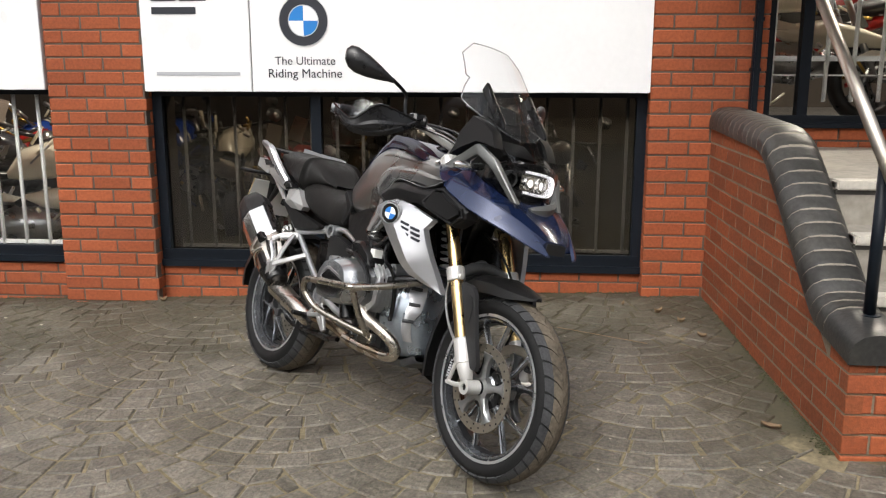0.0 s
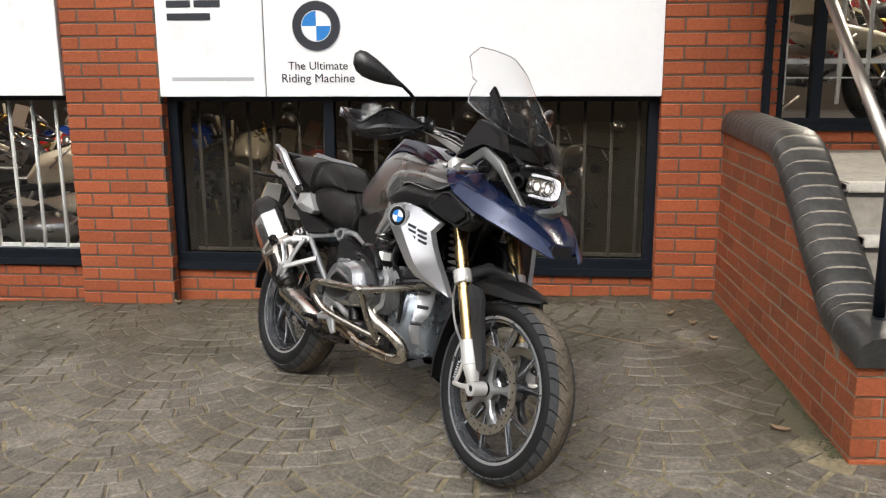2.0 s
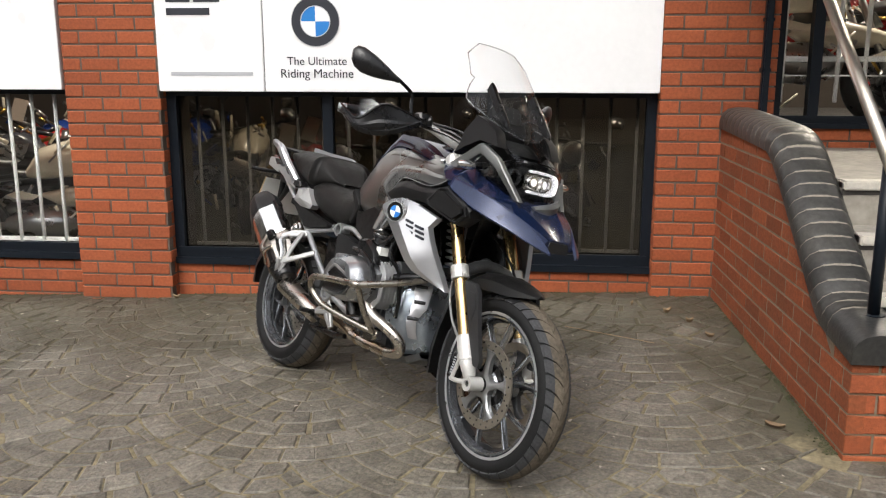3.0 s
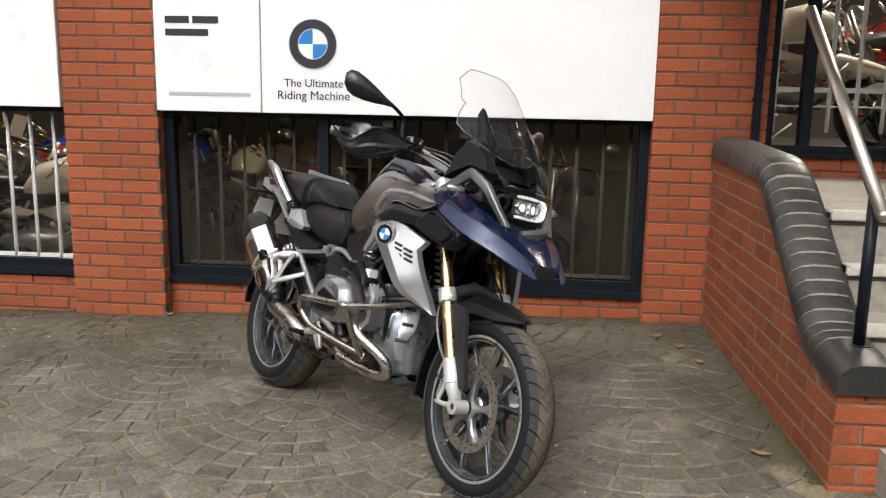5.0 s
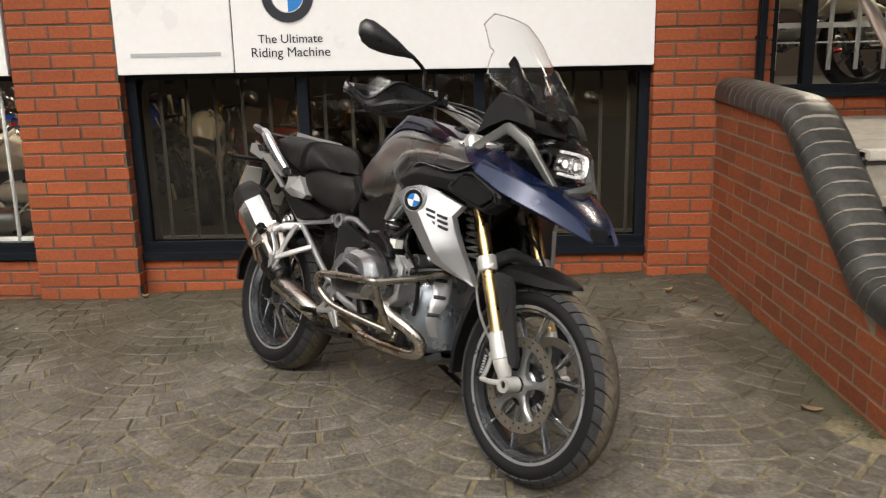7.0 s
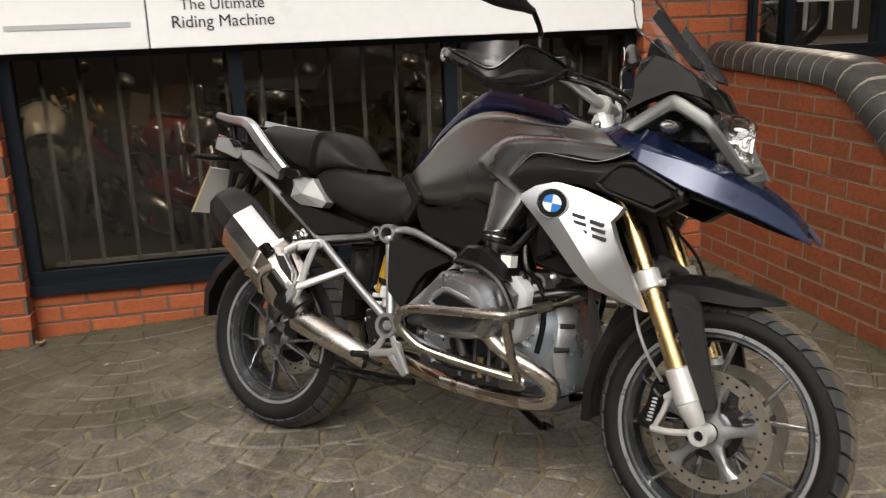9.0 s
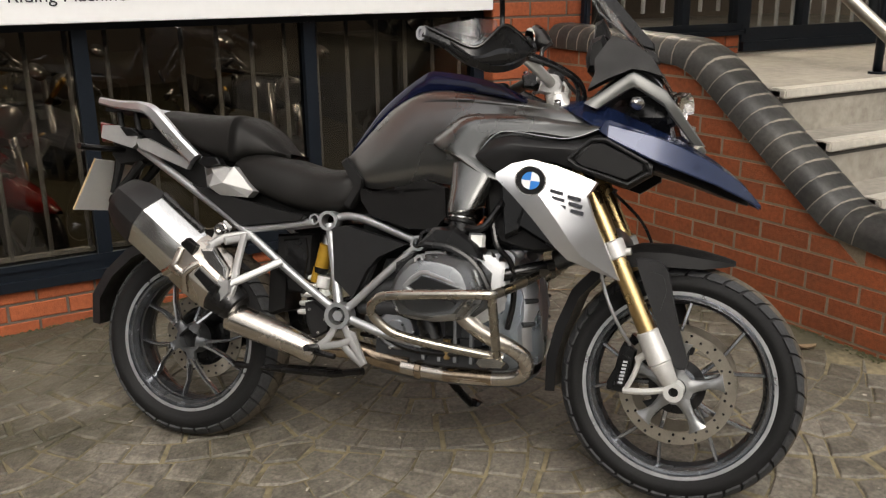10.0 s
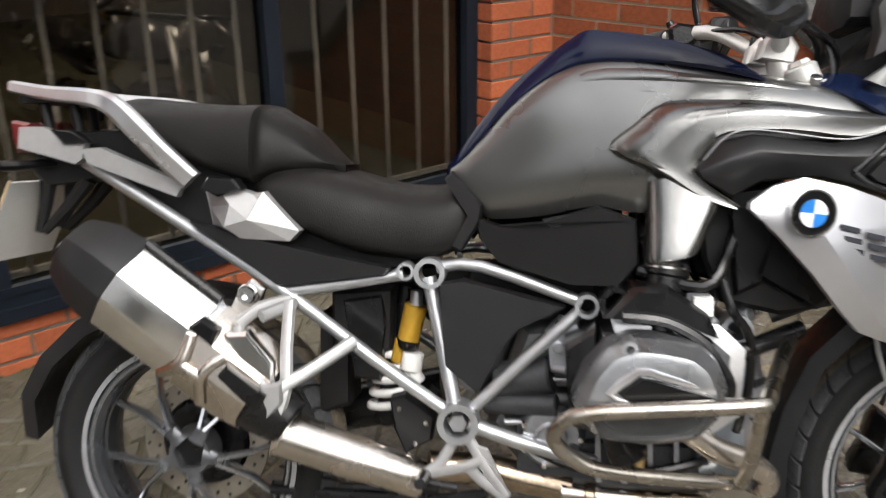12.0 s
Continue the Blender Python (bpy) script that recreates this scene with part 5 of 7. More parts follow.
# ---- tank and side panels
TANK = (
    (0.530, ((0.095, 0.868), (0.105, 0.872), (0.110, 0.877), (0.100, 0.884), (0.05, 0.888), (0.0, 0.888))),
    (0.560, ((0.108, 0.838), (0.122, 0.848), (0.126, 0.868), (0.118, 0.905), (0.06, 0.925), (0.0, 0.928))),
    (0.592, ((0.115, 0.800), (0.133, 0.822), (0.138, 0.865), (0.124, 0.935), (0.07, 0.962), (0.0, 0.966))),
    (0.635, ((0.125, 0.797), (0.145, 0.830), (0.148, 0.885), (0.128, 0.982), (0.08, 1.005), (0.0, 1.010))),
    (0.70, ((0.142, 0.805), (0.160, 0.850), (0.160, 0.930), (0.134, 1.030), (0.085, 1.055), (0.0, 1.060))),
    (0.78, ((0.157, 0.822), (0.175, 0.870), (0.173, 0.955), (0.140, 1.058), (0.09, 1.085), (0.0, 1.090))),
    (0.87, ((0.165, 0.815), (0.187, 0.870), (0.188, 0.965), (0.155, 1.056), (0.095, 1.085), (0.0, 1.090))),
    (0.97, ((0.170, 0.840), (0.195, 0.900), (0.199, 0.975), (0.170, 1.043), (0.095, 1.072), (0.0, 1.075))),
    (1.07, ((0.18, 0.90), (0.20, 0.93), (0.205, 0.975), (0.17, 1.033), (0.09, 1.05), (0.0, 1.05))),
    (1.16, ((0.18, 0.93), (0.20, 0.945), (0.21, 0.975), (0.175, 1.02), (0.09, 1.03), (0.0, 1.03))),
    (1.25, ((0.175, 0.945), (0.19, 0.955), (0.20, 0.968), (0.175, 0.99), (0.09, 1.0), (0.0, 1.0))),
)
piece("tank", lambda b: loft(b, TANK, 5), TANK_GREY, None, "metallic grey fuel tank cover")
def tank_spine(b):
    """Gloss cover along the tank top: two side ridges with a panel between them."""
    rows = ((0.520, 0.085, 0.870, 0.890), (0.545, 0.106, 0.894, 0.920), (0.585, 0.114, 0.940, 0.972), (0.63, 0.118, 0.988, 1.026), (0.69, 0.122, 1.034, 1.078), (0.74, 0.126, 1.062, 1.113), (0.765, 0.130, 1.068, 1.126), (0.80, 0.135, 1.071, 1.125),
            (0.88, 0.148, 1.067, 1.113), (0.97, 0.165, 1.053, 1.089), (1.03, 0.174, 1.040, 1.062), (1.055, 0.170, 1.033, 1.046))
    loft(b, [(x, [(w, zl), (w + 0.002, zl + 0.006), (w * 0.965, zl + (zt - zl) * 0.62), (w * 0.85, zt - 0.001), (w * 0.72, zt - 0.013), (w * 0.62, zt - 0.013), (w * 0.54, zt + 0.001), (0, zt + 0.003)]) for x, w, zl, zt in rows], 4, 1)
piece("tank_spine", tank_spine, NAVY_GLOSS, None, "dark blue gloss strip along the tank top")
def tank_crease(b, span, height, out):
    """Long tapered ridge pressed into the tank side: a bright upper facet over a dark lower one."""
    x0, x1 = span
    rings = []
    for k in range(15):
        x = x0 + (x1 - x0) * k / 14
        for (xa, pa), (xb, pb) in zip(TANK, TANK[1:]):
            if xa <= x <= xb:
                f = (x - xa) / (xb - xa)
                lo, hi = (Vector(pa[i]).lerp(Vector(pb[i]), f) for i in (2, 3))
        swell = math.sin(math.pi * (k + 0.3) / 14.6) ** 0.7
        u = height[0] + (height[1] - height[0]) * k / 14
        n = Vector((hi.y - lo.y, lo.x - hi.x)).normalized()
        def at(v, d):
            p = lo.lerp(hi, v) + n * d
            return (x, -p.x, p.y)
        rings.append([at(u - 0.20, -0.006), at(u - 0.06, out * swell * 0.9), at(u, out * swell), at(u + 0.10, out * swell * 0.45), at(u + 0.24, -0.006)])
    skin(b, rings)
pair("tank_crease", lambda b: tank_crease(b, (0.74, 1.15), (0.88, 0.82), 0.010), TANK_GREY, None, "pressed ridge along the tank side")
pair("tank_crease", lambda b: tank_crease(b, (0.76, 1.06), (0.62, 0.58), 0.006), TANK_GREY, None, "pressed ridge along the tank side")
piece("filler_cap", lambda b: rod(b, (0.93, 0, 1.085), (0.925, 0, 1.104), 0.04, 0.036, 28), SATIN)
FLANK = (((1.258, 0.975), (1.25, 0.968)), ((1.17, 0.991), (1.193, 0.943)), ((1.06, 1.004), (1.087, 0.953)), ((0.97, 1.006), (0.991, 0.948)), ((0.895, 1.0), (0.965, 0.925)), ((0.845, 0.963), (0.949, 0.901)), ((0.805, 0.922), (0.950, 0.886)), ((0.870, 0.884), (0.957, 0.874)), ((0.944, 0.838), (0.985, 0.853)), ((1.003, 0.824), (1.016, 0.832)))
def tank_flank(b):
    outer = spline([(x, 0, z) for (x, z), q in FLANK], 3)
    inner = spline([(x, 0, z) for q, (x, z) in FLANK], 3)
    rings = []
    for o, q in zip(outer, inner):
        r = []
        for u, dy in ((0, 0.030), (0.06, 0.020), (0.14, 0.011), (0.24, 0.004), (0.36, 0.000), (0.55, 0.001), (0.80, 0.002), (0.95, 0.001), (1.0, 0.004), (1.0, 0.05), (0.0, 0.05)):
            p = o.lerp(q, u)
            r.append((p.x, -0.224 + 0.35 * max(0, p.z - 0.975) + 0.10 * max(0, 0.88 - p.x) + dy, p.z))
        rings.append(r)
    skin(b, rings)
pair("tank_flank", tank_flank, TANK_GREY, None, "metallic grey swept tank shoulder")
pair("trim_line", lambda b: sweep(b, [(0.953, -0.232, 0.905), (0.988, -0.234, 0.944), (1.035, -0.234, 0.954), (1.153, -0.234, 0.940), (1.203, -0.232, 0.946), (1.254, -0.228, 0.966)], 0.0015, 6, 4), SILVER, None, "thin bright trim line above the cowl")
pair("tank_screw", lambda b: rod(b, (1.135, -0.165, 1.03), (1.135, -0.172, 1.042), 0.010), CHROME)
def knee_panel(b):
    f = lambda x, z: -0.100 - 0.42 * (min(x, 0.70) - 0.57) - 0.08 * max(0, x - 0.70)
    shell(b, [(0.575, 0.80), (0.615, 0.785), (0.70, 0.797), (0.79, 0.826), (0.855, 0.805), (0.862, 0.73), (0.83, 0.69), (0.75, 0.688), (0.62, 0.72), (0.585, 0.76)], f, 0.006, 0.03, 0)
def knee_vent(b):
    f = lambda x, z: -0.160 - 0.08 * max(0, x - 0.70)
    shell(b, [(0.695, 0.800), (0.795, 0.822), (0.850, 0.804), (0.826, 0.790), (0.712, 0.786)], f, 0.002, 0.01, 0)
pair("knee_vent", knee_vent, WORN_PLASTIC, None, "dark perforated vent panel")
pair("knee_panel", knee_panel, DEEP_BLACK, None, "black plastic panel under the tank")
def intake_duct(b):
    rings = []
    for cx, rx_, z, f in ((0.932, 0.062, 0.880, 0.4), (0.931, 0.061, 0.850, 0.5), (0.926, 0.057, 0.815, 0.68), (0.917, 0.050, 0.780, 0.86), (0.912, 0.046, 0.755, 0.98), (0.911, 0.043, 0.746, 1.0), (0.911, 0.036, 0.740, 0.8)):
        r = []
        for k in range(28):
            a = 2 * math.pi * k / 28
            c, q = math.cos(a), math.sin(a)
            r.append((cx + rx_ * math.copysign(abs(c) ** 0.6, c), -0.195 + 0.055 * f * math.copysign(abs(q) ** 0.6, q), z + 0.012 * c))
        rings.append(r)
    skin(b, rings)
pair("intake_duct", intake_duct, TANK_GREY, None, "metallic grey intake duct cover")
def intake_joint(b):
    rod(b, (0.908, -0.20, 0.75), (0.895, -0.215, 0.61), 0.034, 0.036, 20)
    for z in (0.725, 0.70, 0.665):
        rod(b, (0.908 - (0.75 - z) * 0.09, -0.203, z), (0.906 - (0.75 - z) * 0.09, -0.205, z - 0.014), 0.038, None, 20)
pair("intake_joint", intake_joint, SATIN, None, "black rubber intake joint")
pair("hose_clip", lambda b: rod(b, (0.906, -0.203, 0.735), (0.905, -0.204, 0.722), 0.0395, None, 20), CHROME)
pair("throttle_body", lambda b: (rod(b, (0.89, -0.215, 0.63), (0.955, -0.205, 0.66), 0.022), box(b, 0.935, 0.97, -0.235, -0.205, 0.655, 0.69), rod(b, (0.95, -0.20, 0.60), (0.99, -0.19, 0.64), 0.014)), ALLOY_DARK, None, "grey throttle body")
COWL = lambda x, z: -0.246 + 0.10 * max(0, x - 0.95) + 0.2 * max(0, z - 0.93) + 0.12 * max(0, 0.87 - z)
def black_wing(b):
    top = ((0.942, 0.893), (0.984, 0.938), (1.032, 0.947), (1.153, 0.934), (1.203, 0.942), (1.254, 0.960), (1.308, 0.938), (1.388, 0.885))
    low = ((0.952, 0.876), (1.0, 0.846), (1.045, 0.872), (1.13, 0.880), (1.195, 0.864), (1.266, 0.840), (1.329, 0.822), (1.386, 0.858))
    rings = []
    for k, (t, q) in enumerate(zip(top, low)):
        h = 0.3 if k in (0, 7) else 1.0
        r = []
        for u, d in ((0.0, 0.014), (0.04, 0.004), (0.30, -0.014), (0.38, -0.016), (0.7, -0.008), (0.95, 0.0), (1.0, 0.008), (1.0, 0.05), (0.0, 0.05)):
            x, z = t[0] + (q[0] - t[0]) * u, t[1] + (q[1] - t[1]) * u
            r.append((x, COWL(x, z) + (d * h if d < 0 else d), z))
        rings.append(r)
    skin(b, rings)
pair("radiator_cowl", black_wing, BLACK, None, "black plastic radiator cowl")
def cowl_frame(b):
    pts = [(x, COWL(x, z) - 0.014, z) for x, z in ((1.182, 0.888), (1.236, 0.938), (1.270, 0.940), (1.374, 0.886), (1.377, 0.862), (1.330, 0.832), (1.205, 0.872), (1.182, 0.888))]
    sweep(b, pts, 0.0055, 8, 1)
pair("cowl_frame", cowl_frame, BLACK, None, "black cowl surround")
pair("cowl_pocket", lambda b: shell(b, [(1.20, 0.885), (1.238, 0.928), (1.268, 0.930), (1.366, 0.882), (1.368, 0.866), (1.328, 0.842), (1.215, 0.874)], lambda x, z: COWL(x, z) - 0.017, 0.001, 0.01, 0), DEEP_BLACK, None, "black cowl pocket")
pair("cowl_screw", lambda b: (rod(b, (1.335, -0.205, 0.868), (1.335, -0.232, 0.868), 0.008)), CHROME)
SIDE = lambda x, z: -0.288 + 0.30 * (x - 1.105) - 0.05 * (z - 0.828)
def side_panel(b):
    """Silver panel with a crease that runs down from the badge to a pointed tip."""
    top = ((1.013, -0.304, 0.842), (1.05, -0.298, 0.868), (1.098, -0.286, 0.881), (1.163, -0.270, 0.868), (1.215, -0.253, 0.850), (1.259, -0.235, 0.833))
    left = ((1.012, -0.304, 0.832), (1.06, -0.300, 0.787), (1.112, -0.292, 0.732), (1.165, -0.276, 0.668), (1.196, -0.257, 0.637), (1.25, -0.226, 0.616), (1.317, -0.190, 0.592))
    right = ((1.250, -0.243, 0.815), (1.238, -0.251, 0.797), (1.252, -0.243, 0.755), (1.270, -0.230, 0.71), (1.288, -0.215, 0.668), (1.305, -0.202, 0.630), (1.321, -0.189, 0.590))
    rows = [[Vector(p) for p in top]]
    for k, (l, r) in enumerate(zip(left, right)):
        row = []
        for u, d in ((0, 0), (0.2, 0.013), (0.38, 0.021), (0.6, 0.016), (0.82, 0.008), (1, 0)):
            row.append(Vector(l).lerp(Vector(r), u) - Vector((0, d * (1 - 0.75 * max(0, k - 3) / 3), 0)))
        rows.append(row)
    fine = []
    for a, c in zip(rows, rows[1:]):
        fine += [a, [p.lerp(q, 0.5) for p, q in zip(a, c)]]
    fine.append(rows[-1])
    rings = []
    for r in fine:
        back = [p + Vector((0, 0.02, 0)) for p in r[::-1]]
        edge0, edge1 = r[0] + Vector((0, 0.008, 0)), r[-1] + Vector((0, 0.008, 0))
        rings.append([edge0] + [r[0].lerp(r[1], 0.06) - Vector((0, 0.002, 0))] + r[1:-1] + [r[-1].lerp(r[-2], 0.06) - Vector((0, 0.002, 0)), edge1] + back)
    skin(b, rings)
panels = pair("side_panel", side_panel, SILVER, None, "silver painted radiator side panel")


def on_side(x, z, lift):
    return Vector((x, SIDE(x, z) - lift, z))


def badge_disc(b, cx, cz, r0, r1, a0, a1, lift, n=40):
    """A sector or ring lying on the side panel."""
    k = max(3, int(n * (a1 - a0) / (2 * math.pi)))
    rings = []
    for i in range(k + 1):
        a = a0 + (a1 - a0) * i / k
        rings.append([on_side(cx + r * math.cos(a), cz + r * math.sin(a), l) for r, l in ((r0, lift - 0.012), (r0, lift), (r1, lift), (r1, lift - 0.012))])
    skin(b, rings)


badge = piece("badge", lambda b: badge_disc(b, 1.105, 0.828, 0.0, 0.036, 0, 2 * math.pi, 0.0215), SATIN, None, "round blue and white enamel badge", False)
for q in range(4):
    piece("badge_quarter", lambda b: badge_disc(b, 1.105, 0.828, 0.0005, 0.0215, q * math.pi / 2 - 0.1, (q + 1) * math.pi / 2 - 0.1, 0.0230), ROUNDEL_BLUE if q % 2 else ROUNDEL_WHITE, badge, "", False)
piece("badge_ring", lambda b: badge_disc(b, 1.105, 0.828, 0.034, 0.037, 0, 2 * math.pi, 0.0230), CHROME, badge, "", False)
def stroke(b, x0, z0, x1, z1, w):
    quad = [(x0, z0 + w), (x0, z0 - w), (x1, z1 - w), (x1, z1 + w)]
    skin(b, [[on_side(x, z, 0.008) for x, z in quad], [on_side(x, z, 0.0205) for x, z in quad]])
for x in (1.152, 1.194):
    for dz, dx in ((0.017, 0.0), (0.0, 0.004), (-0.017, 0.008)):
        z = 0.790 - (x - 1.152) * 0.3 + dz
        piece("emblem_stroke", lambda b: stroke(b, x + dx, z, x + dx + 0.030, z - 0.007, 0.0042), INK, panels[0], "", False)
pair("inner_shroud", lambda b: plate(b, [(0.955, 0.83), (1.03, 0.86), (1.12, 0.80), (1.21, 0.67), (1.10, 0.645), (1.0, 0.665), (0.965, 0.74)], -0.175, -0.135, 0.01), DEEP_BLACK, None, "black shroud behind the side panel")
def radiator(b):
    plate(b, [(1.08, 0.82), (1.16, 0.80), (1.20, 0.70), (1.15, 0.66), (1.04, 0.72)], -0.20, -0.135, 0.01)
    plate(b, [(1.0, 0.86), (1.10, 0.87), (1.06, 0.70), (1.02, 0.68)], -0.20, -0.09, 0.01)
pair("radiator", radiator, SATIN, None, "black radiator behind the side panel")
def indicator_lens(b):
    rings = []
    for y, r in ((-0.192, 0.009), (-0.200, 0.0135), (-0.220, 0.0155), (-0.240, 0.0145), (-0.256, 0.010), (-0.264, 0.004)):
        rings.append([(1.343 + r * 1.15 * math.cos(2 * math.pi * k / 14), y, 1.031 + r * math.sin(2 * math.pi * k / 14)) for k in range(14)])
    skin(b, rings)
stalks = pair("indicator_front", lambda b: rod(b, (1.330, -0.135, 1.043), (1.342, -0.196, 1.033), 0.013, 0.0105, 14), SATIN, None, "black stalk of a front indicator")
for k in (0, 1):
    piece("indicator_lens", indicator_lens, CHROME, stalks[k], "clear silvery indicator lens", True, False, k == 1)

# ---- beak, headlamp and screen
def beak(b):
    """Creased blade that ends in two low prongs with a ridge between them."""
    rear = ((1.14, 0.16, 1.025, 1.035, 1.05, 1.045), (1.20, 0.205, 0.995, 1.02, 1.05, 1.04), (1.255, 0.222, 0.958, 0.988, 1.035, 1.02), (1.275, 0.222, 0.946, 0.992, 1.028, 1.012))
    rows = [(x, [(w * 0.98, zb), (w * 1.0, zb + 0.004), (w * 0.88, zm), (w * 0.60, zt), (w * 0.3, zc), (0, zc)]) for x, w, zb, zm, zt, zc in rear]
    for x, w, zb, w1, z1, w2, z2, zc in ((1.383, 0.206, 0.896, 0.188, 0.957, 0.124, 0.980, 0.970), (1.45, 0.187, 0.873, 0.163, 0.934, 0.10, 0.952, 0.942), (1.535, 0.152, 0.845, 0.122, 0.893, 0.07, 0.906, 0.898),
                                         (1.595, 0.112, 0.818, 0.076, 0.855, 0.040, 0.862, 0.857), (1.618, 0.070, 0.812, 0.050, 0.836, 0.026, 0.840, 0.838)):
        rows.append((x, [(w * 0.985, zb), (w, zb + 0.004), (w1, z1), (w2, z2), (w2 * 0.5, zc), (0, zc)]))
    loft(b, rows, 2, 1)
beak_ob = piece("beak", beak, BLUE_DARK, None, "dark blue gloss beak fairing")
def beak_blade(b):
    """Side blade of the beak, from the crease down to the lower edge, running out into a prong."""
    rings = []
    for x, w, zb, w1, z1 in ((1.275, 0.2235, 0.944, 0.206, 0.980), (1.383, 0.209, 0.894, 0.191, 0.956), (1.45, 0.190, 0.871, 0.166, 0.933), (1.535, 0.155, 0.842, 0.125, 0.892), (1.59, 0.123, 0.818, 0.094, 0.856), (1.625, 0.095, 0.802, 0.076, 0.826), (1.651, 0.068, 0.789, 0.064, 0.797)):
        rings.append([(x, -w, zb), (x, -w - 0.001, zb + 0.004), (x, -w1 - 0.003, z1 - 0.002), (x, -w1 + 0.002, z1 + 0.0015), (x, -w1 + 0.012, z1 - 0.010), (x, -w + 0.014, zb + 0.001)])
    skin(b, rings)
for k in (False, True):
    piece("beak_blade", beak_blade, BLUE, beak_ob, "blue side blade ending in a prong", True, False, k)
def beak_under(b):
    loft(b, [(x, [(w, zb), (w, zb + 0.01), (w * 0.95, zb + 0.03), (w * 0.8, zb + 0.035), (w * 0.4, zb + 0.036), (0, zb + 0.036)]) for x, w, zb in ((1.24, 0.20, 0.935), (1.33, 0.185, 0.888), (1.40, 0.155, 0.868), (1.48, 0.12, 0.843), (1.56, 0.08, 0.815), (1.62, 0.045, 0.797))], 3)
piece("beak_underside", beak_under, BLACK, None, "black plastic lower beak edge")
def lamp_body(b):
    rings = []
    for x, s in ((1.26, 0.7), (1.34, 0.95), (1.40, 1.0), (1.435, 0.97)):
        rings.append([(x - 0.02 * (abs(y) / 0.12), y * s + 0.015, 1.02 + z * s) for y, z in ((-0.115, 0.045), (-0.06, 0.068), (0.06, 0.068), (0.115, 0.045), (0.13, -0.01), (0.09, -0.06), (0.0, -0.075), (-0.09, -0.06), (-0.13, -0.01))])
    skin(b, rings)
lamp = piece("headlamp", lamp_body, SATIN, None, "headlamp with lit white daytime ring")
def lamp_ring(b):
    sweep(b, [(1.452, -0.035, 1.053), (1.452, 0.02, 1.055), (1.447, 0.078, 1.053), (1.442, 0.100, 1.040), (1.440, 0.104, 1.018), (1.443, 0.096, 0.995), (1.449, 0.068, 0.985), (1.455, -0.035, 0.984)], 0.0098, 8, 3, 0.5)
piece("daytime_ring", lamp_ring, GLOW, lamp, "glowing white daytime light")
def projector(b):
    rod(b, (1.43, 0.05, 1.018), (1.452, 0.05, 1.018), 0.027, 0.023, 20, 0.75)
    rod(b, (1.43, -0.008, 1.018), (1.450, -0.008, 1.018), 0.022, 0.019, 20, 0.7)
    box(b, 1.432, 1.437, -0.04, 0.09, 0.992, 1.045)
piece("projector", projector, CHROME, lamp, "bright reflector")
piece("projector_glow", lambda b: rod(b, (1.438, 0.05, 1.018), (1.444, 0.05, 1.018), 0.014, 0.012, 16), GLOW, lamp, "lit projector lens")
piece("position_glow", lambda b: box(b, 1.437, 1.441, -0.022, 0.006, 1.006, 1.030), GLOW, lamp, "lit square lamp element")
piece("reflector", lambda b: (rod(b, (1.41, -0.078, 1.02), (1.43, -0.078, 1.02), 0.034, 0.028, 18, 0.7), rod(b, (1.40, -0.078, 1.02), (1.41, -0.078, 1.02), 0.03, None, 18)), ALLOY_DARK, lamp)
def lamp_lens(b):
    rings = []
    for x, s in ((1.44, 1.0), (1.468, 0.97), (1.476, 0.8), (1.478, 0.3)):
        rings.append([(x - 0.03 * (abs(y) / 0.12) ** 2, y * s + 0.015, 1.02 + z * s) for y, z in ((-0.115, 0.045), (-0.06, 0.066), (0.06, 0.066), (0.112, 0.045), (0.125, -0.01), (0.09, -0.055), (0.0, -0.066), (-0.09, -0.055), (-0.125, -0.01))])
    skin(b, rings, False)
    bmesh.ops.solidify(b, geom=b.faces[:], thickness=0.002)
lens_ob = piece("lens", lamp_lens, LENS, lamp, "clear headlamp lens")
lens_ob.visible_shadow = False
def chin(b):
    rings = []
    for y, x, z, h in ((-0.012, 1.478, 0.926, 0.010), (0.012, 1.492, 0.928, 0.020), (0.05, 1.496, 0.934, 0.024), (0.088, 1.484, 0.945, 0.022), (0.118, 1.465, 0.975, 0.013), (0.136, 1.44, 1.01, 0.009), (0.140, 1.425, 1.05, 0.008)):
        rings.append([(x, y, z + h), (x + 0.012, y, z + h * 0.3), (x + 0.004, y, z - h), (x - 0.02, y, z - h * 0.8), (x - 0.02, y, z + h * 0.8)])
    skin(b, rings)
piece("lamp_chin", chin, FAIRING_GREY, None, "dark grey bracket round the headlamp")
def lamp_arm(b):
    outer = ((1.205, 1.035), (1.238, 1.058), (1.310, 1.113), (1.325, 1.118), (1.342, 1.110), (1.405, 1.074), (1.439, 1.031), (1.507, 0.940))
    inner = ((1.240, 1.020), (1.254, 1.031), (1.312, 1.074), (1.325, 1.080), (1.340, 1.074), (1.402, 1.036), (1.417, 1.014), (1.475, 0.944))
    ys = (-0.195, -0.185, -0.168, -0.165, -0.162, -0.15, -0.14, -0.11)
    skin(b, [[(o[0], y + 0.004, o[1]), (o[0] * 0.85 + q[0] * 0.15, y, o[1] * 0.85 + q[1] * 0.15), (o[0] * 0.15 + q[0] * 0.85, y, o[1] * 0.15 + q[1] * 0.85), (q[0], y + 0.004, q[1]), (q[0], y + 0.02, q[1]), (o[0], y + 0.02, o[1])] for o, q, y in zip(outer, inner, ys)])
pair("fairing_arm", lamp_arm, FAIRING_GREY, None, "grey fairing arm beside the headlamp")
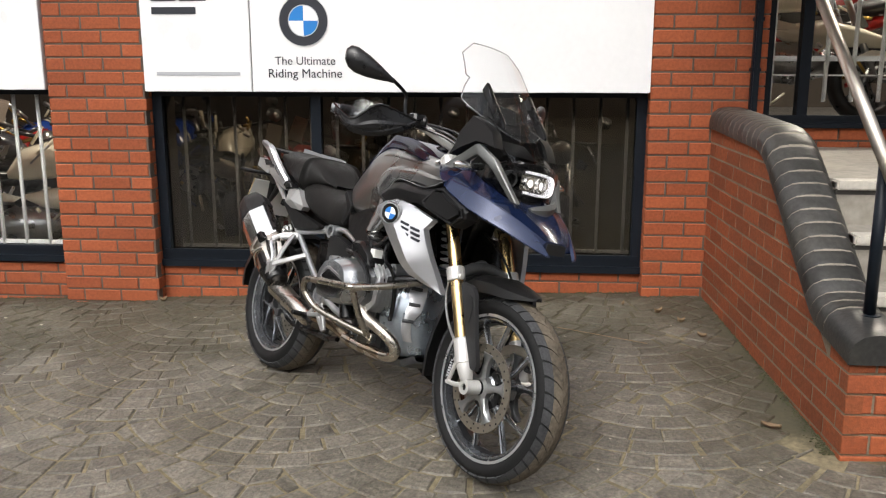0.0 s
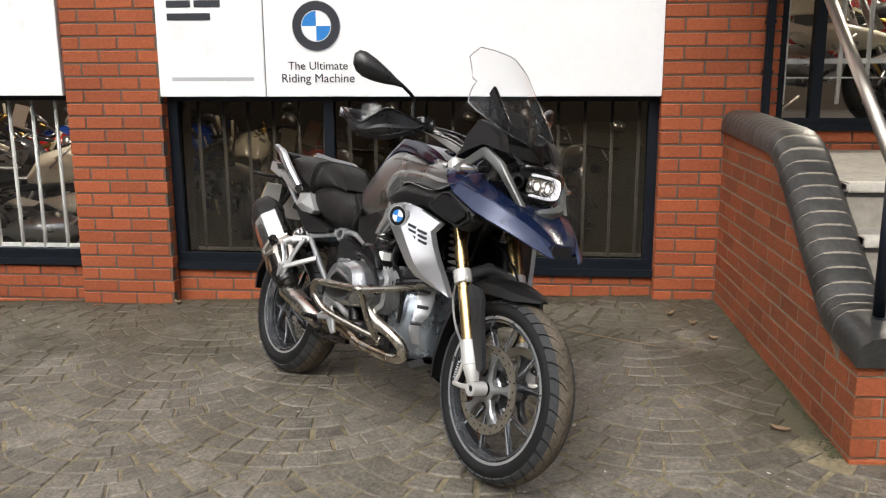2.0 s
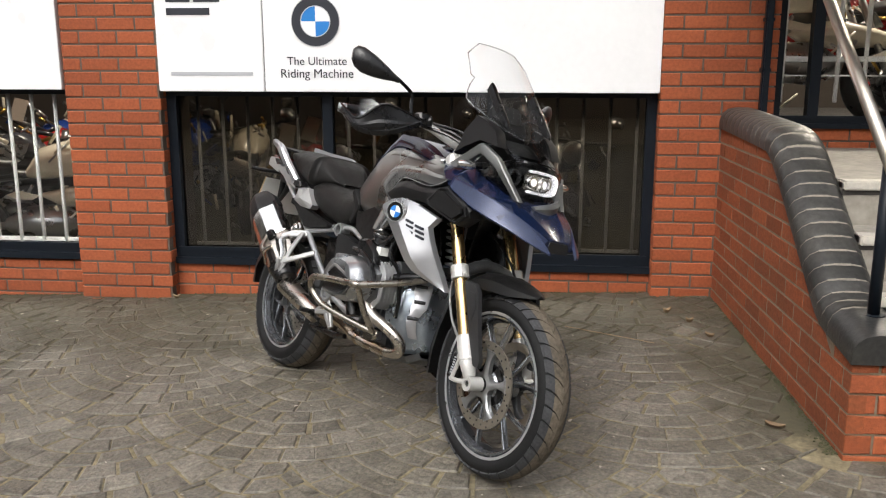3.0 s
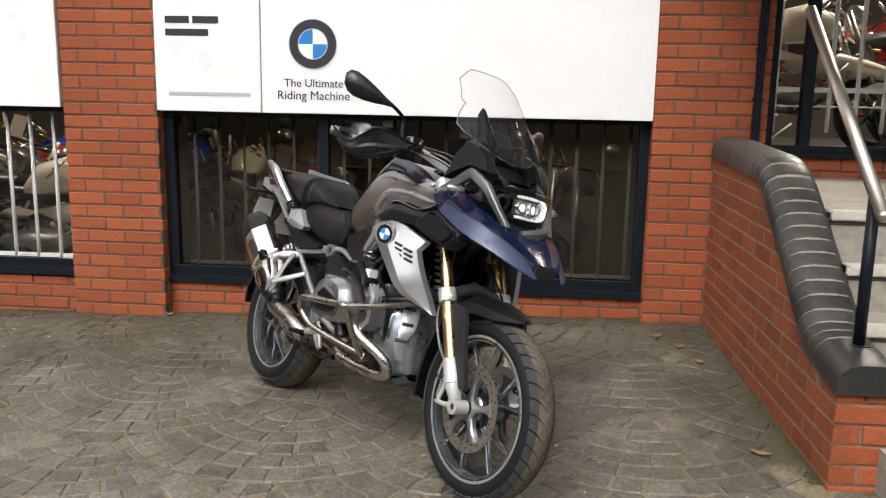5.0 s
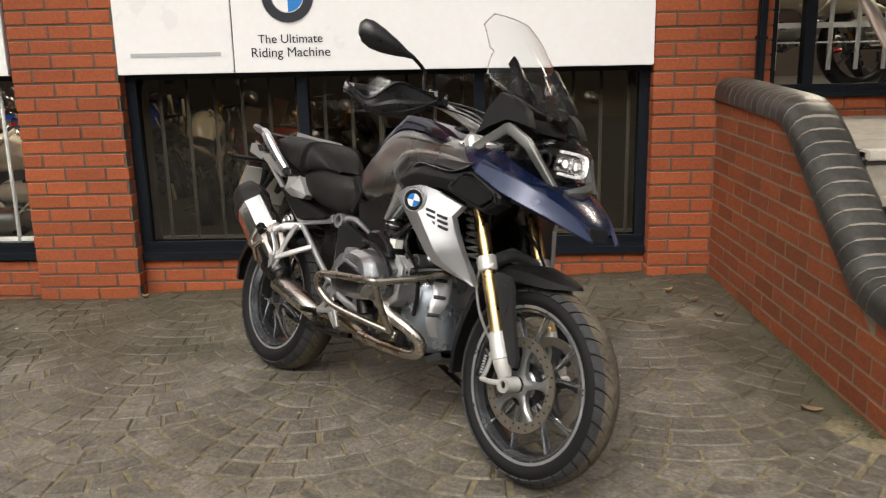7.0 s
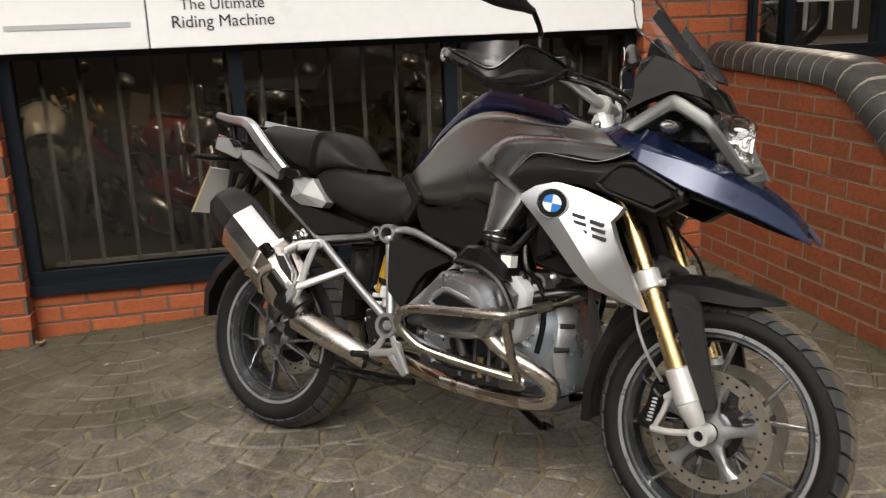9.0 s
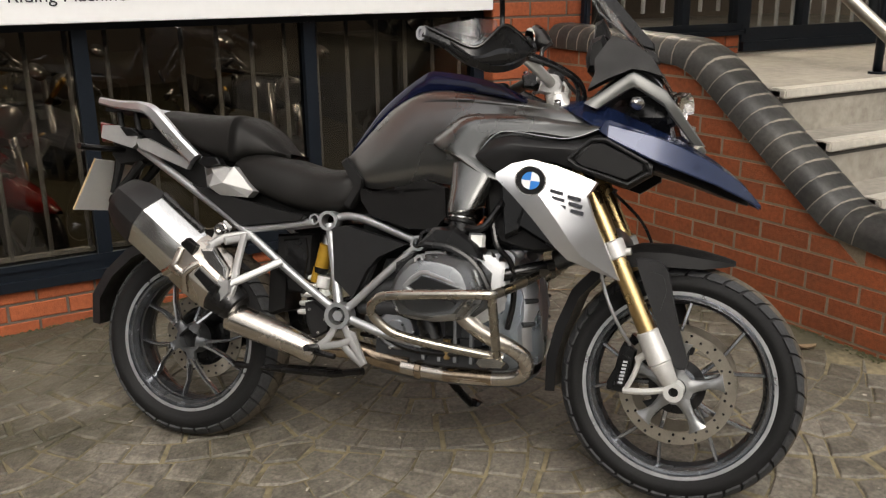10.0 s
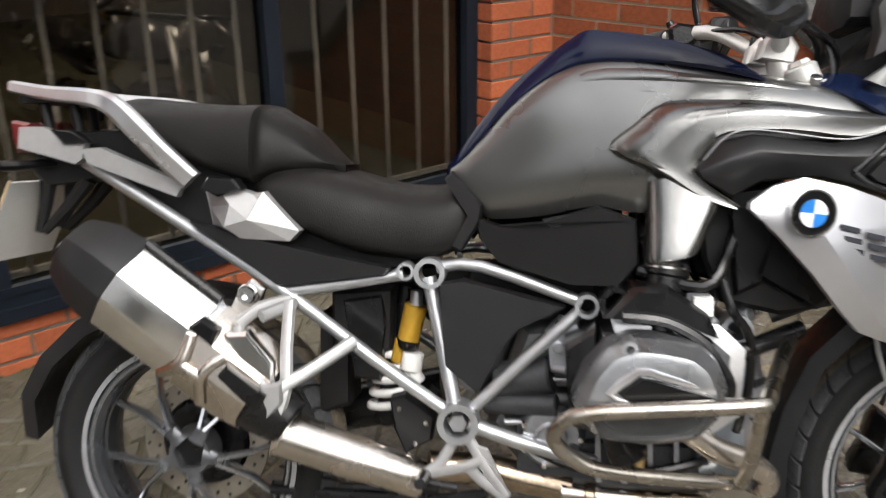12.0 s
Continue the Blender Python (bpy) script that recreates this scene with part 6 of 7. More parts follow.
def fairing(b):
    f = lambda x, z: -0.145 + 0.35 * max(0, x - 1.30) + 0.25 * (z - 1.1)
    shell(b, [(1.212, 1.068), (1.226, 1.110), (1.222, 1.150), (1.262, 1.214), (1.316, 1.196), (1.367, 1.162), (1.396, 1.110), (1.348, 1.122), (1.320, 1.124), (1.258, 1.095)], f, 0.006, 0.04, 0)
pair("fairing_cheek", fairing, DEEP_BLACK, None, "black plastic fairing below the screen")
piece("instrument_panel", lambda b: (plate(b, [(1.195, 1.130), (1.188, 1.165), (1.200, 1.215), (1.232, 1.228), (1.250, 1.19), (1.24, 1.13)], -0.105, 0.105, 0.016), plate(b, [(1.20, 1.21), (1.205, 1.265), (1.225, 1.275), (1.245, 1.22)], -0.07, 0.07, 0.012), plate(b, [(1.19, 1.05), (1.30, 1.15), (1.38, 1.10), (1.30, 1.02)], -0.08, 0.08, 0.01)), DEEP_BLACK, None, "black instrument panel")
SCREEN_EDGE = ((1.490, 0.030), (1.487, 0.085), (1.462, 0.116), (1.437, 0.143), (1.400, 0.148), (1.357, 0.157), (1.346, 0.147), (1.334, 0.158), (1.315, 0.172), (1.290, 0.187), (1.262, 0.200), (1.238, 0.183), (1.200, 0.128), (1.170, 0.070), (1.158, 0.020))
def on_screen(y, z):
    return Vector((1.107 + (1.488 - z) * 0.805 - 1.375 * y * y, y, z))
def screen(b):
    """Tall shield, curved across, with a notched outline."""
    rings = []
    for z, w in SCREEN_EDGE:
        line = [on_screen(w * (-1 + k / 7), z) for k in range(15)]
        rings.append(line + [p + Vector((-0.0035, 0, -0.001)) for p in line[::-1]])
    skin(b, rings)
scr = piece("windscreen", screen, SCREEN, None, "clear tall windscreen with notched sides")
scr.visible_shadow = False
def screen_rim(b):
    side = [on_screen(-w, z) + Vector((-0.002, 0, 0)) for z, w in SCREEN_EDGE[::-1]]
    sweep(b, side + [Vector((p.x, -p.y, p.z)) for p in side[::-1]], 0.0021, 6, 1)
rim_ob = piece("screen_edge", screen_rim, glass("screen_edge", (0.85, 0.86, 0.87), 0.1, 1.45), scr, "polished screen edge")
rim_ob.visible_shadow = False
def screen_base(b):
    rings = []
    for z, x, w in ((1.175, 1.352, 0.115), (1.13, 1.392, 0.105), (1.09, 1.415, 0.085), (1.065, 1.428, 0.06)):
        line = [(x - 1.6 * (w * u) ** 2, w * u, z) for u in (-1, -0.66, -0.33, 0, 0.33, 0.66, 1)]
        rings.append(line + [(p[0] - 0.004, p[1], p[2]) for p in line[::-1]])
    skin(b, rings)
base_ob = piece("screen_base", screen_base, glass("smoked_base", (0.55, 0.56, 0.57), 0.0, 1.4), scr, "dark smoked panel below the screen")
base_ob.visible_shadow = False
def screen_mount(b):
    plate(b, [(1.238, 1.340), (1.220, 1.314), (1.340, 1.190), (1.368, 1.182), (1.366, 1.198), (1.252, 1.326)], -0.110, -0.092, 0.006)
pair("screen_bracket", screen_mount, SATIN, scr, "black screen slider")
pair("screen_knob", lambda b: rod(b, (1.297, -0.16, 1.122), (1.297, -0.168, 1.123), 0.007, 0.006), FRAME, scr)

# ---- handlebar, guards and mirrors
piece("handlebar", lambda b: sweep(b, [(0.870, -0.450, 1.157), (0.955, -0.300, 1.160), (1.03, -0.212, 1.158), (1.088, -0.115, 1.112), (1.095, -0.05, 1.10), (1.095, 0.05, 1.10), (1.088, 0.115, 1.112), (1.03, 0.212, 1.158), (0.955, 0.300, 1.160), (0.870, 0.450, 1.157)], 0.0145, 14, 5), FORK_SILVER, None, "silver tapered handlebar")
def risers(b):
    for s in (-1, 1):
        rod(b, (1.118, s * 0.055, 1.02), (1.10, s * 0.055, 1.085), 0.025, 0.023, 18)
        rod(b, (1.150, s * 0.118, 0.995), (1.121, s * 0.118, 1.062), 0.0285, 0.027, 24)
        rod(b, (1.121, s * 0.118, 1.062), (1.117, s * 0.118, 1.071), 0.020, 0.018, 6)
    plate(b, [(1.05, 1.012), (1.16, 1.040), (1.178, 1.018), (1.08, 0.992)], -0.145, 0.145, 0.008)
yoke = piece("top_yoke", risers, FORK_SILVER, None, "silver top yoke with fork caps")
for s in (-1, 1):
    piece("bar_clamp", lambda b: plate(b, [(1.062, 1.078), (1.070, 1.110), (1.088, 1.128), (1.112, 1.124), (1.130, 1.098), (1.122, 1.068)], s * 0.082, s * 0.030, 0.006), FORK_SILVER, yoke, "silver bar clamp")
    for x, z in ((1.078, 1.120), (1.120, 1.112)):
        piece("clamp_bolt", lambda b: rod(b, (x, s * 0.056, z - 0.006), (x + 0.001, s * 0.056, z + 0.010), 0.0065, 0.006, 10), SATIN, yoke)
pair("grip", lambda b: rod(b, (0.872, -0.447, 1.157), (0.950, -0.308, 1.160), 0.018, None, 16), BLACK, None, "black rubber grip")
def switch_housing(b):
    plate(b, [(0.948, 1.136), (0.944, 1.172), (0.962, 1.184), (1.000, 1.178), (1.008, 1.150), (0.990, 1.132)], -0.300, -0.236, 0.010)
    rod(b, (0.955, -0.272, 1.176), (0.948, -0.272, 1.190), 0.009, 0.008, 12)
switches = pair("switch_housing", switch_housing, SATIN, None, "black switch housing")
piece("stop_switch", lambda b: plate(b, [(0.948, 1.164), (0.944, 1.174), (0.962, 1.186), (0.966, 1.176)], 0.262, 0.244, 0.003), RED_LENS, switches[1], "small red switch")
pair("brake_reservoir", lambda b: (rod(b, (1.015, -0.262, 1.160), (1.070, -0.205, 1.170), 0.019), plate(b, [(1.022, 1.166), (1.030, 1.190), (1.068, 1.192), (1.076, 1.170)], -0.262, -0.206, 0.008)), SATIN, None, "black fluid reservoir")
pair("hand_lever", lambda b: sweep(b, [(1.000, -0.25, 1.155), (0.995, -0.33, 1.150), (0.945, -0.43, 1.145)], 0.007, 8, 3), ALLOY, None, "silver hand lever")
LOWER_RIM = ((0.862, -0.468, 1.140), (0.925, -0.468, 1.116), (0.980, -0.458, 1.082), (1.020, -0.400, 1.076), (1.060, -0.340, 1.098), (1.076, -0.255, 1.143))
UPPER_RIM = ((0.866, -0.470, 1.170), (0.927, -0.470, 1.143), (0.990, -0.458, 1.124), (1.036, -0.405, 1.184), (1.058, -0.335, 1.182), (1.079, -0.250, 1.160))
def handguard(b):
    """Moulded shield between a low keel and a rim that rises to a wing."""
    rings = []
    low, top = spline(LOWER_RIM, 5), spline(UPPER_RIM, 5)
    for i, (l, t) in enumerate(zip(low, top)):
        d = (low[min(i + 1, len(low) - 1)] - low[max(i - 1, 0)]).normalized()
        n = d.cross(Vector((0, 0, 1))).normalized()
        rings.append([l - n * 0.014 + Vector((0, 0, 0.006)), l - n * 0.002, l.lerp(t, 0.26) + n * 0.011, l.lerp(t, 0.40) + n * 0.012, l.lerp(t, 0.52) + n * 0.005, t + n * 0.001, t - n * 0.005, l.lerp(t, 0.5) - n * 0.006])
    skin(b, rings)
guards = pair("handguard", handguard, GUARD_BLACK, None, "black plastic handguard with raised wing")
def guard_lip(b):
    low = spline(LOWER_RIM[1:], 5)
    skin(b, [[p + Vector((0.004, -0.004, -0.001)), p + Vector((0.011, -0.009, 0.014)), p + Vector((0.006, -0.005, 0.021)), p + Vector((-0.012, 0.010, 0.004))] for p in low])
for k in (0, 1):
    piece("guard_rim", lambda b: sweep(b, [Vector(p) + Vector((0.002, -0.002, 0.001)) for p in UPPER_RIM], 0.0042, 8, 5), GLOSS, guards[k], "glossy raised upper rim", True, False, k == 1)
    piece("guard_lip", guard_lip, SATIN, guards[k], "glossy black lower edge", True, False, k == 1)
def deflector(b):
    low = spline(((0.880, -0.470, 1.155), (0.932, -0.469, 1.138), (0.990, -0.457, 1.122), (1.030, -0.412, 1.172)), 5)
    top = spline(((0.890, -0.468, 1.170), (0.935, -0.464, 1.182), (0.985, -0.445, 1.194), (1.022, -0.412, 1.196)), 5)
    skin(b, [[l, t, t + Vector((-0.003, 0.002, 0)), l + Vector((-0.003, 0.002, 0))] for l, t in zip(low, top)])
for k in (0, 1):
    shield = piece("deflector", deflector, SMOKED, guards[k], "smoked clear hand deflector", True, False, k == 1)
    shield.visible_shadow = False
pair("bar_end", lambda b: (rod(b, (0.870, -0.450, 1.157), (0.858, -0.474, 1.156), 0.0165, None, 20, 0.62), rod(b, (0.868, -0.454, 1.157), (0.860, -0.470, 1.156), 0.010, None, 12)), ALLOY, None, "silver bar end weight")
def mirror_head(b):
    rings = []
    for u, hy, hz in ((0.0, 0.007, 0.009), (0.12, 0.012, 0.014), (0.30, 0.019, 0.026), (0.55, 0.023, 0.039), (0.78, 0.022, 0.045), (0.92, 0.017, 0.038), (1.0, 0.008, 0.020)):
        c = Vector((1.010, -0.338, 1.286)).lerp(Vector((0.918, -0.492, 1.343)), u)
        rings.append([(c.x + hy * math.cos(a) * 1.1, c.y - hy * 0.3 * math.cos(a), c.z + hz * math.sin(a)) for a in [2 * math.pi * k / 16 for k in range(16)]])
    skin(b, rings)
mirrors = pair("mirror", mirror_head, GUARD_BLACK, None, "black rear view mirror")
def mirror_pane(b):
    rings = []
    for y, s in ((0, 1.0), (0.003, 0.96)):
        r = []
        for k in range(20):
            a = 2 * math.pi * k / 20
            c = Vector((0.944, -0.437, 1.326)) + Vector((-0.46, -0.77, 0.31)) * (0.056 * s * math.cos(a)) + Vector((0.10, 0.17, 0.95)) * (0.033 * s * math.sin(a))
            r.append(c + Vector((-0.021 - y, 0.008, 0.0)))
        rings.append(r)
    skin(b, rings)
for k in (0, 1):
    piece("mirror_glass", mirror_pane, MIRROR, mirrors[k], "mirror glass", False, False, k == 1)
pair("mirror_stalk", lambda b: sweep(b, [(1.010, -0.255, 1.165), (1.000, -0.260, 1.215), (1.000, -0.268, 1.255), (1.014, -0.342, 1.288)], 0.0068, 8, 4), SATIN)
for k, pts in enumerate(([(1.0, -0.25, 1.16), (1.08, -0.13, 1.15), (1.16, -0.10, 1.11), (1.178, -0.11, 1.05), (1.15, -0.135, 1.01)], [(1.02, -0.20, 1.168), (1.10, -0.08, 1.155), (1.175, -0.02, 1.10), (1.16, 0.03, 0.98)], [(1.0, 0.25, 1.16), (1.08, 0.12, 1.15), (1.16, 0.06, 1.08)], [(1.03, -0.22, 1.15), (1.12, -0.15, 1.13), (1.19, -0.09, 1.08), (1.17, -0.05, 1.0)])):
    piece("cable", lambda b: sweep(b, pts, 0.0058, 8, 5), SATIN)

# ---- engine
def crankcase(b):
    plate(b, [(0.60, 0.42), (0.66, 0.60), (0.98, 0.62), (1.06, 0.58), (1.08, 0.40), (1.02, 0.31), (0.70, 0.30)], -0.125, 0.125, 0.02)
piece("crankcase", crankcase, ALLOY_DARK, None, "grey cast engine block")
def front_cover(b):
    rings = []
    for x, w, up, low in ((0.97, 0.172, 0.62, 0.300), (1.02, 0.160, 0.615, 0.304), (1.045, 0.142, 0.612, 0.310), (1.072, 0.116, 0.608, 0.320), (1.096, 0.084, 0.60, 0.334), (1.102, 0.058, 0.595, 0.350)):
        rings.append([(x - 0.03 * max(0, z - 0.5) / 0.1, y * w, z) for y, z in ((-0.80, up), (0, up + 0.012), (0.80, up), (1.0, 0.54), (1.02, 0.47), (0.95, 0.385), (0.60, low), (-0.60, low), (-0.95, 0.385), (-1.02, 0.47), (-1.0, 0.54))])
    skin(b, rings)
engine_cover = piece("front_cover", front_cover, COVER_ALLOY, None, "blue-grey alloy engine front cover")
def cover_band(b):
    """Bright wavy edge between the side and the front of the engine cover."""
    rows = ((0.612, 1.030, -0.100, -0.060), (0.575, 1.054, -0.108, -0.058), (0.550, 1.064, -0.120, -0.066), (0.520, 1.072, -0.116, -0.074), (0.490, 1.077, -0.130, -0.084), (0.465, 1.076, -0.128, -0.098), (0.44, 1.074, -0.138, -0.112), (0.405, 1.076, -0.130, -0.106), (0.375, 1.078, -0.116, -0.094))
    rings = []
    for z, x, yo, yi in rows:
        k = 0.75 * (yi - yo) * 0.6
        rings.append([(x - 0.006, yo - 0.004, z), (x + 0.006, yo + 0.004, z), (x + k + 0.004, yi, z), (x + k - 0.008, yi, z), (x - 0.022, yo + 0.006, z)])
    skin(b, rings)
pair("cover_band", cover_band, SILVER, engine_cover, "bright machined cover edge")
# solid dark pieces stand in for the shade in the bolt recesses
for z, x, y in ((0.568, 1.058, -0.106), (0.512, 1.076, -0.117), (0.450, 1.075, -0.133)):
    pair("cover_slot", lambda b: sweep(b, [(x - 0.006, y - 0.006, z), (x + 0.008, y + 0.008, z + 0.001), (x + 0.020, y + 0.026, z + 0.002)], 0.0095, 10, 2, 1.0, (0.008, 0.006, 0.002)), SUMP_ALLOY, engine_cover, "bolt recess, its shade put in dark colour")
def cylinder_core(b):
    plate(b, [(0.80, 0.62), (0.97, 0.62), (1.005, 0.59), (1.0, 0.50), (0.96, 0.47), (0.80, 0.47)], -0.12, -0.26, 0.01)
cores = pair("cylinder", cylinder_core, ALLOY_DARK, None, "finned alloy cylinder")
for k in range(8):
    y = -0.135 - k * 0.015
    for core, flip in zip(cores, (False, True)):
        piece("fin", lambda b: plate(b, [(0.82, 0.635), (0.99, 0.635), (1.03, 0.60), (1.025, 0.49), (0.98, 0.455), (0.82, 0.46)], y, y - 0.0038, 0.006), FIN_ALLOY, core, "", True, False, flip)
COVER = ((0.749, 0.526), (0.770, 0.578), (0.803, 0.617), (0.845, 0.632), (0.890, 0.630), (0.946, 0.620), (0.974, 0.598), (0.994, 0.553), (0.986, 0.512), (0.949, 0.470), (0.877, 0.458), (0.803, 0.462), (0.770, 0.486))
def head_cover(b):
    cx = sum(p[0] for p in COVER) / len(COVER)
    cz = sum(p[1] for p in COVER) / len(COVER)
    rings = []
    for y, s in ((-0.255, 1.0), (-0.300, 1.0), (-0.308, 0.985), (-0.322, 0.965), (-0.330, 0.90), (-0.348, 0.83), (-0.354, 0.80), (-0.356, 0.70)):
        r = []
        n = len(COVER)
        for i in range(n):
            a, p, q = COVER[i - 1], COVER[i], COVER[(i + 1) % n]
            for w0, w1, w2 in ((0.2, 0.8, 0), (0.05, 0.9, 0.05), (0, 0.8, 0.2)):
                x, z = a[0] * w0 + p[0] * w1 + q[0] * w2, a[1] * w0 + p[1] * w1 + q[1] * w2
                r.append((cx + (x - cx) * s, y, cz + (z - cz) * s))
        rings.append(r)
    skin(b, rings)
heads = pair("cylinder_head", head_cover, HEAD, None, "silver alloy cylinder head cover")
def head_insert(b):
    plate(b, [(0.820, 0.552), (0.853, 0.578), (0.880, 0.574), (0.960, 0.552), (0.978, 0.541), (0.955, 0.533), (0.850, 0.530)], -0.335, -0.364, 0.004)
# bevel round the insert, coloured bright to carry its highlight
def head_chevron(b):
    sweep(b, [(0.838, -0.357, 0.536), (0.808, -0.357, 0.549), (0.850, -0.358, 0.586), (0.884, -0.358, 0.581), (0.945, -0.352, 0.562)], 0.006, 8, 2, 0.6)
def head_lower(b):
    plate(b, [(0.775, 0.525), (0.972, 0.528), (0.945, 0.490), (0.865, 0.470), (0.795, 0.478)], -0.340, -0.356, 0.008)
def head_strip(b):
    sweep(b, [(0.83, -0.275, 0.655), (0.90, -0.275, 0.648), (0.962, -0.272, 0.613), (0.999, -0.270, 0.557), (1.003, -0.268, 0.53)], 0.010, 8, 4)
for i, s in enumerate((False, True)):
    piece("head_insert", head_insert, SATIN, heads[i], "dark plastic head cover insert", True, False, s)
    piece("head_chevron", head_chevron, SILVER, heads[i], "raised edge round the insert, its highlight put in silver", True, False, s)
    piece("head_lower", head_lower, ALLOY_DARK, heads[i], "grey lower head cover", True, False, s)
    piece("head_strip", head_strip, SATIN, heads[i], "black edge seal", True, False, s)
    piece("head_bolt", lambda b: rod(b, (0.838, -0.305, 0.617), (0.838, -0.345, 0.617), 0.015, 0.013, 16, 0.45), FRAME, heads[i], "", True, False, s)
    piece("head_bolt", lambda b: rod(b, (0.79, -0.325, 0.49), (0.79, -0.345, 0.49), 0.009), CHROME, heads[i], "", True, False, s)
pair("head_rear", lambda b: (plate(b, [(0.74, 0.60), (0.79, 0.63), (0.79, 0.45), (0.75, 0.46)], -0.25, -0.16, 0.01), rod(b, (0.83, -0.23, 0.46), (0.85, -0.23, 0.40), 0.03)), SATIN, None, "dark cylinder rear shield")
pair("engine_boss", lambda b: (node(b, 1.026, -0.165, 0.622, 0.026, 0.06), rod(b, (1.026, -0.15, 0.622), (1.05, -0.13, 0.645), 0.02)), ALLOY, None, "silver engine mount boss")
pair("intake_shroud", lambda b: (plate(b, [(0.80, 0.648), (0.845, 0.70), (0.90, 0.705), (0.965, 0.66), (0.985, 0.62), (0.93, 0.64)], -0.27, -0.17, 0.012), node(b, 0.822, -0.20, 0.668, 0.026, 0.06)), SATIN, None, "black intake shroud above the cylinder")
pair("coil_connector", lambda b: (box(b, 0.945, 0.975, -0.25, -0.215, 0.655, 0.685), rod(b, (0.958, -0.23, 0.65), (0.965, -0.25, 0.635), 0.009)), PLATE, None, "pale cable connector")
pair("wiring_hose", lambda b: sweep(b, [(0.99, -0.21, 0.72), (1.01, -0.225, 0.66), (1.045, -0.20, 0.61), (1.05, -0.18, 0.52), (1.035, -0.17, 0.44)], 0.008, 8, 4), SATIN)
pair("wiring_hose", lambda b: sweep(b, [(0.86, -0.20, 0.72), (0.96, -0.235, 0.70), (1.0, -0.21, 0.75), (1.02, -0.17, 0.80)], 0.010, 8, 4), SATIN)
def lower_bits(b):
    box(b, 0.66, 0.98, -0.15, 0.15, 0.305, 0.40)
    for x in (0.70, 0.76, 0.83, 0.89):
        rod(b, (x, -0.14, 0.39), (x, -0.165, 0.392), 0.013, 0.011, 12)
    rod(b, (0.62, -0.12, 0.50), (0.72, -0.14, 0.52), 0.035)
    rod(b, (0.60, -0.13, 0.46), (0.73, -0.16, 0.47), 0.02)
piece("clutch_cover", lambda b: (rod(b, (0.72, -0.12, 0.41), (0.72, -0.162, 0.41), 0.062, 0.056, 28), rod(b, (0.72, -0.16, 0.41), (0.72, -0.168, 0.41), 0.03, 0.028, 20)), ALLOY, None, "round alloy engine side cover")
for k in range(7):
    a = 2 * math.pi * k / 7
    piece("engine_bolt", lambda b: rod(b, (0.72 + 0.052 * math.cos(a), -0.155, 0.41 + 0.052 * math.sin(a)), (0.72 + 0.052 * math.cos(a), -0.170, 0.41 + 0.052 * math.sin(a)), 0.006, 0.005, 8), CHROME)
for x in (0.80, 0.845, 0.89, 0.935):
    piece("engine_rib", lambda b: plate(b, [(x - 0.004, 0.455), (x + 0.004, 0.455), (x + 0.010, 0.335), (x, 0.335)], -0.168, -0.12, 0.003), ALLOY)
piece("oil_hose", lambda b: sweep(b, [(0.66, -0.15, 0.40), (0.76, -0.175, 0.365), (0.88, -0.175, 0.36), (0.99, -0.165, 0.385)], 0.009, 8, 4), SATIN)
piece("hose_union", lambda b: rod(b, (0.875, -0.175, 0.345), (0.873, -0.175, 0.40), 0.009, 0.012, 10), GOLD, None, "brass coloured hose union")
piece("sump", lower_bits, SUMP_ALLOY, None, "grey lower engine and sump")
def skid(b):
    rings = []
    for x, z, w in ((0.66, 0.272, 0.12), (0.80, 0.262, 0.13), (0.98, 0.265, 0.135), (1.06, 0.272, 0.11), (1.09, 0.295, 0.07)):
        rings.append([(x, -w, z + 0.03), (x, -w * 0.85, z + 0.004), (x, 0, z), (x, w * 0.85, z + 0.004), (x, w, z + 0.03), (x, w * 0.8, z + 0.012), (x, 0, z + 0.006), (x, -w * 0.8, z + 0.012)])
    skin(b, rings)
piece("skid_plate", skid, ALLOY_DARK, None, "grey engine skid plate")
piece("header_pipe", lambda b: sweep(b, [(0.93, -0.25, 0.475), (0.985, -0.235, 0.432), (1.05, -0.205, 0.40), (1.088, -0.175, 0.365), (1.082, -0.155, 0.327), (1.03, -0.15, 0.306), (0.90, -0.15, 0.30), (0.74, -0.15, 0.308)], 0.0215, 14, 6), STAINLESS, None, "heat-tinted stainless header pipe")
piece("header_joint", lambda b: (rod(b, (1.0, -0.15, 0.303), (0.86, -0.15, 0.30), 0.0218, None, 16), rod(b, (0.80, -0.15, 0.304), (0.78, -0.15, 0.305), 0.026, None, 16), sweep(b, [(0.76, -0.14, 0.31), (0.68, -0.13, 0.32), (0.60, -0.13, 0.335), (0.50, -0.155, 0.345)], 0.028, 14, 4)), HEADER, None, "browned exhaust collector")
piece("header_pipe", lambda b: sweep(b, [(0.93, 0.25, 0.475), (1.05, 0.205, 0.40), (1.088, 0.175, 0.345), (1.03, 0.15, 0.306), (0.74, 0.14, 0.308)], 0.0215, 14, 6), STAINLESS, None, "heat-tinted stainless header pipe")
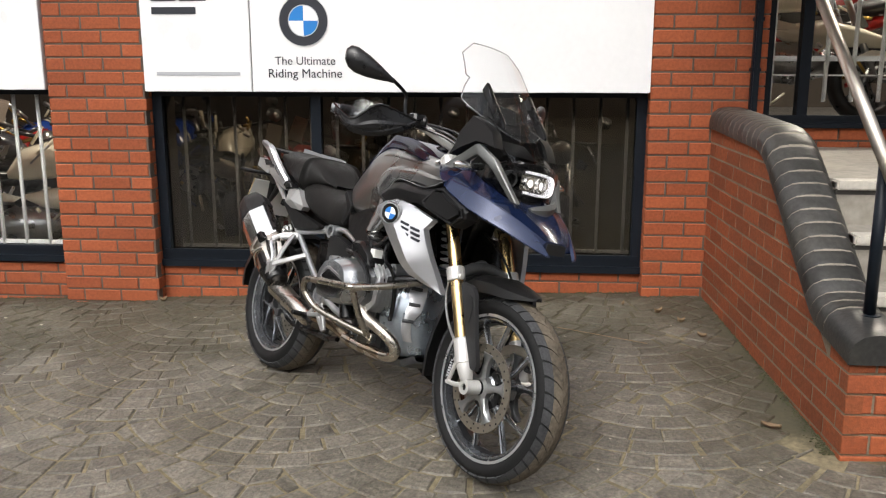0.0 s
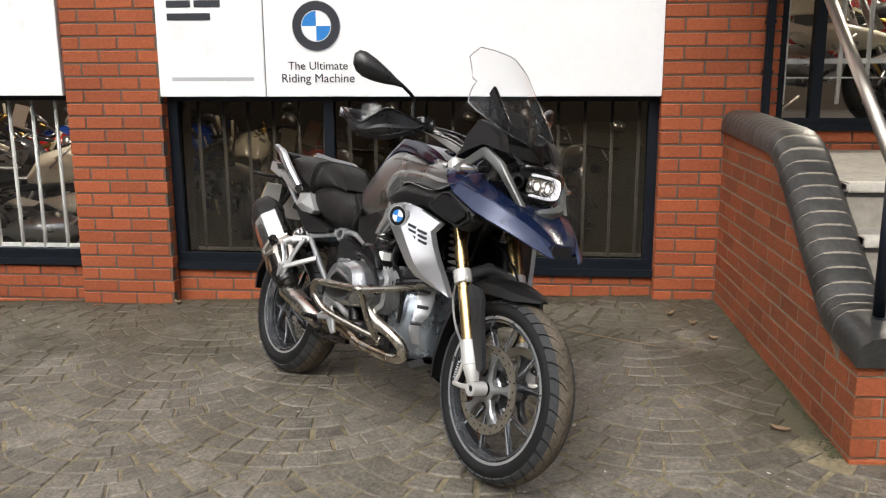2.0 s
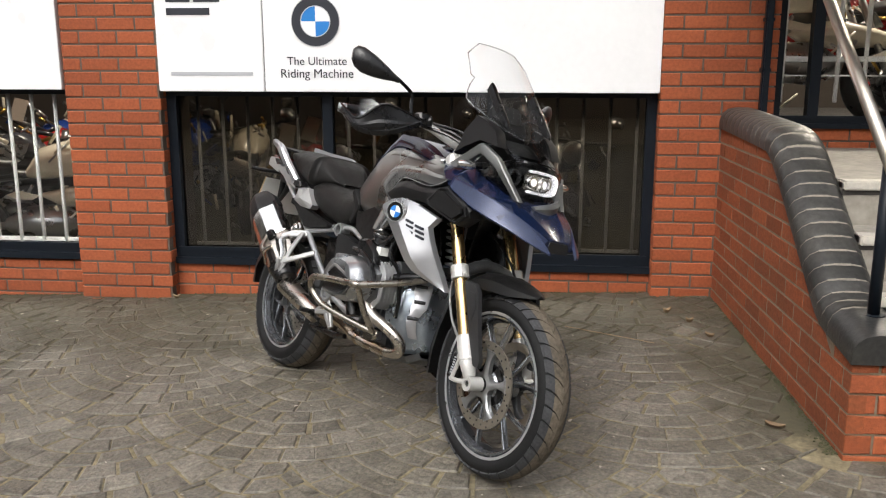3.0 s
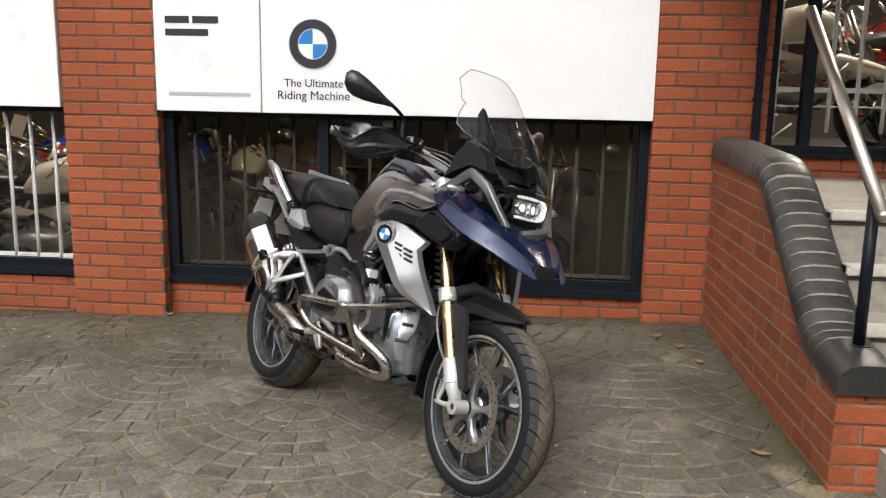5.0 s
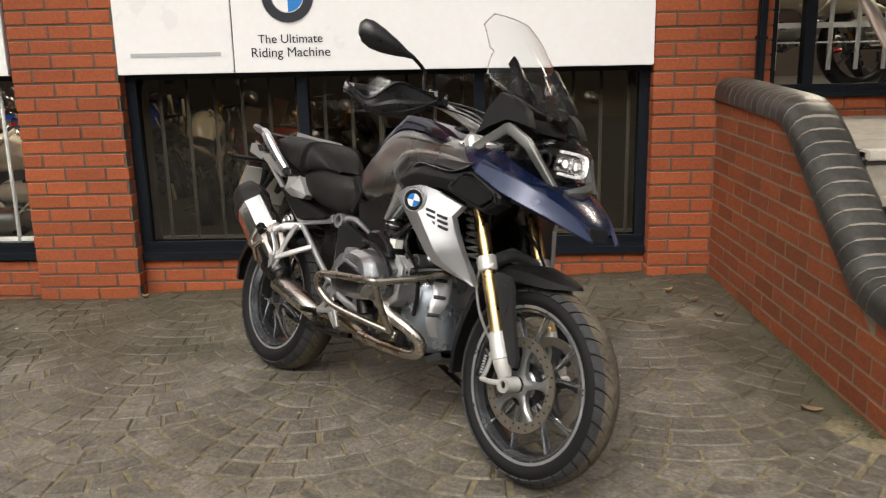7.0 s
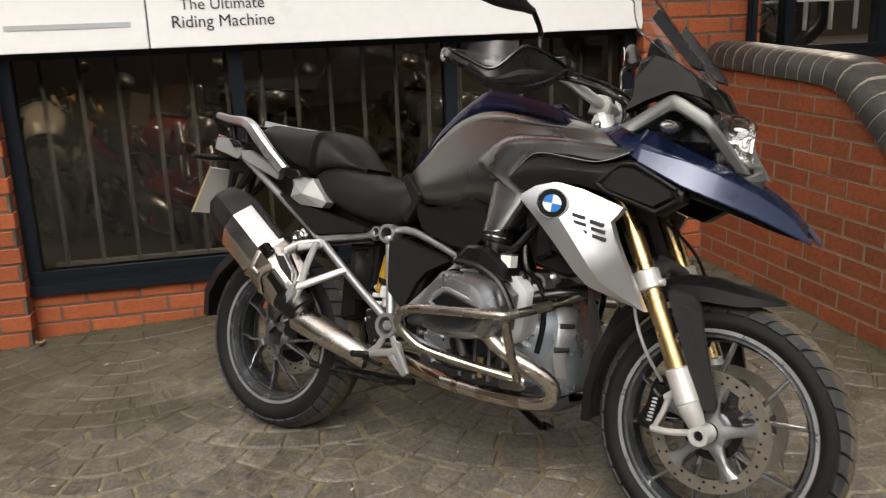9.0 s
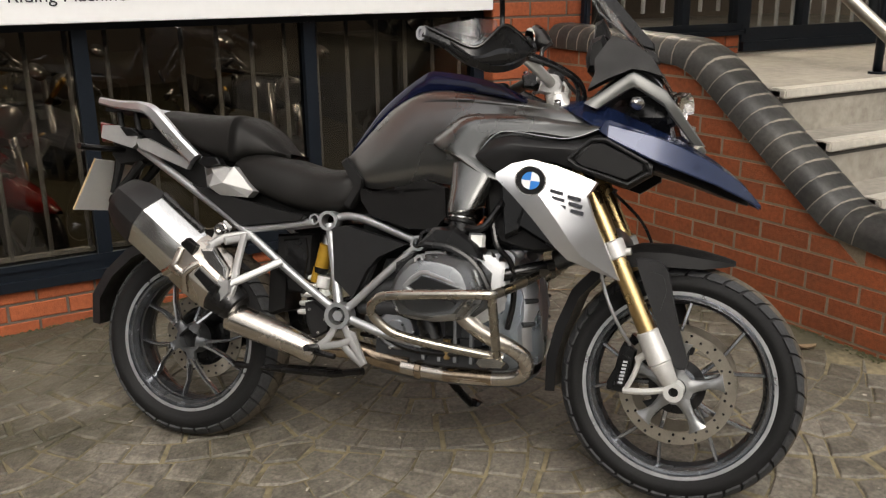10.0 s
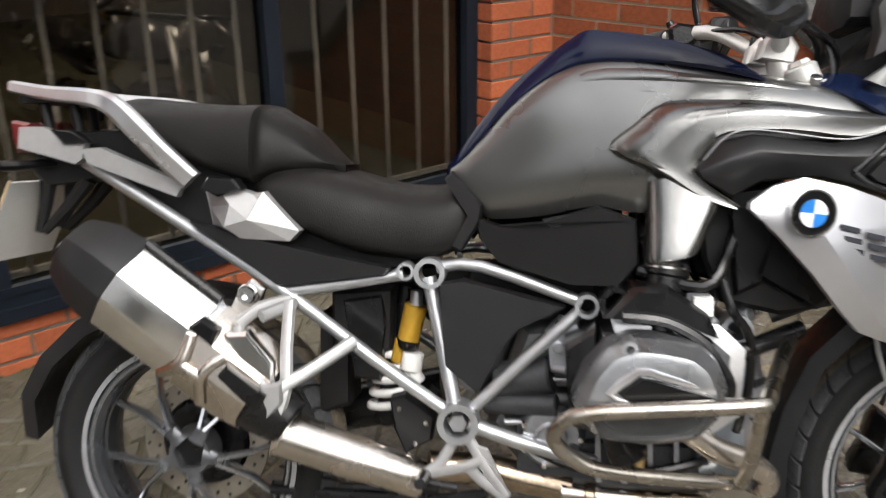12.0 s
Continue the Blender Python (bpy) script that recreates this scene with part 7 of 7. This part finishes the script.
def crash_bar(b):
    sweep(b, [(1.13, -0.13, 0.605), (1.09, -0.22, 0.575), (1.045, -0.345, 0.548), (1.02, -0.372, 0.545), (0.90, -0.382, 0.537), (0.775, -0.382, 0.525), (0.735, -0.375, 0.505), (0.725, -0.362, 0.475), (0.755, -0.345, 0.44), (0.80, -0.33, 0.418), (0.92, -0.285, 0.393), (1.04, -0.235, 0.372)], 0.0125, 12, 4)
    sweep(b, [(1.035, -0.36, 0.545), (1.035, -0.31, 0.45), (1.03, -0.25, 0.375)], 0.012, 12, 2)
    plate(b, [(0.985, 0.372), (1.035, 0.374), (1.055, 0.364), (1.045, 0.350), (0.99, 0.346), (0.978, 0.356)], -0.262, -0.245, 0.003)
pair("crash_bar", crash_bar, BAR_STEEL, None, "brushed steel engine crash bar")
piece("bar_mount", lambda b: sweep(b, [(1.01, -0.20, 0.58), (1.08, -0.17, 0.60), (1.14, -0.13, 0.615)], 0.017, 10, 3), SATIN, None, "black crash bar mount")
piece("side_stand", lambda b: (sweep(b, [(0.735, 0.12, 0.30), (0.775, 0.26, 0.19), (0.808, 0.380, 0.105)], 0.013, 10, 2), rod(b, (0.806, 0.372, 0.108), (0.816, 0.402, 0.090), 0.024, 0.030, 14)), SATIN, None, "black side stand, folded out")
piece("centre_stand", lambda b: sweep(b, [(0.17, -0.06, 0.243), (0.50, -0.08, 0.25), (0.60, -0.09, 0.27)], 0.011, 8, 1), SATIN, None, "black centre stand, folded up")

# ---- silencer
EX_A, EX_B = Vector((-0.065, -0.225, 0.672)), Vector((0.235, -0.222, 0.455))
EX_D = (EX_B - EX_A).normalized()
EX_N = Vector((-EX_D.z, 0, EX_D.x))


def can(b, spans):
    rings = []
    for t, s in spans:
        c = EX_A + EX_D * t + EX_N * 0.014
        rings.append([c + EX_N * (a * s) + Vector((0, y * s, 0)) for a, y in ((0.085, 0.014), (0.077, -0.001), (0.041, -0.040), (0.031, -0.048), (-0.018, -0.053), (-0.031, -0.050), (-0.080, -0.026), (-0.086, -0.012), (-0.080, 0.052), (0.0, 0.066), (0.072, 0.052))])
    skin(b, rings)
can_ob = piece("silencer", lambda b: can(b, ((0.0, 1.0), (0.178, 1.0), (0.184, 0.965), (0.20, 0.96))), CHROME, None, "brushed steel hexagonal silencer")
piece("silencer_front", lambda b: can(b, ((0.19, 0.985), (0.20, 1.0), (0.29, 1.0), (0.335, 0.90))), STAINLESS, can_ob, "steel silencer front section")
piece("end_cap", lambda b: can(b, ((-0.105, 0.62), (-0.095, 0.74), (-0.05, 0.98), (0.0, 1.055), (0.012, 1.05))), BLACK, can_ob, "black plastic silencer end cap")
piece("end_outlet", lambda b: rod(b, EX_A - EX_D * 0.09, EX_A - EX_D * 0.112, 0.03, 0.028, 20, 0.7), SATIN, can_ob)
piece("top_strip", lambda b: sweep(b, [EX_A + EX_D * 0.01 + EX_N * 0.103 + Vector((0, 0.006, 0)), EX_A + EX_D * 0.175 + EX_N * 0.103 + Vector((0, 0.006, 0))], 0.009, 8, 1), SATIN, can_ob, "black strip along the silencer")
def cross_bracket(b):
    sweep(b, [(0.103, -0.274, 0.600), (0.094, -0.281, 0.568), (0.082, -0.283, 0.546), (0.055, -0.268, 0.532), (0.034, -0.256, 0.524)], 0.010, 8, 3, 0.4)
    sweep(b, [(0.162, -0.272, 0.562), (0.135, -0.280, 0.546), (0.118, -0.283, 0.524), (0.112, -0.268, 0.495), (0.108, -0.258, 0.472)], 0.010, 8, 3, 0.4)
    sweep(b, [(0.085, -0.283, 0.548), (0.10, -0.284, 0.536), (0.120, -0.283, 0.526)], 0.012, 8, 2, 0.4)
piece("cross_bracket", cross_bracket, STAINLESS, can_ob, "pressed steel cross bracket")
piece("heat_clip", lambda b: plate(b, [(0.100, 0.614), (0.123, 0.630), (0.153, 0.610), (0.140, 0.581)], -0.282, -0.25, 0.006), SATIN, can_ob)
piece("heat_clip", lambda b: plate(b, [(0.150, 0.530), (0.168, 0.550), (0.237, 0.50), (0.220, 0.468), (0.187, 0.494)], -0.284, -0.25, 0.006), SATIN, can_ob)
piece("heat_shield", lambda b: plate(b, [(0.155, 0.60), (0.195, 0.605), (0.24, 0.55), (0.243, 0.515), (0.18, 0.555)], -0.262, -0.225, 0.008), CHROME, can_ob, "bright heat shield")
piece("silencer_joint", lambda b: rod(b, EX_A + EX_D * 0.325, EX_A + EX_D * 0.405, 0.062, 0.046, 24), SATIN, can_ob, "black rubber silencer joint")
piece("link_pipe", lambda b: sweep(b, [(0.235, -0.205, 0.412), (0.32, -0.202, 0.385), (0.41, -0.195, 0.358), (0.49, -0.175, 0.325)], 0.04, 20, 4, 1.0, (0.045, 0.034)), STAINLESS, None, "satin steel link pipe")

# ---------------------------------------------------------------- litter on the paving
def leaf(x, y, s, rz, curl, label="dry brown fallen leaf on the paving"):
    b = bmesh.new()
    rows = []
    for k in range(6):
        u = k / 5
        w = s * 0.2 * math.sin(math.pi * (0.08 + 0.9 * u))
        rows.append([b.verts.new((s * (u - 0.5), v * w, 0.004 + curl * ((u - 0.5) ** 2 + 0.4 * v * v))) for v in (-1, 0, 1)])
    for p, q in zip(rows, rows[1:]):
        for i in range(2):
            b.faces.new((p[i], p[i + 1], q[i + 1], q[i]))
    ob = tagged(mesh_object("leaf", b, LEAF, True), label, "leaf", "fallen leaves")
    ob.modifiers.new("thickness", "SOLIDIFY").thickness = 0.0015
    ob.matrix_world = pose(x, y, ground_z(x, y), 0, 0, rz)
    return ob


for x, y, s, rz, c in ((1.47, 3.46, 0.075, -25, 0.03), (1.27, 4.86, 0.06, 40, 0.05), (1.36, 4.70, 0.04, 10, 0.05), (1.42, 4.48, 0.045, -30, 0.04), (1.10, 5.0, 0.04, 70, 0.04), (-1.56, 5.15, 0.04, 20, 0.05)):
    leaf(x, y, s, rz, c)
b = bmesh.new()
round_bar(b, (0.72, 4.63, 0), (1.14, 4.38, 0.006), 0.002, 6)
twig = tagged(mesh_object("twig", b, LEAF), "thin dry twig on the paving", "twig")
twig.matrix_world = pose(0, 0, ground_z(0.93, 4.5) + 0.005)
bm = bmesh.new()
rng = random.Random(5)
for k in range(900):
    y = 3.25 + 1.8 * rng.random() ** 1.3
    d = abs(rng.gauss(0, 0.016)) * (1.5 if y < 4.1 else 0.6)
    x = ramp_x(y) - d + 0.01
    r = rng.uniform(0.002, 0.006)
    bmesh.ops.create_icosphere(bm, subdivisions=1, radius=r, matrix=Matrix.Translation((x, y, ground_z(x, y) - r * 0.25)) @ Matrix.Diagonal((1, 1, 0.35, 1)))
for k in range(700):
    x = rng.uniform(-3.4, 1.5)
    edge = WALL if -2.16 < x < -1.6 or x > 1.22 else WALL + 0.085
    y = edge - abs(rng.gauss(0, 0.012)) + 0.004
    r = rng.uniform(0.002, 0.007)
    bmesh.ops.create_icosphere(bm, subdivisions=1, radius=r, matrix=Matrix.Translation((x, y, ground_z(x, y) - r * 0.2)) @ Matrix.Diagonal((1, 1, 0.5, 1)))
tagged(mesh_object("moss", bm, MOSS, True), "green moss along the foot of the walls", "moss", "", "stuff")

bm = bmesh.new()
for k in range(260):
    x, y = rng.uniform(-2.6, 1.45), rng.uniform(1.2, 5.0)
    r = rng.uniform(0.0015, 0.005) * (2.2 if k % 17 == 0 else 1)
    bmesh.ops.create_icosphere(bm, subdivisions=1, radius=r, matrix=pose(x, y, ground_z(x, y) + r * 0.1, 0, 0, rng.uniform(0, 180)) @ Matrix.Diagonal((rng.uniform(1, 2.6), rng.uniform(0.5, 1), 0.4, 1)))
tagged(mesh_object("grit", bm, principled("pale_grit", (0.42, 0.39, 0.33), 0.9, 0, 30, 0.3)), "pale grit and chips scattered on the paving", "grit", "", "stuff")

# ---------------------------------------------------------------- bricks
BRICK_MESH = {}


def brick_mesh(length, height, depth=0.06, c=0.0035):
    key = (round(length, 3), round(height, 3))
    if key not in BRICK_MESH:
        b = bmesh.new()
        v = [[b.verts.new((x, y, z)) for x, z in ((e, e), (length - e, e), (length - e, height - e), (e, height - e))] for y, e in ((0, c), (c, 0), (depth, 0))]
        b.faces.new(v[0])
        for p, q in ((0, 1), (1, 2)):
            for i in range(4):
                b.faces.new((v[p][i], v[p][(i + 1) % 4], v[q][(i + 1) % 4], v[q][i]))
        bmesh.ops.recalc_face_normals(b, faces=b.faces)
        me = bpy.data.meshes.new("brick")
        b.to_mesh(me)
        b.free()
        me.materials.append(BRICK)
        BRICK_MESH[key] = me
    return BRICK_MESH[key]


lay = random.Random(11)


def lay_brick(parent, m, length, height=0.065):
    if length < 0.015 or height < 0.012:
        return
    ob = new("brick", brick_mesh(length, height))
    ob.parent = parent
    ob.matrix_world = m @ pose(0, lay.uniform(-0.0015, 0.0015), 0, lay.uniform(-0.2, 0.2), 0, lay.uniform(-0.3, 0.3))


def brick_wall(parent, x0, x1, y, z0, z1, first_half):
    """Running bond on a face that looks towards -y."""
    k = math.floor((z0 - LEVEL) / COURSE)
    while LEVEL + k * COURSE < z1:
        z = LEVEL + k * COURSE + 0.005
        lo, hi = max(z, z0), min(z + 0.065, z1)
        x = x0
        odd = (k + first_half) % 2
        run = 0.1025 if odd else 0.215
        while x < x1 - 0.01:
            e = min(x + run, x1)
            lay_brick(parent, pose(x, y, lo), round(e - x, 3), round(hi - lo, 3))
            x = e + 0.010
            run = 0.215
        k += 1


def side_bricks(parent, x, y0, y1, z0, z1, face, first_half):
    """Headers or stretchers on a return that looks along x: face -1 or +1."""
    k = math.floor((z0 - LEVEL) / COURSE)
    while LEVEL + k * COURSE < z1:
        z = LEVEL + k * COURSE + 0.005
        lo, hi = max(z, z0), min(z + 0.065, z1)
        m = pose(x, y0, lo, 0, 0, 90) if face > 0 else pose(x, y1, lo, 0, 0, -90)
        lay_brick(parent, m, round(y1 - y0, 3), round(hi - lo, 3))
        k += 1


brick_wall(pier_left, -2.164, -1.593, WALL, -0.06, 2.1, 0)
side_bricks(pier_left, -1.593, WALL + 0.062, WALL + 0.10, -0.06, 1.24, 1, 0)
brick_wall(pier_right, 1.22, 1.826, WALL, 0.0, 2.1, 1)
side_bricks(pier_right, 1.22, WALL + 0.062, WALL + 0.10, 0.0, 1.24, -1, 0)
brick_wall(plinth, -1.593, 1.22, WALL + 0.09, -0.05, 0.212, 1)
brick_wall(plinth_left, -3.6, -2.164, WALL + 0.09, -0.1, 0.212, 1)
brick_wall(plinth_entry, 1.83, 3.06, 5.31, 0.9, 1.05, 0)


def clip_poly(poly, a, b, c):
    """Keeps the part of a polygon where a * u + b * v <= c."""
    out = []
    for i, p in enumerate(poly):
        q = poly[(i + 1) % len(poly)]
        dp, dq = a * p[0] + b * p[1] - c, a * q[0] + b * q[1] - c
        if dp <= 0:
            out.append(p)
        if dp * dq < 0:
            t = dp / (dp - dq)
            out.append((p[0] + (q[0] - p[0]) * t, p[1] + (q[1] - p[1]) * t))
    return out


def flank_brick(poly):
    """A brick of the flank wall, cut to the slope: outline in y and z."""
    b = bmesh.new()
    cy, cz = sum(p[0] for p in poly) / len(poly), sum(p[1] for p in poly) / len(poly)
    def ring(off, s):
        r = []
        for y, z in poly:
            dy, dz = y - cy, z - cz
            d = math.hypot(dy, dz)
            f = max(0.2, 1 - s / d)
            r.append(b.verts.new((ramp_x(cy + dy * f) + off, cy + dy * f, cz + dz * f)))
        return r
    j = lay.uniform(-0.001, 0.001)
    r = [ring(j, 0.003), ring(0.0025 + j, 0), ring(0.06, 0)]
    b.faces.new(r[0])
    n = len(poly)
    for p, q in zip(r, r[1:]):
        for i in range(n):
            b.faces.new((p[i], p[(i + 1) % n], q[(i + 1) % n], q[i]))
    part("brick", b, FLANK_BRICK, flank)


slope = (0.462 - 1.026) / (3.505 - 4.25)
k = -18
while LEVEL + k * COURSE < 1.05:
    z = LEVEL + k * COURSE + 0.005
    y = WALL - 0.005 - (0.1025 if k % 2 else 0.0)
    if k % 2:
        rows = [(WALL - 0.005, WALL - 0.10)]
    else:
        rows = []
    while y > 3.214:
        rows.append((y, max(3.212, y - 0.215)))
        y -= 0.225
    for ya, yb in rows:
        gz = ground_z(1.6, (ya + yb) / 2) - 0.02
        if z + 0.065 < gz:
            continue
        poly = [(yb, max(z, gz)), (ya, max(z, gz)), (ya, z + 0.065), (yb, z + 0.065)]
        poly = clip_poly(poly, -0.036, 1, 1.022 - 0.036 * 4.25)
        if ya > 3.505:
            poly = clip_poly(poly, -slope, 1, 1.022 - slope * 4.25) if poly else poly
        else:
            poly = clip_poly(poly, -0.13, 1, 0.458 - 0.13 * 3.505) if poly else poly
        if len(poly) > 2:
            ys = [p[0] for p in poly]
            zs = [p[1] for p in poly]
            if max(ys) - min(ys) > 0.015 and max(zs) - min(zs) > 0.012:
                flank_brick(poly)
    k += 1
# end face of the flank wall
k = -18
while LEVEL + k * COURSE < 0.43:
    z = LEVEL + k * COURSE + 0.005
    gz = ground_z(1.7, 3.2) - 0.02
    lo, hi = max(z, gz), min(z + 0.065, 0.420)
    if hi - lo > 0.012:
        x = ramp_x(3.212)
        cuts = ((0.0, 0.19),) if k % 2 else ((0.0, 0.09), (0.10, 0.19))
        for p, q in cuts:
            lay_brick(flank, pose(x + p + 0.0005, 3.2115, lo), round(q - p, 3), round(hi - lo, 3))
    k += 1


# ---------------------------------------------------------------- coping of bullnose bricks
def coping_section(y, z, tilt, lift, width=0.222, inset=0.0):
    """Rounded cross-section over the flank wall, leaning with the slope."""
    x = ramp_x(y) - 0.014 + inset
    pts = [(0, 0.0), (0, 0.045), (0.012, 0.08), (0.04, 0.104), (0.08, 0.112), (width - 0.08, 0.112), (width - 0.04, 0.104), (width - 0.012, 0.08), (width, 0.045), (width, 0.0)]
    c, s = math.cos(tilt), math.sin(tilt)
    return [(x + u, y - (v + lift) * s, z + (v + lift) * c) for u, v in pts]


def coping_brick(stations):
    b = bmesh.new()
    rings = [[b.verts.new(p) for p in coping_section(*s)] for s in stations]
    n = len(rings[0])
    for p, q in zip(rings, rings[1:]):
        for i in range(n):
            b.faces.new((p[i], p[(i + 1) % n], q[(i + 1) % n], q[i]))
    b.faces.new(rings[0][::-1])
    b.faces.new(rings[-1])
    ob = part("coping_brick", b, COPING, flank)
    ob.data.shade_smooth()
    ob.data.set_sharp_from_angle(angle=radians(50))


line = [(WALL, 1.06), (4.40, 1.033), (4.32, 1.027), (4.27, 1.010), (4.22, 0.985), (4.15, 0.938), (3.58, 0.506), (3.53, 0.478), (3.48, 0.462), (3.42, 0.452), (3.19, 0.422)]
dense = []
for (ya, za), (yb, zb) in zip(line, line[1:]):
    n = max(1, int(math.hypot(yb - ya, zb - za) / 0.004))
    for i in range(n):
        dense.append((ya + (yb - ya) * i / n, za + (zb - za) * i / n))
dense.append(line[-1])
step = 17
i = 0
while i < len(dense) - 8:
    big = dense[i][0] < 3.43
    j = min(len(dense) - 1, i + (60 if big else step))
    st = []
    seg = list(range(i, j + 1, 3 if not big else 6))
    if seg[-1] != j:
        seg.append(j)
    for q in seg:
        lo, hi = max(0, q - 6), min(len(dense) - 1, q + 6)
        tilt = math.atan2(dense[lo][1] - dense[hi][1], dense[lo][0] - dense[hi][0])
        edge = 0.0018 if q in (seg[0], seg[-1]) else 0.0
        st.append((dense[q][0], dense[q][1], tilt, -edge))
    coping_brick(st)
    i = j + (2 if dense[j][0] > 4.2 else 1)
# pale joints under the coping bricks
b = bmesh.new()
rings = []
for q in range(0, len(dense) - 10, 5):
    lo, hi = max(0, q - 6), min(len(dense) - 1, q + 6)
    rings.append([b.verts.new(v) for v in coping_section(dense[q][0], dense[q][1], math.atan2(dense[lo][1] - dense[hi][1], dense[lo][0] - dense[hi][0]), -0.0012, 0.2196, 0.0010)])
n = len(rings[0])
for p, q in zip(rings, rings[1:]):
    for i in range(n):
        b.faces.new((p[i], p[(i + 1) % n], q[(i + 1) % n], q[i]))
b.faces.new(rings[0][::-1])
b.faces.new(rings[-1])
part("coping_mortar", b, principled("coping_mortar", (0.21, 0.19, 0.155), 0.9, 0, 10, 0.3), flank)

# ---------------------------------------------------------------- paving laid in fans
FAN_R, FAN_W, FAN_H, ROW = 0.76, 0.75, 0.78, 0.1085


def fan_centers(x0, x1, y0, y1):
    out = []
    for i in range(-13, 11):
        for j in range(-14, 4):
            c = (-0.415 + i * FAN_W, 4.67 + j * FAN_H + (FAN_H / 2 if i % 2 else 0))
            if x0 - 1 < c[0] < x1 + 1 and y0 - 1 < c[1] < y1 + 1:
                out.append(c)
    return out


XA, XB, YA, YB = -8.5, 6.5, -4.5, 5.28
centers = fan_centers(XA, XB, YA, YB)
lay = random.Random(3)
near, far = [], []
for cx, cy in centers:
    over = [(ox, oy) for ox, oy in centers if oy > cy + 0.01 and math.hypot(ox - cx, oy - cy) < 2 * FAN_R]
    for k in range(7):
        r1 = FAN_R - k * ROW
        r0 = max(0.0, r1 - ROW)
        if r1 < 0.05:
            break
        n = max(3, round(2 * math.pi * (r0 + r1) / 2 / 0.125))
        off = lay.random()
        for i in range(n):
            a0, a1 = 2 * math.pi * (i + off) / n, 2 * math.pi * (i + 1 + off) / n
            am = (a0 + a1) / 2
            if math.sin(am) > 0.85:
                continue
            g = 0.0053
            d0, d1 = g / max(r0, 0.05), g / r1
            ja, jb = lay.uniform(-0.009, 0.009) / r1, lay.uniform(-0.009, 0.009) / r1
            ri, ro = r0 + g + lay.uniform(-0.004, 0.004), r1 - g + lay.uniform(-0.004, 0.004)
            poly = [(cx + ri * math.cos(a0 + d0 + ja), cy + ri * math.sin(a0 + d0 + ja)), (cx + ro * math.cos(a0 + d1 + ja), cy + ro * math.sin(a0 + d1 + ja)),
                    (cx + (ro + 0.003) * math.cos(am), cy + (ro + 0.003) * math.sin(am)),
                    (cx + ro * math.cos(a1 - d1 + jb), cy + ro * math.sin(a1 - d1 + jb)), (cx + ri * math.cos(a1 - d0 + jb), cy + ri * math.sin(a1 - d0 + jb))]
            px, py = cx + (r0 + r1) / 2 * math.cos(am), cy + (r0 + r1) / 2 * math.sin(am)
            if not (XA < px < XB and YA < py < YB):
                continue
            if px > 1.54 and py > 3.18 or py > 5.22:
                continue
            for ox, oy in over:
                d = math.hypot(px - ox, py - oy)
                if d < FAN_R - 0.11:
                    poly = []
                    break
                if d < FAN_R + 0.12:
                    ux, uy = (px - ox) / d, (py - oy) / d
                    lim = ux * ox + uy * oy + FAN_R + g
                    poly = clip_poly(poly, -ux, -uy, -lim)
                    if len(poly) < 3:
                        break
            if len(poly) < 3:
                continue
            area = abs(sum(p[0] * q[1] - q[0] * p[1] for p, q in zip(poly, poly[1:] + poly[:1]))) / 2
            if area < 0.0007:
                continue
            (near if (-0.95 < px < 1.0 and 2.55 < py < 4.15) else far).append(poly)


def sett(b, poly, x, y, z):
    """One stone with eased edges, its top a little uneven."""
    cx, cy = sum(p[0] for p in poly) / len(poly), sum(p[1] for p in poly) / len(poly)
    tx, ty, h = lay.uniform(-0.02, 0.02), lay.uniform(-0.02, 0.02), lay.uniform(-0.0012, 0.0012)
    def ring(s, dz):
        r = []
        for px, py in poly:
            dx, dy = px - cx, py - cy
            f = max(0.3, 1 - s / max(1e-3, math.hypot(dx, dy)))
            X, Y = cx + dx * f, cy + dy * f
            r.append(b.verts.new((X - x, Y - y, ground_z(X, Y) - z + dz + h + tx * (X - cx) + ty * (Y - cy))))
        return r
    r = [ring(0, -0.016), ring(0.0, -0.0045), ring(0.007, 0.0)]
    n = len(poly)
    for p, q in zip(r, r[1:]):
        for i in range(n):
            b.faces.new((p[i], p[(i + 1) % n], q[(i + 1) % n], q[i]))
    b.faces.new(r[-1])


near.sort(key=lambda p: abs(p[0][0] - 0.0) + abs(p[0][1] - 3.4))
far += near[295:]
for poly in near[:295]:
    cx, cy = sum(p[0] for p in poly) / len(poly), sum(p[1] for p in poly) / len(poly)
    b = bmesh.new()
    sett(b, poly, cx, cy, ground_z(cx, cy))
    ob = part("paving_stone", b, STONE, ground)
    ob.location = (cx, cy, ground_z(cx, cy))
b = bmesh.new()
for poly in far:
    sett(b, poly, 0, 0, 0)
tagged(part("paving_stones", b, STONE_JOINED, ground), "", "", "", "stuff")
